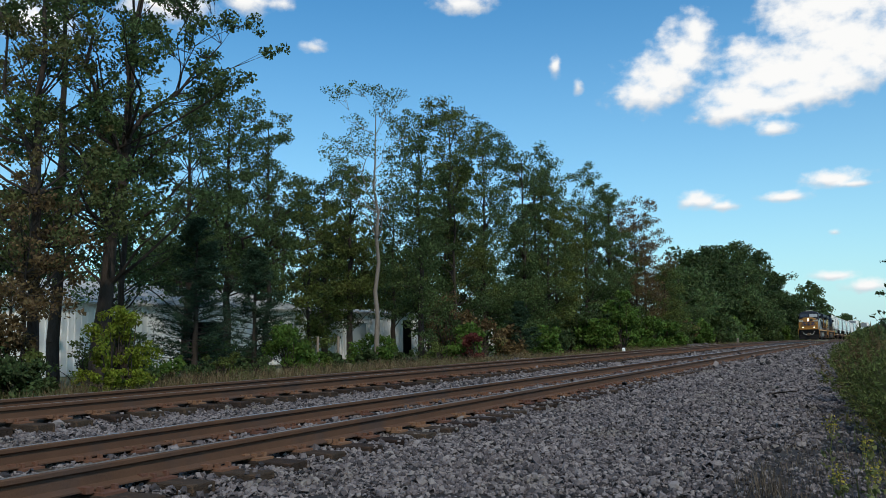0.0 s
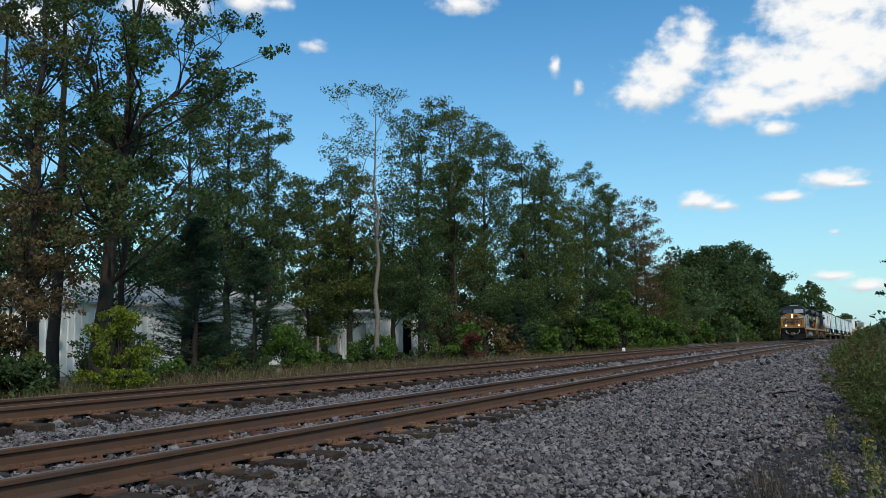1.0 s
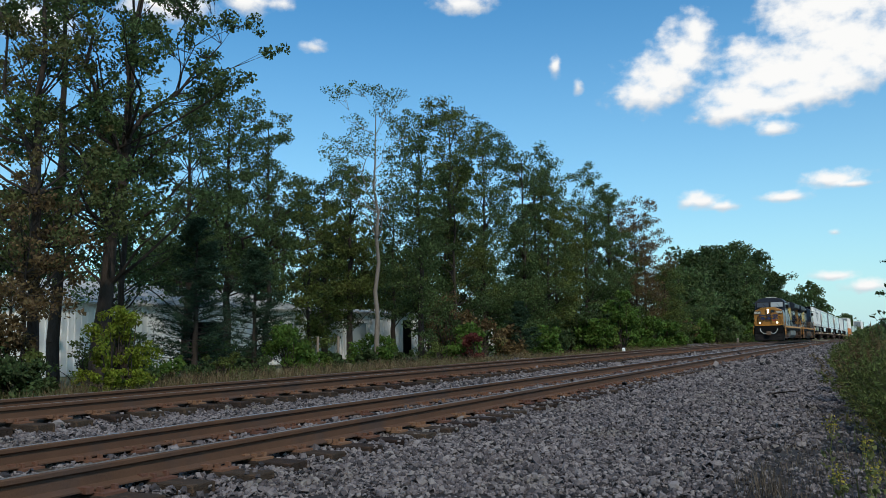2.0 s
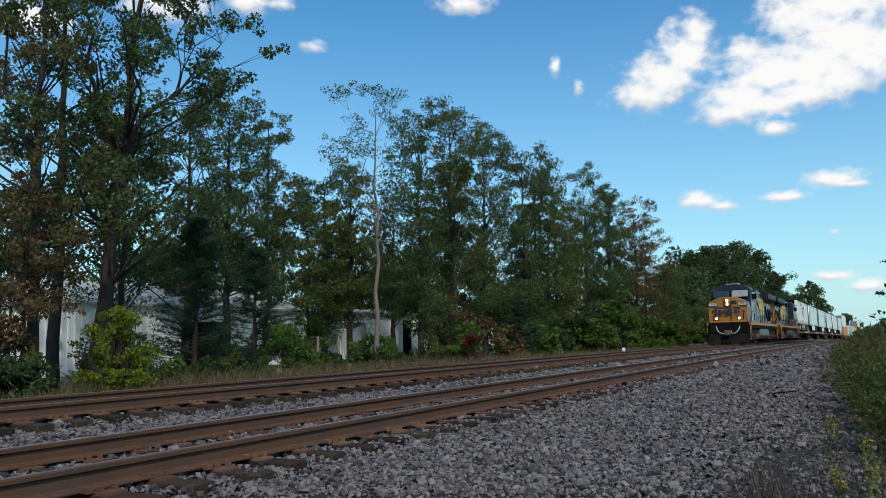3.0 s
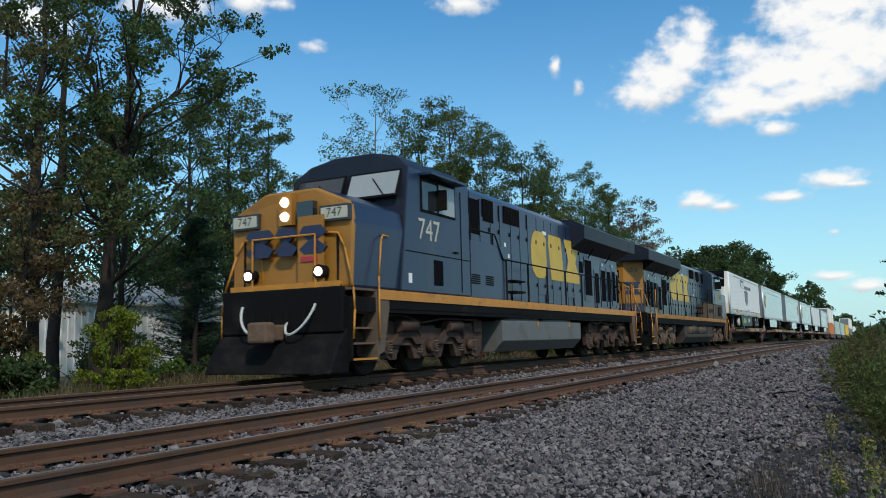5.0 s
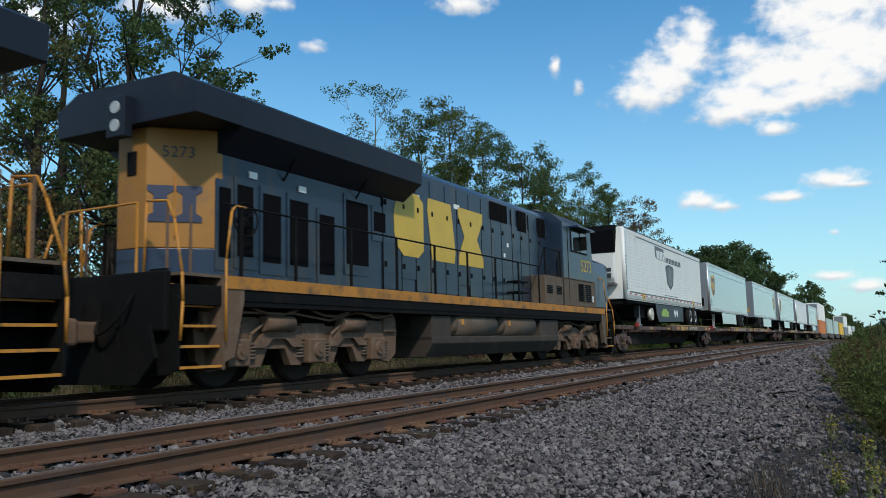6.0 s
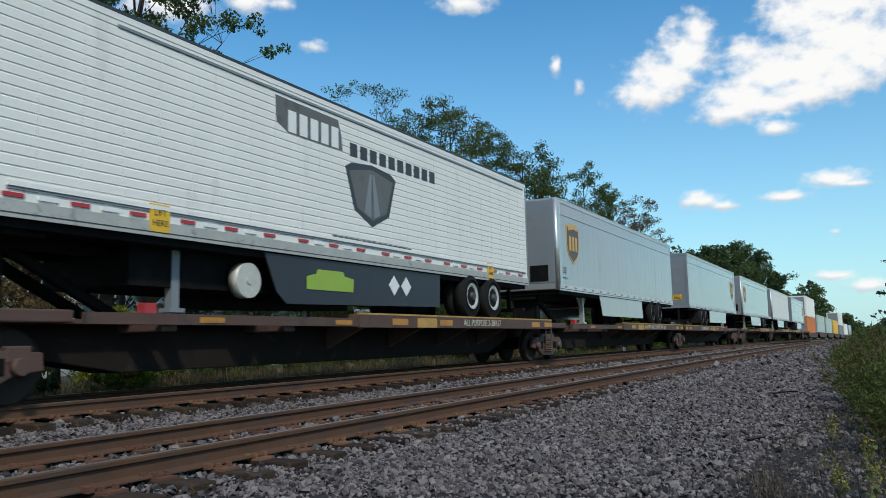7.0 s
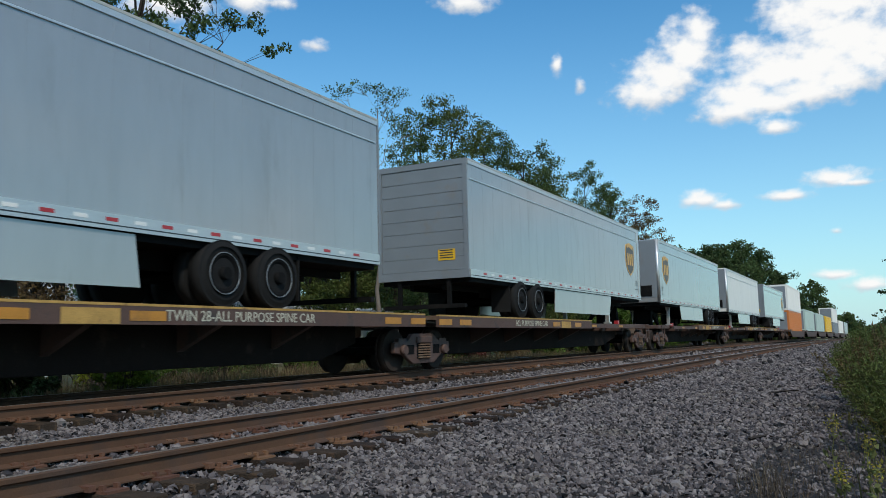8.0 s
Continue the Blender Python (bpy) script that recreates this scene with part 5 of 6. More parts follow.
def trailer_bogie(t, x, rims, dark):
    for a in (x, x + 1.24):
        for sd in (-1, 1):
            for y in (1.22, 0.92):
                bm = bmesh.new()
                rod(bm, (a, sd * (y - 0.12), 1.70), (a, sd * (y + 0.10), 1.70), 0.50, seg=26)
                rod(bm, (a, sd * (y + 0.10), 1.70), (a, sd * (y + 0.13), 1.70), 0.47, 0.40, seg=26, caps=False)
                w = part("tyre", bm, M_RUBBER, t, "black trailer tyre")
                if y > 1:
                    bm = bmesh.new()
                    o = sd * (y + 0.05)
                    ring = 26
                    A = [bm.verts.new((a + 0.31 * math.cos(q), o + sd * 0.075, 1.70 + 0.31 * math.sin(q))) for q in np.linspace(0, 2 * math.pi, ring, endpoint=False)]
                    B = [bm.verts.new((a + 0.27 * math.cos(q), o + sd * 0.075, 1.70 + 0.27 * math.sin(q))) for q in np.linspace(0, 2 * math.pi, ring, endpoint=False)]
                    C = [bm.verts.new((a + 0.20 * math.cos(q), o + sd * 0.030, 1.70 + 0.20 * math.sin(q))) for q in np.linspace(0, 2 * math.pi, ring, endpoint=False)]
                    for i in range(ring):
                        j = (i + 1) % ring
                        bm.faces.new((A[i], A[j], B[j], B[i])), bm.faces.new((B[i], B[j], C[j], C[i]))
                    bm.faces.new(C)
                    part("rim", bm, rims, w)
                    # thin grey ring along the rim lip, drawn for its arc of highlight
                    bm = bmesh.new()
                    lip = [(a + 0.312 * math.cos(q), o + sd * 0.080, 1.70 + 0.312 * math.sin(q)) for q in np.linspace(0, 2 * math.pi, 27)]
                    part("rim_lip_highlight", pipe(bm, lip, 0.007, 5), M_GREY, w)
                    bm = bmesh.new()
                    rod(bm, (a, o, 1.70), (a, o + sd * 0.13, 1.70), 0.12, 0.09, seg=14)
                    part("hub", bm, dark, w)
    bm = bmesh.new()
    for a in (x, x + 1.24):
        rod(bm, (a, -1.0, 1.70), (a, 1.0, 1.70), 0.08)
    box(bm, x - 0.9, x + 2.1, -0.55, -0.45, 1.75, 2.12), box(bm, x - 0.9, x + 2.1, 0.45, 0.55, 1.75, 2.12)
    part("bogie_frame", bm, M_BLACK, t)
    for sd in (-1, 1):
        boxes("mudflap", M_RUBBER, t, (x + 1.86, x + 1.88, min(sd * 0.7, sd * 1.25), max(sd * 0.7, sd * 1.25), 1.36, 2.1))


def box_trailer(s_front, reverse, style, label):
    """A 16.2 m van trailer. Built with its nose at x = 0 and its doors at the far end."""
    L, W, z0, z1 = 16.15, 1.29, 2.14, 5.08
    t = thing("box_trailer", label, "trailer", "trailers on the train")
    skin = {"reefer": M_WHITE, "silver": M_SILVER, "white": M_WHITE}[style]
    bm = bmesh.new()
    box(bm, 0.0, L, -W, W, z0 + 0.03, z1, 0.035)
    part("body", bm, skin, t)
    boxes("floor_frame", M_BLACK, t, (0.1, L - 0.1, -W + 0.06, W - 0.06, z0 - 0.1, z0 + 0.03), (0.3, L - 0.2, -0.5, -0.4, z0 - 0.25, z0 - 0.1), (0.3, L - 0.2, 0.4, 0.5, z0 - 0.25, z0 - 0.1))
    for sd in (-1, 1):
        y = sd * W
        def sb(name, mat, x0, x1, a, b, d=0.012, parent=t, label=""):
            return boxes(name, mat, parent, (x0, x1, min(y, y + sd * d), max(y, y + sd * d), a, b), label=label)
        sb("top_rail", M_ALU if style != "reefer" else M_WHITE, 0.02, L - 0.02, z1 - 0.14, z1 - 0.052, 0.02)
        sb("roof_edge", M_OLDALU if style != "reefer" else M_INK, 0.02, L - 0.02, z1 - 0.05, z1 - 0.004, 0.024)
        sb("bottom_rail", M_ALU if style != "reefer" else M_OLDALU, 0.02, L - 0.02, z0, z0 + 0.20, 0.022)
        sb("rail_groove", M_INK, 0.05, L - 0.05, z0 + 0.045, z0 + 0.062, 0.0245)
        # reflective tape
        k, x = 0, 0.5
        while x < L - 0.5:
            if style != "reefer":
                sb("tape", M_RED if k % 2 == 0 else M_TAPE, x, x + 0.19, z0 + 0.10, z0 + 0.15, 0.026)
            elif k % 6 != 5:
                sb("tape", M_RED if k % 2 == 0 else M_TAPE, x, x + 0.26, z0 + 0.235, z0 + 0.285, 0.026)
            x += 0.44 if style == "reefer" else 0.46
            k += 1
        if style == "reefer":
            bm = bmesh.new()
            zz = z0 + 0.46
            while zz < z1 - 0.2:
                prism(bm, [(y, zz), (y + sd * 0.011, zz + 0.012), (y + sd * 0.011, zz + 0.112), (y, zz + 0.125)], "x", 0.32, L - 0.12)
                zz += 0.132
            tagged(part("side_ribs", bm, M_WHITE, t, "white horizontal ribbed panels"), kind="stuff")
            bm = bmesh.new()
            for q in np.arange(0.9, L - 0.3, 0.61):
                box(bm, q, q + 0.012, min(y, y + sd * 0.0135), max(y, y + sd * 0.0135), z0 + 0.45, z1 - 0.22)
                for zz in np.arange(z0 + 0.52, z1 - 0.25, 0.132):
                    box(bm, q - 0.02, q + 0.032, min(y, y + sd * 0.0125), max(y, y + sd * 0.0125), zz - 0.012, zz + 0.012)
            tagged(part("panel_joints", bm, M_TAPE, t), kind="stuff")
            sb("rub_rail", M_WHITE, 0.55, L - 0.2, z0 + 0.36, z0 + 0.42, 0.035)
            sb("rub_rail", M_GREY, 0.55, L - 0.2, z0 + 0.325, z0 + 0.358, 0.02)
            sb("gutter", M_GREY, 2.0, L - 0.2, z1 - 0.24, z1 - 0.20, 0.03)
        else:
            bm = bmesh.new()
            for q in np.arange(0.62, L - 0.2, 0.61):
                box(bm, q, q + 0.05, min(y, y + sd * 0.0015), max(y, y + sd * 0.0015), z0 + 0.2, z1 - 0.14)
                for zz in np.arange(z0 + 0.28, z1 - 0.2, 0.12) if s_front < 240 else ():
                    for dx in (0.025,):
                        box(bm, q + dx - 0.006, q + dx + 0.006, min(y, y + sd * 0.005), max(y, y + sd * 0.005), zz, zz + 0.012)
            tagged(part("panel_seams", bm, skin, t), kind="stuff")
            sb("moulding", M_ALU, 0.4, L - 0.1, z1 - 0.52, z1 - 0.49, 0.02)
        # corner post
        bm = bmesh.new()
        rod(bm, (0.06, sd * (W - 0.06), z0 + 0.02), (0.06, sd * (W - 0.06), z1 - 0.02), 0.085, seg=16)
        part("corner_post", bm, M_ALU if style != "reefer" else M_WHITE, t)
        sb("corner_cap", M_ALU, 0.03, 0.30, z0 + 0.05, z1 - 0.08, 0.015)
        # landing legs
        lg = bmesh.new()
        xl = 3.42
        box(lg, xl - 0.07, xl + 0.07, sd * 0.85 - 0.07, sd * 0.85 + 0.07, 1.2, z0)
        box(lg, xl - 0.14, xl + 0.14, sd * 0.85 - 0.12, sd * 0.85 + 0.12, 1.14, 1.2)
        pipe(lg, [(xl - 0.55, sd * 0.85, z0), (xl - 0.02, sd * 0.85, 1.62), (xl + 0.55, sd * 0.85, z0)], 0.035)
        pipe(lg, [(xl, -0.85, 1.7), (xl, 0.85, 1.7)], 0.03)
        part("landing_leg", lg, M_ALU if style != "reefer" else M_GREY, t)
        # skirt
        bm = bmesh.new()
        if style == "reefer":
            prism(bm, [(4.95, z0 - 0.02), (10.9, z0 - 0.02), (10.86, 1.40), (5.5, 1.31), (5.25, 1.5)], "y", y - sd * 0.02, y - sd * 0.05)
            part("side_skirt", bm, M_SKIRT, t, "dark blue-grey side skirt")
            sk = bmesh.new()
            prism(sk, [(6.03, 1.58), (7.42, 1.58), (7.45, 1.82), (7.15, 1.86), (7.1, 1.94), (6.35, 1.94), (6.3, 1.86), (6.03, 1.80)], "y", y - sd * 0.02, y - sd * 0.006)
            part("emblem", sk, M_GREEN, t, "green plain emblem shape")
            for q in (8.9, 9.38):
                bm = bmesh.new()
                prism(bm, [(q - 0.2, 1.78), (q, 1.58), (q + 0.2, 1.78), (q, 1.98)], "y", y - sd * 0.02, y - sd * 0.008)
                part("diamond", bm, M_TAPE, t, "white diamond mark")
            bm = bmesh.new()
            rod(bm, (4.70, y - sd * 0.12, 1.66), (4.70, y - sd * 0.30, 1.66), 0.28, seg=20)
            rod(bm, (4.70, y - sd * 0.12, 1.66), (4.70, y - sd * 0.10, 1.66), 0.06, seg=10)
            part("fuel_can", bm, M_RIM, t, "round silver tank end")
        else:
            prism(bm, [(4.25, z0 - 0.02), (10.2, z0 - 0.02), (10.3, 1.42), (4.55, 1.42)], "y", y - sd * 0.02, y - sd * 0.04)
            part("side_skirt", bm, M_SILVER, t, "pale grey side skirt")
    # nose end
    if style == "reefer":
        bm = bmesh.new()
        prism(bm, [(-0.02, 2.72), (-0.38, 2.78), (-0.48, 3.0), (-0.50, 4.2), (-0.46, 4.95), (-0.1, 5.12), (-0.02, 5.12)], "y", -1.0, 1.0, 0.05)
        part("cooling_unit", bm, M_WHITE, t, "white cooling unit with black top panel")
        bm = bmesh.new()
        prism(bm, [(-0.38, 4.0), (-0.53, 4.0), (-0.53, 4.9), (-0.16, 5.15), (-0.1, 5.15), (-0.1, 4.9)], "y", -1.04, 1.04, 0.04)
        part("cooling_grille", bm, M_GRILLE, t)
        boxes("control_panel", M_INK, t, (-0.51, -0.40, -0.86, -0.6, 3.0, 3.18), (-0.51, -0.40, -0.86, -0.6, 3.25, 3.4))
        for k in range(10):
            boxes("code_bar", M_INK, t, (0.1, 0.19, -W - 0.02, -W - 0.012, 2.55 + 0.145 * k, 2.65 + 0.145 * k))
        boxes("under_nose", M_BLACK, t, (0.0, 1.2, -1.1, 1.1, 1.98, 2.1))
        boxes("underbody", M_BLACK, t, (2.6, 11.0, -0.9, 0.9, 1.5, 2.05))
    else:
        boxes("nose_panel", M_GREY, t, (-0.012, 0.0, -W + 0.1, W - 0.1, z0 + 0.25, z1 - 0.06), label="dull grey front wall")
        boxes("air_box", M_BLACK, t, (-0.03, -0.012, -0.95, -0.35, 2.45, 2.95))
        boxes("placard_frame", M_ALU, t, (-0.028, -0.012, 0.62, 0.98, 2.35, 2.9))
        boxes("nose_plate", M_ALU, t, (-0.03, -0.012, -0.2, 0.62, z1 - 0.5, z1 - 0.25))
        for k in range(6):
            boxes("code_bar", M_INK, t, (-0.02, -0.012, -0.02 + 0.09 * k, 0.04 + 0.09 * k, z1 - 0.82, z1 - 0.62))
    # doors
    boxes("rear_frame", M_GREY, t, (L, L + 0.05, -W + 0.0, -W + 0.12, z0, z1), (L, L + 0.05, W - 0.12, W, z0, z1), (L, L + 0.05, -W + 0.12, W - 0.12, z1 - 0.14, z1), (L, L + 0.05, -W + 0.12, W - 0.12, z0, z0 + 0.2))
    for k in range(8):
        boxes("door_panel", M_GREY, t, (L, L + 0.03, -W + 0.13, W - 0.13, z0 + 0.21 + k * 0.322, z0 + 0.52 + k * 0.322))
    boxes("sign", M_SIGN, t, (L + 0.03, L + 0.04, 0.45, 0.92, z0 + 0.45, z0 + 0.72), label="yellow warning sign with plain bars")
    boxes("sign_bars", M_INK, t, *[(L + 0.04, L + 0.043, 0.5, 0.86, z0 + 0.5 + 0.06 * k, z0 + 0.525 + 0.06 * k) for k in range(4)])
    boxes("bumper", M_BLACK, t, (L - 0.1, L + 0.02, -1.15, 1.15, 1.42, 1.52), (L - 0.08, L, -0.75, -0.65, 1.5, z0), (L - 0.08, L, 0.65, 0.75, 1.5, z0))
    trailer_bogie(t, 12.4 if style == "reefer" else 11.8, M_RIM if style == "reefer" else M_BLACK, M_INK if style == "reefer" else M_BLACK)
    # markings
    cs = 1 if reverse else -1
    y = cs * W
    d = cs
    if style == "silver":
        def X(v):
            return v
        cx, cz, w, h = 1.45, 3.72, 1.24, 1.34
        def shield(name, mat, k, off, top=1.0):
            bm = bmesh.new()
            pts = [(-0.5, 0.42), (0.0, 0.5), (0.5, 0.42), (0.5, -0.08), (0.36, -0.32), (0.0, -0.5), (-0.36, -0.32), (-0.5, -0.08)]
            prism(bm, [(cx + px * w * k, cz + pz * h * k * top) for px, pz in pts], "y", y, y + d * off)
            return part(name, bm, mat, t, label="plain brown and gold shield emblem")
        shield("shield_border", M_GOLDLOGO, 1.0, 0.012)
        shield("shield", M_BROWNLOGO, 0.90, 0.016)
        bm = bmesh.new()
        prism(bm, [(cx - 0.44, cz + 0.40), (cx - 0.44, cz + 0.56), (cx, cz + 0.64), (cx + 0.44, cz + 0.56), (cx + 0.44, cz + 0.44), (cx + 0.1, cz + 0.50)], "y", y, y + d * 0.020)
        part("shield_top", bm, M_GOLDLOGO, t, "gold plain band")
        for q in (-0.27, 0.03, 0.33):
            boxes("shield_bar", M_GOLDLOGO, t, (cx + q - 0.11, cx + q + 0.07, min(y, y + d * 0.02), max(y, y + d * 0.02), cz - 0.24, cz + 0.24))
        lettering("53'", 0.28, M_INK, t, face_y(0.58, y + d * 0.02, 2.78, cs))
        boxes("small_print", M_INK, t, (0.42, 0.78, min(y, y + d * 0.02), max(y, y + d * 0.02), 2.54, 2.57))
    if style == "reefer":
        bm = bmesh.new()
        prism(bm, [(5.17, 4.78), (5.2, 4.34), (5.5, 4.2), (7.09, 4.2), (7.05, 4.5), (6.95, 4.76)], "y", y, y + d * 0.016)
        part("brand_block", bm, M_TANK, t, "dark grey plain emblem block")
        for k in range(5):
            boxes("brand_bar", M_TAPE, t, (5.50 + 0.31 * k, 5.72 + 0.31 * k, min(y, y + d * 0.019), max(y, y + d * 0.019), 4.22, 4.60))
        for k in range(10):
            boxes("word_bar", M_INK, t, (7.34 + 0.345 * k, 7.58 + 0.345 * k, min(y, y + d * 0.016), max(y, y + d * 0.016), 4.16, 4.42))
        bm = bmesh.new()
        cx, cz = 8.08, 3.50
        prism(bm, [(cx - 0.90, cz + 0.44), (cx - 0.7, cz + 0.54), (cx, cz + 0.61), (cx + 0.7, cz + 0.54), (cx + 0.90, cz + 0.44), (cx + 0.62, cz - 0.35), (cx, cz - 0.62), (cx - 0.62, cz - 0.35)], "y", y, y + d * 0.016)
        sh = part("shield", bm, M_INK, t, "dark plain shield emblem")
        bm = bmesh.new()
        prism(bm, [(cx - 0.78, cz + 0.38), (cx, cz + 0.52), (cx + 0.78, cz + 0.38), (cx + 0.52, cz - 0.3), (cx, cz - 0.5), (cx - 0.52, cz - 0.3)], "y", y, y + d * 0.019)
        part("shield_field", bm, M_TANK, sh)
        bm = bmesh.new()
        prism(bm, [(cx - 0.28, cz - 0.36), (cx - 0.08, cz + 0.42), (cx - 0.02, cz + 0.42), (cx - 0.06, cz - 0.44)], "y", y, y + d * 0.022)
        prism(bm, [(cx + 0.28, cz - 0.36), (cx + 0.08, cz + 0.42), (cx + 0.02, cz + 0.42), (cx + 0.06, cz - 0.44)], "y", y, y + d * 0.022)
        part("shield_mark", bm, M_GREY, sh)
        for k in range(15):
            boxes("address_bar", M_INK, t, (6.77 + 0.19 * k, 6.91 + 0.19 * k, min(y, y + d * 0.02), max(y, y + d * 0.02), 2.5, 2.59))
        for q in (2.75, 13.57):
            sg = boxes("lift_sign", M_SIGN, t, (q - 0.17, q + 0.17, min(y, y + d * 0.03), max(y, y + d * 0.03), z0 + 0.06, z0 + 0.44), label="yellow sign reading lift here")
            lettering("LIFT", 0.12, M_INK, sg, face_y(q, y + d * 0.034, z0 + 0.32, cs))
            lettering("HERE", 0.12, M_INK, sg, face_y(q, y + d * 0.034, z0 + 0.18, cs))
    TRAIN.append((t, s_front + (L if reverse else 0), 180 if reverse else 0))
    return t


def car_truck(parent, x):
    """Two-axle freight truck with cast side frames and a nest of springs."""
    tk = new("truck")
    tk.parent, tk.matrix_basis = parent, pose(x, 0, 0)
    for sd in (-1, 1):
        y = sd * 1.0
        bm = bmesh.new()
        prism(bm, [(-1.2, 0.62), (-0.7, 0.64), (-0.45, 0.80), (0.45, 0.80), (0.7, 0.64), (1.2, 0.62), (1.22, 0.40), (0.85, 0.36), (0.45, 0.16), (-0.45, 0.16), (-0.85, 0.36), (-1.22, 0.40)], "y", y - 0.05, y + 0.05, 0.015)
        part("side_frame", bm, M_SPINE, tk)
        # black plates on the solid frame paint the shade inside its openings
        boxes("shaded_opening_plate", M_BLACK, tk, (-0.72, -0.42, min(y, y + sd * 0.056), max(y, y + sd * 0.056), 0.36, 0.56), (0.42, 0.72, min(y, y + sd * 0.056), max(y, y + sd * 0.056), 0.36, 0.56), (-0.3, 0.3, min(y, y + sd * 0.054), max(y, y + sd * 0.054), 0.26, 0.70))
        for q in (-0.17, 0, 0.17):
            bm = bmesh.new()
            for k in range(6):
                rod(bm, (q, y + sd * 0.05, 0.27 + 0.055 * k), (q, y + sd * 0.05, 0.305 + 0.055 * k), 0.075, seg=10)
            part("spring", bm, M_TRUCK, tk)
        bm = bmesh.new()
        box(bm, -0.32, 0.32, min(y, y + sd * 0.10), max(y, y + sd * 0.10), 0.60, 0.74, 0.02)
        part("bolster_end", bm, M_SPINE, tk)
        for a in (-0.89, 0.89):
            disc_wheel("wheel", tk, a, sd * 0.76, 0.457, 0.457, 0.13, M_WHEEL, sd)
            bm = bmesh.new()
            rod(bm, (a, y - 0.05, 0.457), (a, y + sd * 0.14, 0.457), 0.12, 0.10, seg=12)
            box(bm, a - 0.16, a + 0.16, y - 0.06, y + 0.06, 0.50, 0.70, 0.02)
            part("bearing", bm, M_SPINE, tk)
    bm = bmesh.new()
    for a in (-0.89, 0.89):
        rod(bm, (a, -0.72, 0.457), (a, 0.72, 0.457), 0.09)
    box(bm, -0.25, 0.25, -1.0, 1.0, 0.45, 0.75)
    part("bolster", bm, M_BLACK, tk)
    return tk


def spine_platform(a, b, hitch_front, words, last=False):
    """One articulated platform: a deep centre beam, a hitch stand at one end and a wheel deck at the other."""
    t = thing("spine_car", "faded brown skeleton flatcar carrying a trailer", "railway car", "spine cars")
    L = b - a
    f = (lambda x: x) if hitch_front else (lambda x: L - x)
    def bx(name, mat, sets, label="", bevel=0.0):
        return boxes(name, mat, t, *[(min(f(q[0]), f(q[1])), max(f(q[0]), f(q[1])), *q[2:]) for q in sets], label=label, bevel=bevel)
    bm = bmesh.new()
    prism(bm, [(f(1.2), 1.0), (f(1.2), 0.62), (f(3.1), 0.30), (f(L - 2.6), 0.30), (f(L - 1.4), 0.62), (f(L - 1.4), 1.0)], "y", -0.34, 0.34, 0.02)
    part("centre_beam", bm, M_BEAM, t, "deep stained centre beam darkened for shade")
    bx("beam_flange", M_SPINE, [(0.2, L - 0.2, -0.62, 0.62, 0.98, 1.04)])
    bx("bolster_deck", M_SPINE, [(-0.7, 1.7, -1.12, 1.12, 0.97, 1.13)], bevel=0.02)
    bx("beam_nose", M_SPINE, [(-0.8, 1.25, -0.4, 0.4, 0.72, 0.97)])
    for q in (3.0, 5.6):
        bx("cross_arm", M_SPINE, [(q, q + 0.28, -1.22, 1.22, 0.86, 1.08)], bevel=0.02)
    for sd in (-1, 1):
        bx("side_sill", M_SPINE, [(1.72, 8.6, min(sd * 1.24, sd * 1.32), max(sd * 1.24, sd * 1.32), 0.95, 1.10)])
        for q in (3.6, 6.9):
            bx("reflector", M_AMBER, [(q, q + 0.5, min(sd * 1.32, sd * 1.328), max(sd * 1.32, sd * 1.328), 0.98, 1.06)])
        bx("deck_edge", M_DECK, [(7.6, L - 0.3, min(sd * 1.30, sd * 1.38), max(sd * 1.30, sd * 1.38), 1.172, 1.205)])
        bx("deck_side", M_SPINE, [(7.6, L - 0.3, min(sd * 1.30, sd * 1.375), max(sd * 1.30, sd * 1.375), 0.93, 1.171)])
        bx("side_plate", M_DECK, [(9.75, 10.6, min(sd * 1.375, sd * 1.381), max(sd * 1.375, sd * 1.381), 0.935, 1.135)], label="faded yellow steel plate")
        for q in (8.75, 10.75, L - 1.9, L - 0.9):
            bx("reflector", M_AMBER, [(q, q + 0.6, min(sd * 1.375, sd * 1.383), max(sd * 1.375, sd * 1.383), 0.98, 1.11)])
        for q in (8.0, 10.3, 12.6, 14.8):
            bm = bmesh.new()
            prism(bm, [(sd * 1.32, 1.0), (sd * 0.34, 0.55), (sd * 0.34, 1.0)], "x", f(q) - 0.06, f(q) + 0.06)
            part("bracket", bm, M_SPINE, t)
        cx = f(13.0)
        lettering(words, 0.215, M_CREAM, t, face_y(cx, sd * 1.377, 1.05, sd), label="white stencilled words")
    bx("wheel_deck", M_TRUCK, [(7.6, L - 0.3, -1.30, -0.55, 1.10, 1.19), (7.6, L - 0.3, 0.55, 1.30, 1.10, 1.19)])
    # hitch
    bm = bmesh.new()
    hx = 1.15
    box(bm, f(hx) - 0.30, f(hx) + 0.30, -0.42, 0.42, 1.9, 2.04, 0.02)
    for sd in (-1, 1):
        pipe(bm, [(f(hx), sd * 0.36, 1.92), (f(hx - 0.1), sd * 0.42, 1.04)], 0.075)
        pipe(bm, [(f(hx + 0.12), sd * 0.3, 1.95), (f(hx + 1.9), sd * 0.3, 1.06)], 0.085)
    box(bm, f(hx) - 0.06, f(hx) + 0.06, -0.42, 0.42, 1.1, 1.92)
    part("hitch_stand", bm, M_BLACK, t, "black trailer hitch stand")
    bx("hitch_mark", M_RED, [(hx + 1.75, hx + 1.95, -1.0, -0.85, 1.1, 1.26)])
    # ladder and rails at the end
    for sd in (-1, 1):
        bm = bmesh.new()
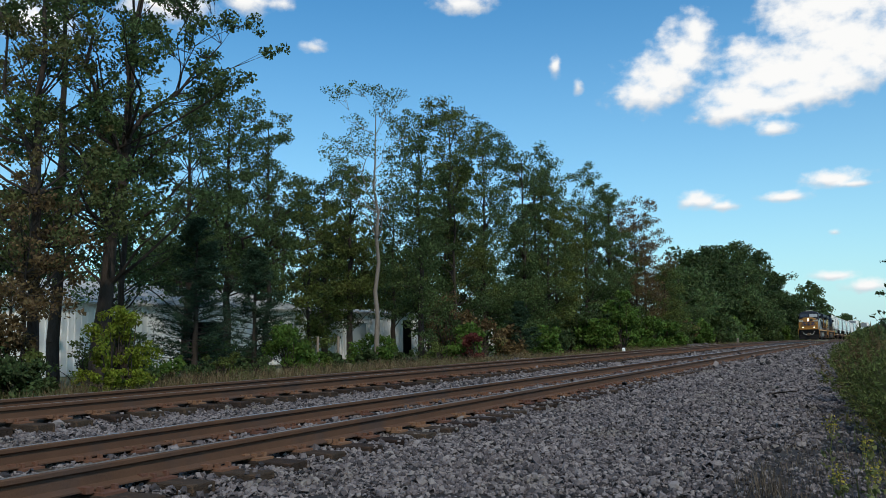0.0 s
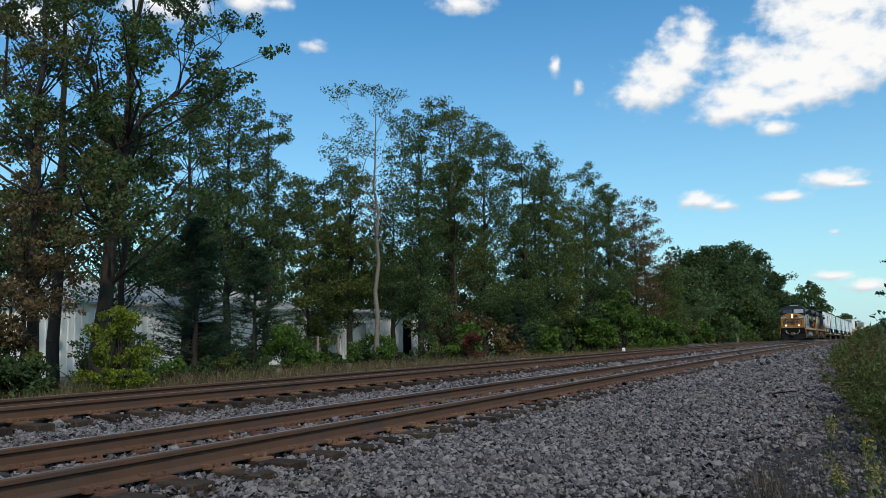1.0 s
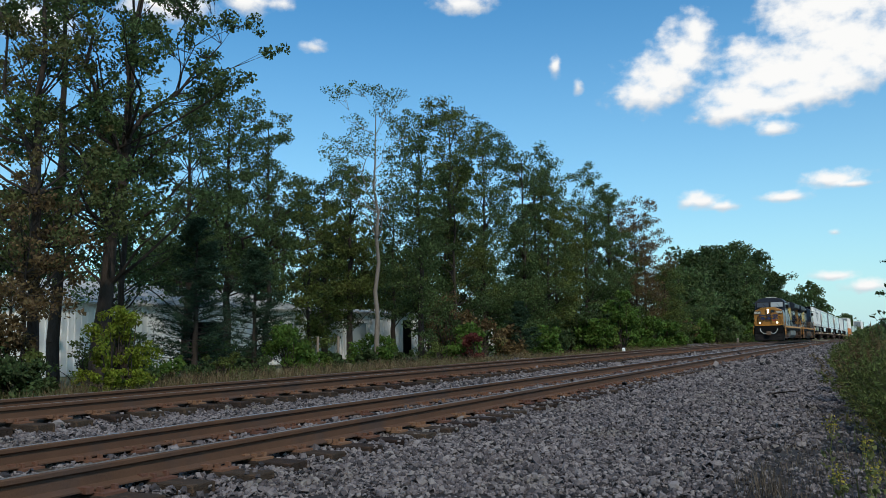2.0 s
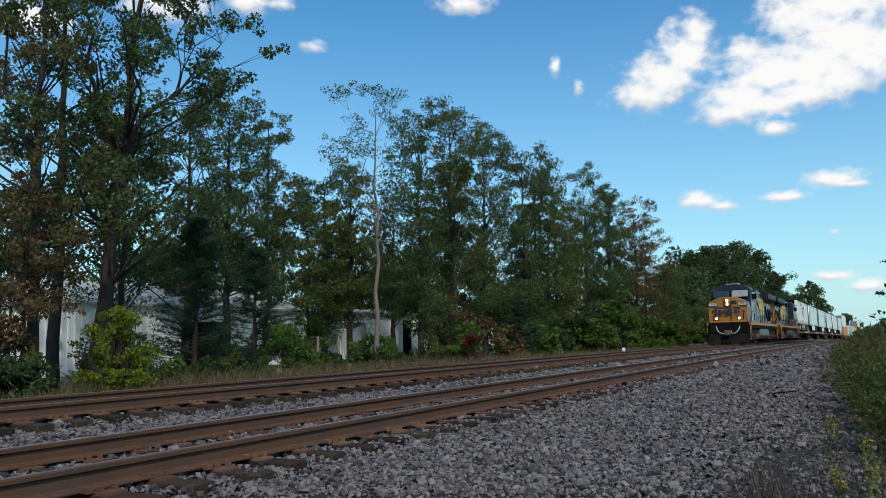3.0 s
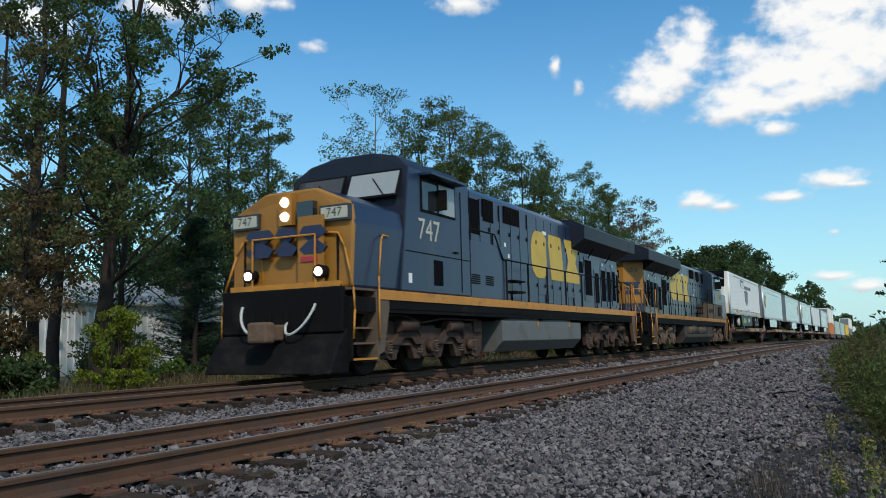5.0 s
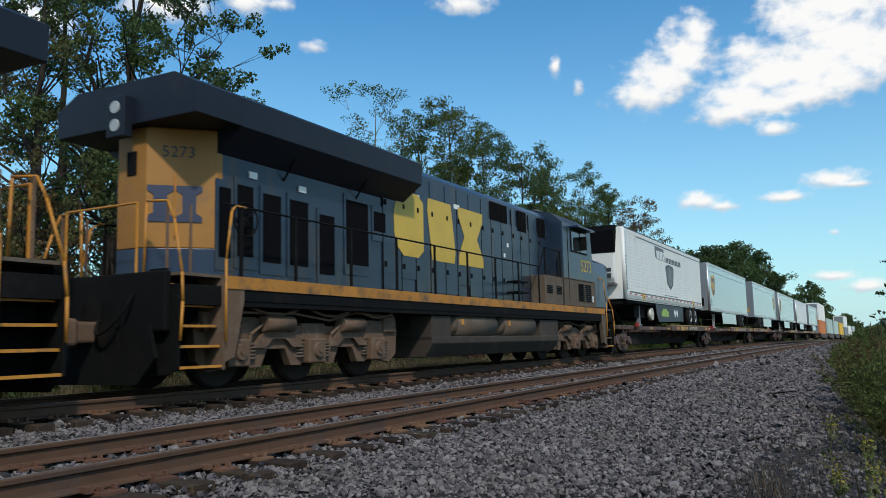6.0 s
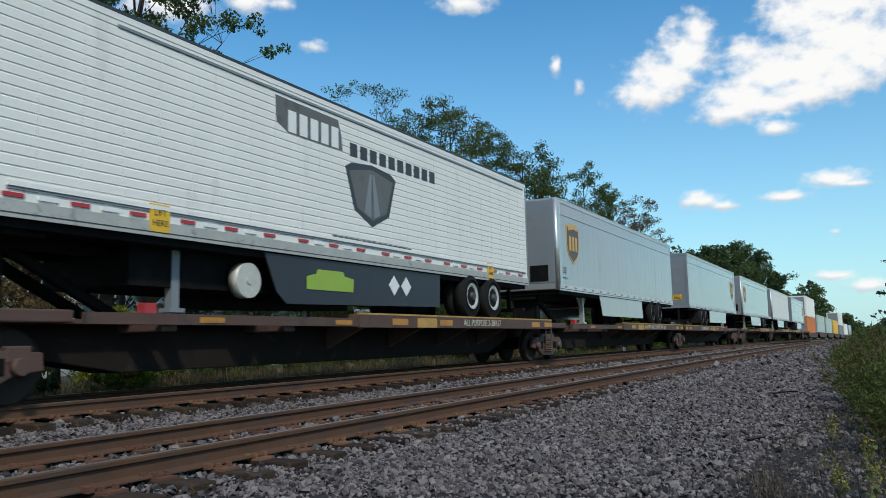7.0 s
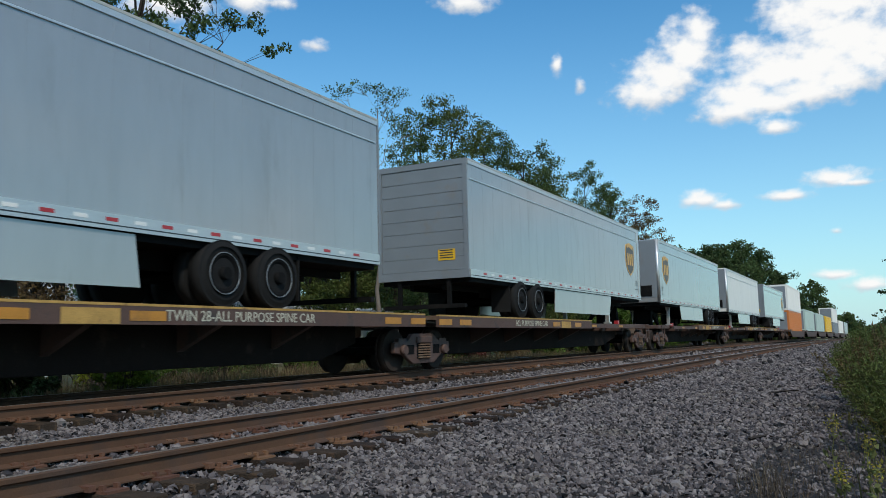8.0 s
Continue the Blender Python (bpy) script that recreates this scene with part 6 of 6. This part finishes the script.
        pipe(bm, [(f(-0.6), sd * 1.28, 0.5), (f(-0.6), sd * 1.28, 1.12)], 0.018)
        pipe(bm, [(f(-0.15), sd * 1.28, 0.5), (f(-0.15), sd * 1.28, 1.12), (f(-0.6), sd * 1.28, 1.12)], 0.018)
        for zz in (0.55, 0.85):
            pipe(bm, [(f(-0.6), sd * 1.28, zz), (f(-0.15), sd * 1.28, zz)], 0.014)
        part("grab_iron", bm, M_SPINE, t)
    car_truck(t, 0.15)
    bm = bmesh.new()
    box(bm, -1.9, -0.9, -0.14, 0.14, 0.75, 1.0, 0.03)
    part("coupler", bm, M_TRUCK, t)
    if last:
        car_truck(t, L)
        bm = bmesh.new()
        box(bm, L + 0.9, L + 1.7, -0.14, 0.14, 0.75, 1.0, 0.03)
        part("coupler", bm, M_TRUCK, t)
    TRAIN.append((t, a, 0))
    return t


def well_car(a, b):
    t = thing("well_car", "low well car under stacked containers", "railway car", "well cars")
    L = b - a
    for sd in (-1, 1):
        bm = bmesh.new()
        prism(bm, [(0.4, 1.15), (2.2, 1.15), (2.8, 0.98), (L - 2.8, 0.98), (L - 2.2, 1.15), (L - 0.4, 1.15), (L - 0.4, 0.9), (L - 2.4, 0.3), (2.4, 0.3), (0.4, 0.9)], "y", sd * 1.36, sd * 1.44, 0.01)
        part("side_beam", bm, M_SPINE, t)
    boxes("well_floor", M_BLACK, t, (2.4, L - 2.4, -1.36, 1.36, 0.3, 0.38))
    boxes("end_deck", M_SPINE, t, (0.0, 2.3, -1.36, 1.36, 0.92, 1.12), (L - 2.3, L, -1.36, 1.36, 0.92, 1.12))
    car_truck(t, 1.0), car_truck(t, L - 1.0)
    boxes("coupler", M_TRUCK, t, (-0.7, 0.0, -0.14, 0.14, 0.75, 1.0), (L, L + 0.7, -0.14, 0.14, 0.75, 1.0))
    TRAIN.append((t, a, 0))


def container(a, L, z0, mat, label):
    t = thing("container", label, "container", "containers on the train")
    bm = bmesh.new()
    box(bm, 0, L, -1.22, 1.22, z0, z0 + 2.88)
    part("body", bm, mat, t)
    for sd in (-1, 1):
        bm = bmesh.new()
        x = 0.3
        while x < L - 0.4:
            prism(bm, [(x, sd * 1.22), (x + 0.05, sd * 1.25), (x + 0.19, sd * 1.25), (x + 0.24, sd * 1.22)], "z", z0 + 0.2, z0 + 2.72)
            x += 0.42
        part("corrugation", bm, mat, t)
        boxes("rail", mat, t, (0, L, min(sd * 1.22, sd * 1.26), max(sd * 1.22, sd * 1.26), z0, z0 + 0.16), (0, L, min(sd * 1.22, sd * 1.26), max(sd * 1.22, sd * 1.26), z0 + 2.74, z0 + 2.88))
    for x in (0.0, L - 0.14):
        for sd in (-1, 1):
            boxes("corner_post", mat, t, (x - 0.01, x + 0.15, min(sd * 1.1, sd * 1.265), max(sd * 1.1, sd * 1.265), z0, z0 + 2.89))
    boxes("end_panel", M_GREY, t, (-0.02, 0.0, -1.05, 1.05, z0 + 0.2, z0 + 2.7))
    TRAIN.append((t, a, 0))


def build_train():
    locomotive(144.0, 0, "747", "yellow-nosed dark blue diesel locomotive with lit headlights", False, True)
    locomotive(188.65, 180, "5273", "grimy dark blue diesel locomotive running cab backwards", True, False)
    spine_platform(190.7, 208.8, True, "ALL PURPOSE 2-28/157")
    box_trailer(190.8, False, "reefer", "white refrigerated trailer with dark plain emblems on a spine car")
    spine_platform(208.8, 227.6, True, "TWIN 28-ALL PURPOSE SPINE CAR")
    box_trailer(209.5, False, "silver", "pale grey trailer with brown shield emblem on a spine car")
    spine_platform(227.6, 246.4, False, "ALL PURPOSE SPINE CAR", True)
    box_trailer(229.7, True, "silver", "pale grey trailer riding with its doors forward")
    spine_platform(250.0, 268.0, True, "ALL PURPOSE SPINE CAR")
    box_trailer(249.3, False, "silver", "pale grey trailer with brown shield emblem on a spine car")
    spine_platform(268.0, 286.4, True, "ALL PURPOSE SPINE CAR")
    box_trailer(268.6, False, "white", "plain white box trailer on a spine car")
    spine_platform(286.4, 305.0, False, "ALL PURPOSE SPINE CAR", True)
    box_trailer(288.6, True, "silver", "pale grey trailer riding with its doors forward")
    s = 308.5
    for low, high in ((M_ORANGE, M_WHITE), (M_TEAL, None), (M_TEAL, None), (M_SIGN, None), (M_GREY, M_WHITE), (M_WHITE, None), (M_SILVER, None)):
        well_car(s, s + 19.5)
        container(s + 1.6, 16.1, 0.42 if high else 1.13, low, "corrugated container standing on a well car")
        if high:
            container(s + 1.6, 16.1, 3.32, high, "white container stacked on another container")
        s += 21.5


build_train()
# ---- understorey, buildings, foreground plants ----
M_CLAD = material("white_metal_cladding", (0.80, 0.81, 0.80), 0.45, 0.1, var=0.08, scale=0.8, bump=0.05, stain=(0.45, 0.43, 0.38), amount=0.3, stain_scale=1.5, stretch=(1, 1, 0.3))
M_ROOFING = material("galvanised_roof", (0.48, 0.48, 0.46), 0.5, 0.2, var=0.15, scale=1, bump=0.05, stain=(0.3, 0.24, 0.19), amount=0.35)
M_DOORGREY = material("grey_door_paint", (0.30, 0.36, 0.38), 0.5, var=0.1)
M_POST = material("weathered_post", (0.16, 0.13, 0.10), 0.9, var=0.3, scale=6, bump=0.4, stretch=(3, 3, 0.5))


def metal_building(x0, x1, y0, y1, zb, eave, ridge, label, doors=()):
    """Corrugated sheds: ribbed walls, a low gable roof with overhang, doors set into the front."""
    t = thing("metal_building", label, "building")
    holes = sorted(doors)
    bm = bmesh.new()
    cuts = [x0] + [v for d in holes for v in d[:2]] + [x1]
    for a, b in zip(cuts[::2], cuts[1::2]):
        box(bm, a, b, y0, y0 + 0.12, zb, eave)
    for a, b, h, _ in holes:
        box(bm, a, b, y0, y0 + 0.12, zb + h, eave)
    box(bm, x0, x0 + 0.12, y0 + 0.12, y1, zb, eave), box(bm, x1 - 0.12, x1, y0 + 0.12, y1, zb, eave), box(bm, x0, x1, y1, y1 + 0.12, zb, eave)
    part("wall", bm, M_CLAD, t)
    bm = bmesh.new()
    x = x0 + 0.1
    while x < x1 - 0.1:
        if not any(a - 0.08 < x < b + 0.04 for a, b, h, _ in holes):
            prism(bm, [(x, y0), (x + 0.03, y0 - 0.035), (x + 0.09, y0 - 0.035), (x + 0.12, y0)], "z", zb + 0.05, eave - 0.02)
        x += 0.30
    tagged(part("wall_ribs", bm, M_CLAD, t), kind="stuff")
    bm = bmesh.new()
    ym = 0.5 * (y0 + y1)
    prism(bm, [(y0 - 0.25, eave - 0.02), (ym, ridge), (y1 + 0.25, eave - 0.02), (y1 + 0.25, eave + 0.06), (ym, ridge + 0.08), (y0 - 0.25, eave + 0.06)], "x", x0 - 0.2, x1 + 0.2)
    part("roof", bm, M_ROOFING, t)
    bm = bmesh.new()
    x = x0
    while x < x1:
        prism(bm, [(y0 - 0.25, eave + 0.06), (y0 - 0.25, eave + 0.10), (ym, ridge + 0.12), (ym, ridge + 0.08)], "x", x, x + 0.05)
        x += 0.42
    tagged(part("roof_ribs", bm, M_ROOFING, t), kind="stuff")
    for a, b, h, dark in holes:
        boxes("door", M_GRILLE if dark else M_DOORGREY, t, (a + 0.04, b - 0.04, y0 + 0.06, y0 + 0.1, zb + 0.02, zb + h - 0.03))
        boxes("door_frame", M_CLAD, t, (a - 0.06, a + 0.04, y0 - 0.02, y0 + 0.05, zb, zb + h), (b - 0.04, b + 0.06, y0 - 0.02, y0 + 0.05, zb, zb + h), (a - 0.06, b + 0.06, y0 - 0.02, y0 + 0.05, zb + h, zb + h + 0.1))
    return t


metal_building(38.7, 52.5, 29.5, 38, -0.6, 2.35, 2.75, "low white corrugated metal shed behind the trees", [(42.8, 45.2, 2.3, False), (49.8, 51.2, 2.6, True)])
metal_building(20.5, 36.0, 27.5, 37, -0.6, 2.25, 3.45, "long white metal building with a pale ribbed roof", [(27.2, 29.6, 2.2, True)])
metal_building(8.0, 19.4, 26.5, 36, -0.6, 2.15, 2.7, "long white metal building with a pale ribbed roof")
metal_building(55.0, 70.0, 31.0, 40, -0.6, 2.4, 2.9, "low white corrugated metal shed behind the trees")


def plants():
    rng = random.Random(4)
    shrub(12.6, 14.8, 2.1, 0.85, "bushy yellow-green shrub at the trackside", M_LEAF_YELLOW, 101, 5600, 0.052, 60, loose=0.18)
    shrub(11.9, 14.0, 0.7, 0.75, "low yellow-green bush in dry grass", M_LEAF_YELLOW, 102, 2200, 0.055, 20, loose=0.2)
    shrub(9.0, 14.6, 1.4, 1.2, "leafy green bush at the trackside", M_LEAF, 103, 3500, 0.07, 20)
    shrub(10.2, 14.9, 0.9, 0.9, "leafy dark bush at the trackside", M_LEAF_DARK, 104, 4000, 0.07, 22)
    shrub(10.4, 16.4, 2.4, 1.0, "tall browning bush beneath the trees", M_LEAF_BROWN, 105, 5000, 0.075, 24)
    pine(19.1, 19.0, 5.3, 1.9, "dark green young pine beside the tracks", 5)
    pine(22.5, 19.5, 4.5, 1.7, "dark green young pine beside the tracks", 6)
    pine(42.7, 17.5, 3.2, 1.3, "dark green young pine beside the tracks", 8)
    shrub(21.2, 17.0, 1.7, 0.9, "bright green sapling bush", M_LEAF_BRIGHT, 107, 3200, 0.08, 18)
    shrub(22.6, 17.2, 0.9, 0.8, "bright green weedy bush", M_LEAF_BRIGHT, 108, 2600, 0.07, 16)
    shrub(28.6, 18.6, 1.5, 1.2, "green vine-covered bush by the shed", M_LEAF_BRIGHT, 109, 3000, 0.08, 18)
    shrub(35.3, 16.8, 1.5, 0.7, "small red sumac bush", M_LEAF_RED, 110, 1700, 0.075, 12)
    shrub(36.4, 17.6, 1.4, 0.8, "small red sumac bush", M_LEAF_RED, 120, 1500, 0.08, 12)
    for k in range(34):
        x = 25 + k * 2.2 + rng.uniform(-0.8, 0.8)
        y = 18.4 + rng.uniform(-1.2, 2.2) - 0.012 * (x - 25)
        h = rng.uniform(1.3, 3.4) if x > 36 else rng.uniform(0.5, 1.0)
        mat = rng.choice([M_LEAF, M_LEAF_DARK, M_LEAF_DARK, M_LEAF, M_LEAF_BROWN, M_LEAF_BRIGHT])
        shrub(x, y, h, h * 0.62, "tangled green undergrowth bush along the tree line", mat, 200 + k, 1300, 0.11 + 0.0012 * x, 18)
    for k in range(16):
        x = 84 + k * 9 + rng.uniform(-2, 2)
        shrub(x, 17.2 + rng.uniform(-1, 1.5), rng.uniform(2.5, 4.5), rng.uniform(2.4, 3.6), "tangled undergrowth bush along the curve", rng.choice([M_LEAF, M_LEAF_BRIGHT, M_LEAF_DARK]), 260 + k, 1200, 0.31, 18)
    for k, (x, y, h, s) in enumerate([(59.5, 16.5, 4.9, 1.5), (62.5, 16.8, 3.6, 1.4), (67.1, 16.0, 2.8, 1.7), (72.0, 15.8, 2.4, 1.6), (55.5, 17.2, 2.6, 1.5), (86.0, 15.4, 2.0, 1.8)]):
        shrub(x, y, h, s, "bright green leafy bush at the tree line", M_LEAF_BRIGHT, 640 + k, 3000, 0.17, 26)
    # low growth at the feet of the trees
    for k, (x, y, h, s) in enumerate([(9.6, 15.4, 0.9, 0.8), (10.8, 15.6, 1.1, 0.7), (13.8, 15.6, 0.8, 0.7), (15.2, 16.2, 0.9, 0.8), (16.6, 16.4, 0.7, 0.8), (18.2, 17.0, 0.9, 0.9), (20.2, 17.4, 0.8, 0.8), (23.4, 18.0, 0.9, 0.9), (25.4, 18.2, 0.7, 0.8), (14.8, 18.6, 1.5, 0.8), (17.2, 19.6, 1.7, 0.8), (21.4, 20.4, 1.5, 0.9), (30.2, 17.6, 0.8, 0.8), (32.6, 17.4, 1.1, 0.9), (33.8, 18.6, 2.0, 0.9)]):
        shrub(x, y, h, s, "low leafy growth at the feet of the trees", (M_LEAF_DARK, M_LEAF_OLIVE, M_LEAF, M_LEAF_BRIGHT)[k % 4], 680 + k, 900, 0.07, 22, loose=0.22)
    # thin saplings before the pale walls
    for k, (x, y, h, s) in enumerate([(8.5, 19.5, 3.4, 1.5), (18.0, 21.5, 1.6, 0.9), (38.0, 20.0, 4.2, 1.4), (41.5, 19.5, 3.6, 1.5), (10.0, 16.6, 2.0, 1.0)]):
        shrub(x, y, h, s, "thin leafy sapling before the pale walls", (M_LEAF, M_LEAF_DARK, M_LEAF_BROWN)[k % 3], 600 + k, 1900, 0.075, 22)
    # back rows that close the view under the crowns
    for k in range(16):
        x = 30 + k * 4.6 + rng.uniform(-1, 1)
        if x < 53:
            continue
        y = 25 + rng.uniform(-1.5, 3.0) if x > 52 else 24.5 + rng.uniform(0, 2)
        shrub(x, y, rng.uniform(3.5, 6.5) if x > 54 else rng.uniform(1.5, 3.0), rng.uniform(2.0, 2.8), "dense thicket beneath the poplars", M_LEAF_DARK, 300 + k, 2000, 0.20, 22)
    for k in range(3):
        x = 19 + k * 3.6 + rng.uniform(-0.6, 0.6)
        shrub(x, 21.5 + rng.uniform(-1, 1.5), rng.uniform(0.8, 1.5), rng.uniform(0.9, 1.3), "dark thicket in front of the white building", M_LEAF_DARK, 340 + k, 2300, 0.10, 18)
    # woods far behind the buildings
    for k in range(20):
        x = 14 + k * 5.6 + rng.uniform(-2, 2)
        tree(x, 46 + rng.uniform(-3, 9), rng.uniform(9, 12.5), 4.0, "broad tree behind the white buildings", rng.choice([M_LEAF_DARK, M_LEAF_DARK, M_LEAF]), 400 + k, 0.22, 0.10, 3600, 0.30, 44, 1.5)
    # slim trees between the tall ones
    for k, (x, y, h, s) in enumerate([(17.0, 20.0, 12.0, 1.8), (20.0, 24.0, 10.0, 2.4), (31.5, 24.0, 8.0, 1.8), (39.5, 20.0, 11.0, 1.8), (44.0, 23.0, 12.5, 2.0), (53.0, 19.5, 11.5, 2.2), (58.0, 23.0, 11.5, 2.2), (66.0, 21.5, 11.0, 2.4), (76.5, 20.0, 9.0, 2.2)]):
        tree(x, y, h, s, "slender green tree in the trackside row", (M_LEAF_DARK, M_LEAF, M_LEAF_OLIVE)[k % 3], 450 + k, 0.12, 0.08 if x > 30 else 0.25, 10000 if x > 20 else 4500, 0.075 + 0.0006 * x, 40, 0.8, bare=0.1)


plants()


def foreground():
    # the willow-like thicket at the edge of the gravel
    rng = random.Random(9)
    for k, (x, y, h, s) in enumerate([(9.0, -0.68, 1.1, 0.75), (11.0, -0.48, 1.2, 0.75), (13.0, -0.35, 1.3, 0.75), (15.0, -0.22, 1.25, 0.7), (17.5, -0.12, 1.2, 0.65), (20.5, 0.05, 1.2, 0.65), (24.0, 0.12, 1.25, 0.7), (28.0, 0.15, 1.3, 0.7), (11.5, -1.8, 1.8, 0.9), (14.5, -1.5, 1.75, 0.9), (18.5, -1.2, 1.7, 0.9)]):
        feather_bush(x, y, h * 1.08, s * 1.15, "dense feathery olive-green bush at the edge of the gravel", 500 + k, M_LEAF_BROWN if k == 3 else M_FEATHER)
    for k, (x, y, h, s) in enumerate([(34.0, 0.0, 1.4, 0.9), (42.0, -0.3, 1.5, 1.1), (52.0, -0.8, 1.6, 1.3), (66.0, -1.5, 1.8, 1.7), (85.0, -2.5, 2.0, 2.2), (110.0, -3.4, 3.2, 3.4), (140.0, -5.2, 3.5, 4.0)]):
        shrub(x, y, h, s, "green bush beside the gravel further along", M_LEAF, 520 + k, 2600, 0.10 + 0.0012 * x, 20)
    tree(21.0, -0.75, 3.3, 0.55, "slender sapling with small dark leaves", M_LEAF_DARK, 531, 0.03, 0.3, 900, 0.06, 16, 0.3)
    # yellow-flowered weeds
    for k, (x, y, h) in enumerate([(6.9, 0.30, 0.50), (6.6, 0.06, 0.42), (6.3, 0.22, 0.24), (6.05, 0.03, 0.30)]):
        r = np.random.default_rng(540 + k)
        t = thing("goldenrod", "yellow-flowered weed growing in the gravel", "plant")
        t.matrix_basis = pose(x, y, float(ground_at(x, y)) - 0.02)
        bm = bmesh.new()
        pts = limb(bm, (0, 0, 0), (r.normal() * 0.05, r.normal() * 0.05, h), 0.006, 0.003, r, 5, 0.06)
        part("stem", bm, M_WEED, t)
        c = np.array([p[:] for p in pts[1:]])
        v, f = leaf_cloud(c, np.full(len(c), 0.07), np.full(len(c), 6), 0.035, r)
        array_mesh("foliage", v, f, M_WEED, t)
        c = np.array([pts[-1][:]])
        v, f = leaf_cloud(c, np.array([0.07]), np.array([80]), 0.013, r, 1.2)
        tagged(array_mesh("flower_head", v, f, M_FLOWER, t), kind="stuff")
    # driftwood sticks
    for k, (x, y, ln, a) in enumerate([(16.0, 1.45, 0.75, -38), (9.5, 0.95, 0.95, -30), (13.2, 1.35, 0.3, 10), (20.5, 2.3, 0.35, -20)]):
        bm = bmesh.new()
        r = np.random.default_rng(560 + k)
        limb(bm, (-ln / 2, 0, 0.03), (ln / 2, 0, 0.05), 0.024, 0.012, r, 5, 0.10)
        ob = link_mesh("stick", bm, M_BARK)
        tagged(ob, "dark weathered stick lying on the gravel", "stick")
        ob.matrix_basis = pose(x, y, float(ground_at(x, y)) + 0.015, 0, 0, a)
    r = np.random.default_rng(8)
    # dry grass tuft in the gravel
    n = 150
    xs, ys = 6.4 + r.normal(size=n) * 0.13, 0.72 + r.normal(size=n) * 0.10
    blades("dry_grass_tuft", "tuft of dead grey-brown grass in the gravel", xs, ys, ground_at(xs, ys) - 0.01, r.uniform(0.1, 0.36, n), M_STRAW, 3, width=0.0022, droop=0.9)
    # tall dry grass beyond the far track
    n = 46000
    xs = np.concatenate([r.uniform(3, 30, n // 2), 30 + 90 * r.uniform(0, 1, n - n // 2) ** 1.3])
    ys = r.uniform(12.5, 16.5, n) + bend(xs)[0]
    patch = np.array([noise.noise((a * 0.35, b * 0.5, 3.0)) for a, b in zip(xs, ys)])
    hs = r.uniform(0.14, 0.46, n) * (1 + 0.7 * patch) * np.where(ys - bend(xs)[0] < 13.2, 0.55, 1.0)
    dry = patch + 0.3 * r.normal(size=n) > -0.25
    w = 0.006 + 0.00012 * xs
    for sel, mat, nm, lb in ((dry, M_GRASS, "dry_grass", "tall dry brown grass along the far track"), (~dry, M_WEED, "green_grass", "green weeds and grass along the far track")):
        blades(nm, lb, xs[sel], ys[sel], ground_at(xs[sel], ys[sel]) - 0.02, hs[sel], mat, 4, width=0.0055, droop=0.8)
    # weeds by the thicket
    n = 5200
    xs = 6 + 40 * r.uniform(0, 1, n) ** 1.6
    ys = -0.75 + 0.028 * np.minimum(xs - 6, 30) + r.normal(size=n) * 0.32
    blades("weeds", "low green weeds at the foot of the bushes", xs, ys, ground_at(xs, ys) - 0.01, r.uniform(0.08, 0.4, n), M_WEED, 6, width=0.005, droop=0.5)
    n = 3600
    xs, ys = r.uniform(5.6, 14, n), r.uniform(-0.7, 0.85, n)
    blades("dead_weeds", "thin dead weeds scattered on dark soil and gravel", xs, ys, ground_at(xs, ys) - 0.01, r.uniform(0.03, 0.12, n), M_STRAW, 9, width=0.003, droop=1.2)
    # utility pole far behind the trees
    t = thing("utility_pole", "weathered wooden utility pole behind the trees", "pole")
    t.matrix_basis = pose(95.3, 30.0, -0.7)
    bm = bmesh.new()
    rod(bm, (0, 0, 0), (0, 0, 9.0), 0.17, 0.12, seg=12)
    part("post", bm, M_POST, t)
    bm = bmesh.new()
    box(bm, -1.1, 1.1, -0.06, 0.06, 8.2, 8.35)
    part("crossarm", bm, M_POST, t)
    # fence posts before the shed
    for x in (26.0, 27.4, 24.2):
        bm = bmesh.new()
        rod(bm, (0, 0, 0), (0, 0, 1.55), 0.055, 0.05, seg=10)
        rod(bm, (0, 0, 1.55), (0, 0, 1.58), 0.05, 0.02, seg=10)
        ob = link_mesh("fence_post", bm, M_POST)
        tagged(ob, "weathered wooden fence post in the weeds", "post", "fence posts")
        ob.matrix_basis = pose(x, 19.3, -0.75)
    # heaps of stone beyond the far track
    for k, (x, y, n, rad) in enumerate([(33.0, 13.6, 420, 1.3), (84.0, 14.4, 160, 2.4), (76, 14.0, 120, 1.5)]):
        xs, ys = x + r.normal(size=n) * rad, y + r.normal(size=n) * 0.35
        sz = (0.05 if k == 0 else 0.16) * r.lognormal(0, 0.3, n)
        o = scatter_stones("rubble", xs, ys, ground_at(xs, ys) + np.maximum(0, 0.22 - 0.12 * np.abs(xs - x) / rad) * r.uniform(0, 1, n), sz, 70 + k, "heap of pale broken stone beside the track")

    # small trackside posts
    for x, y, h, w, mat, lb in ((92.0, 13.0, 0.75, 0.22, M_POST, "short weathered post beside the far track"), (48.0, 13.2, 0.42, 0.16, M_CLAD, "small white marker post beside the far track")):
        bm = bmesh.new()
        box(bm, -w / 2, w / 2, -w / 2, w / 2, 0, h, 0.02)
        prism(bm, [(-w / 2, h), (w / 2, h), (0, h + w * 0.4)], "y", -w / 2, w / 2)
        ob = link_mesh("marker_post", bm, mat)
        tagged(ob, lb, "post")
        ob.matrix_basis = pose(x, y + float(bend(x)[0]), float(ground_at(x, y + bend(x)[0])) - 0.05)


foreground()


def motions():
    """The whole train rolls along the far track at a steady speed."""
    for t, s, turn in TRAIN:
        walk(t, [(k * 0.5, on_track(s - SPEED * k * 0.5, MID_FAR) @ pose(0, 0, 0, 0, 0, turn)) for k in range(17)])


motions()
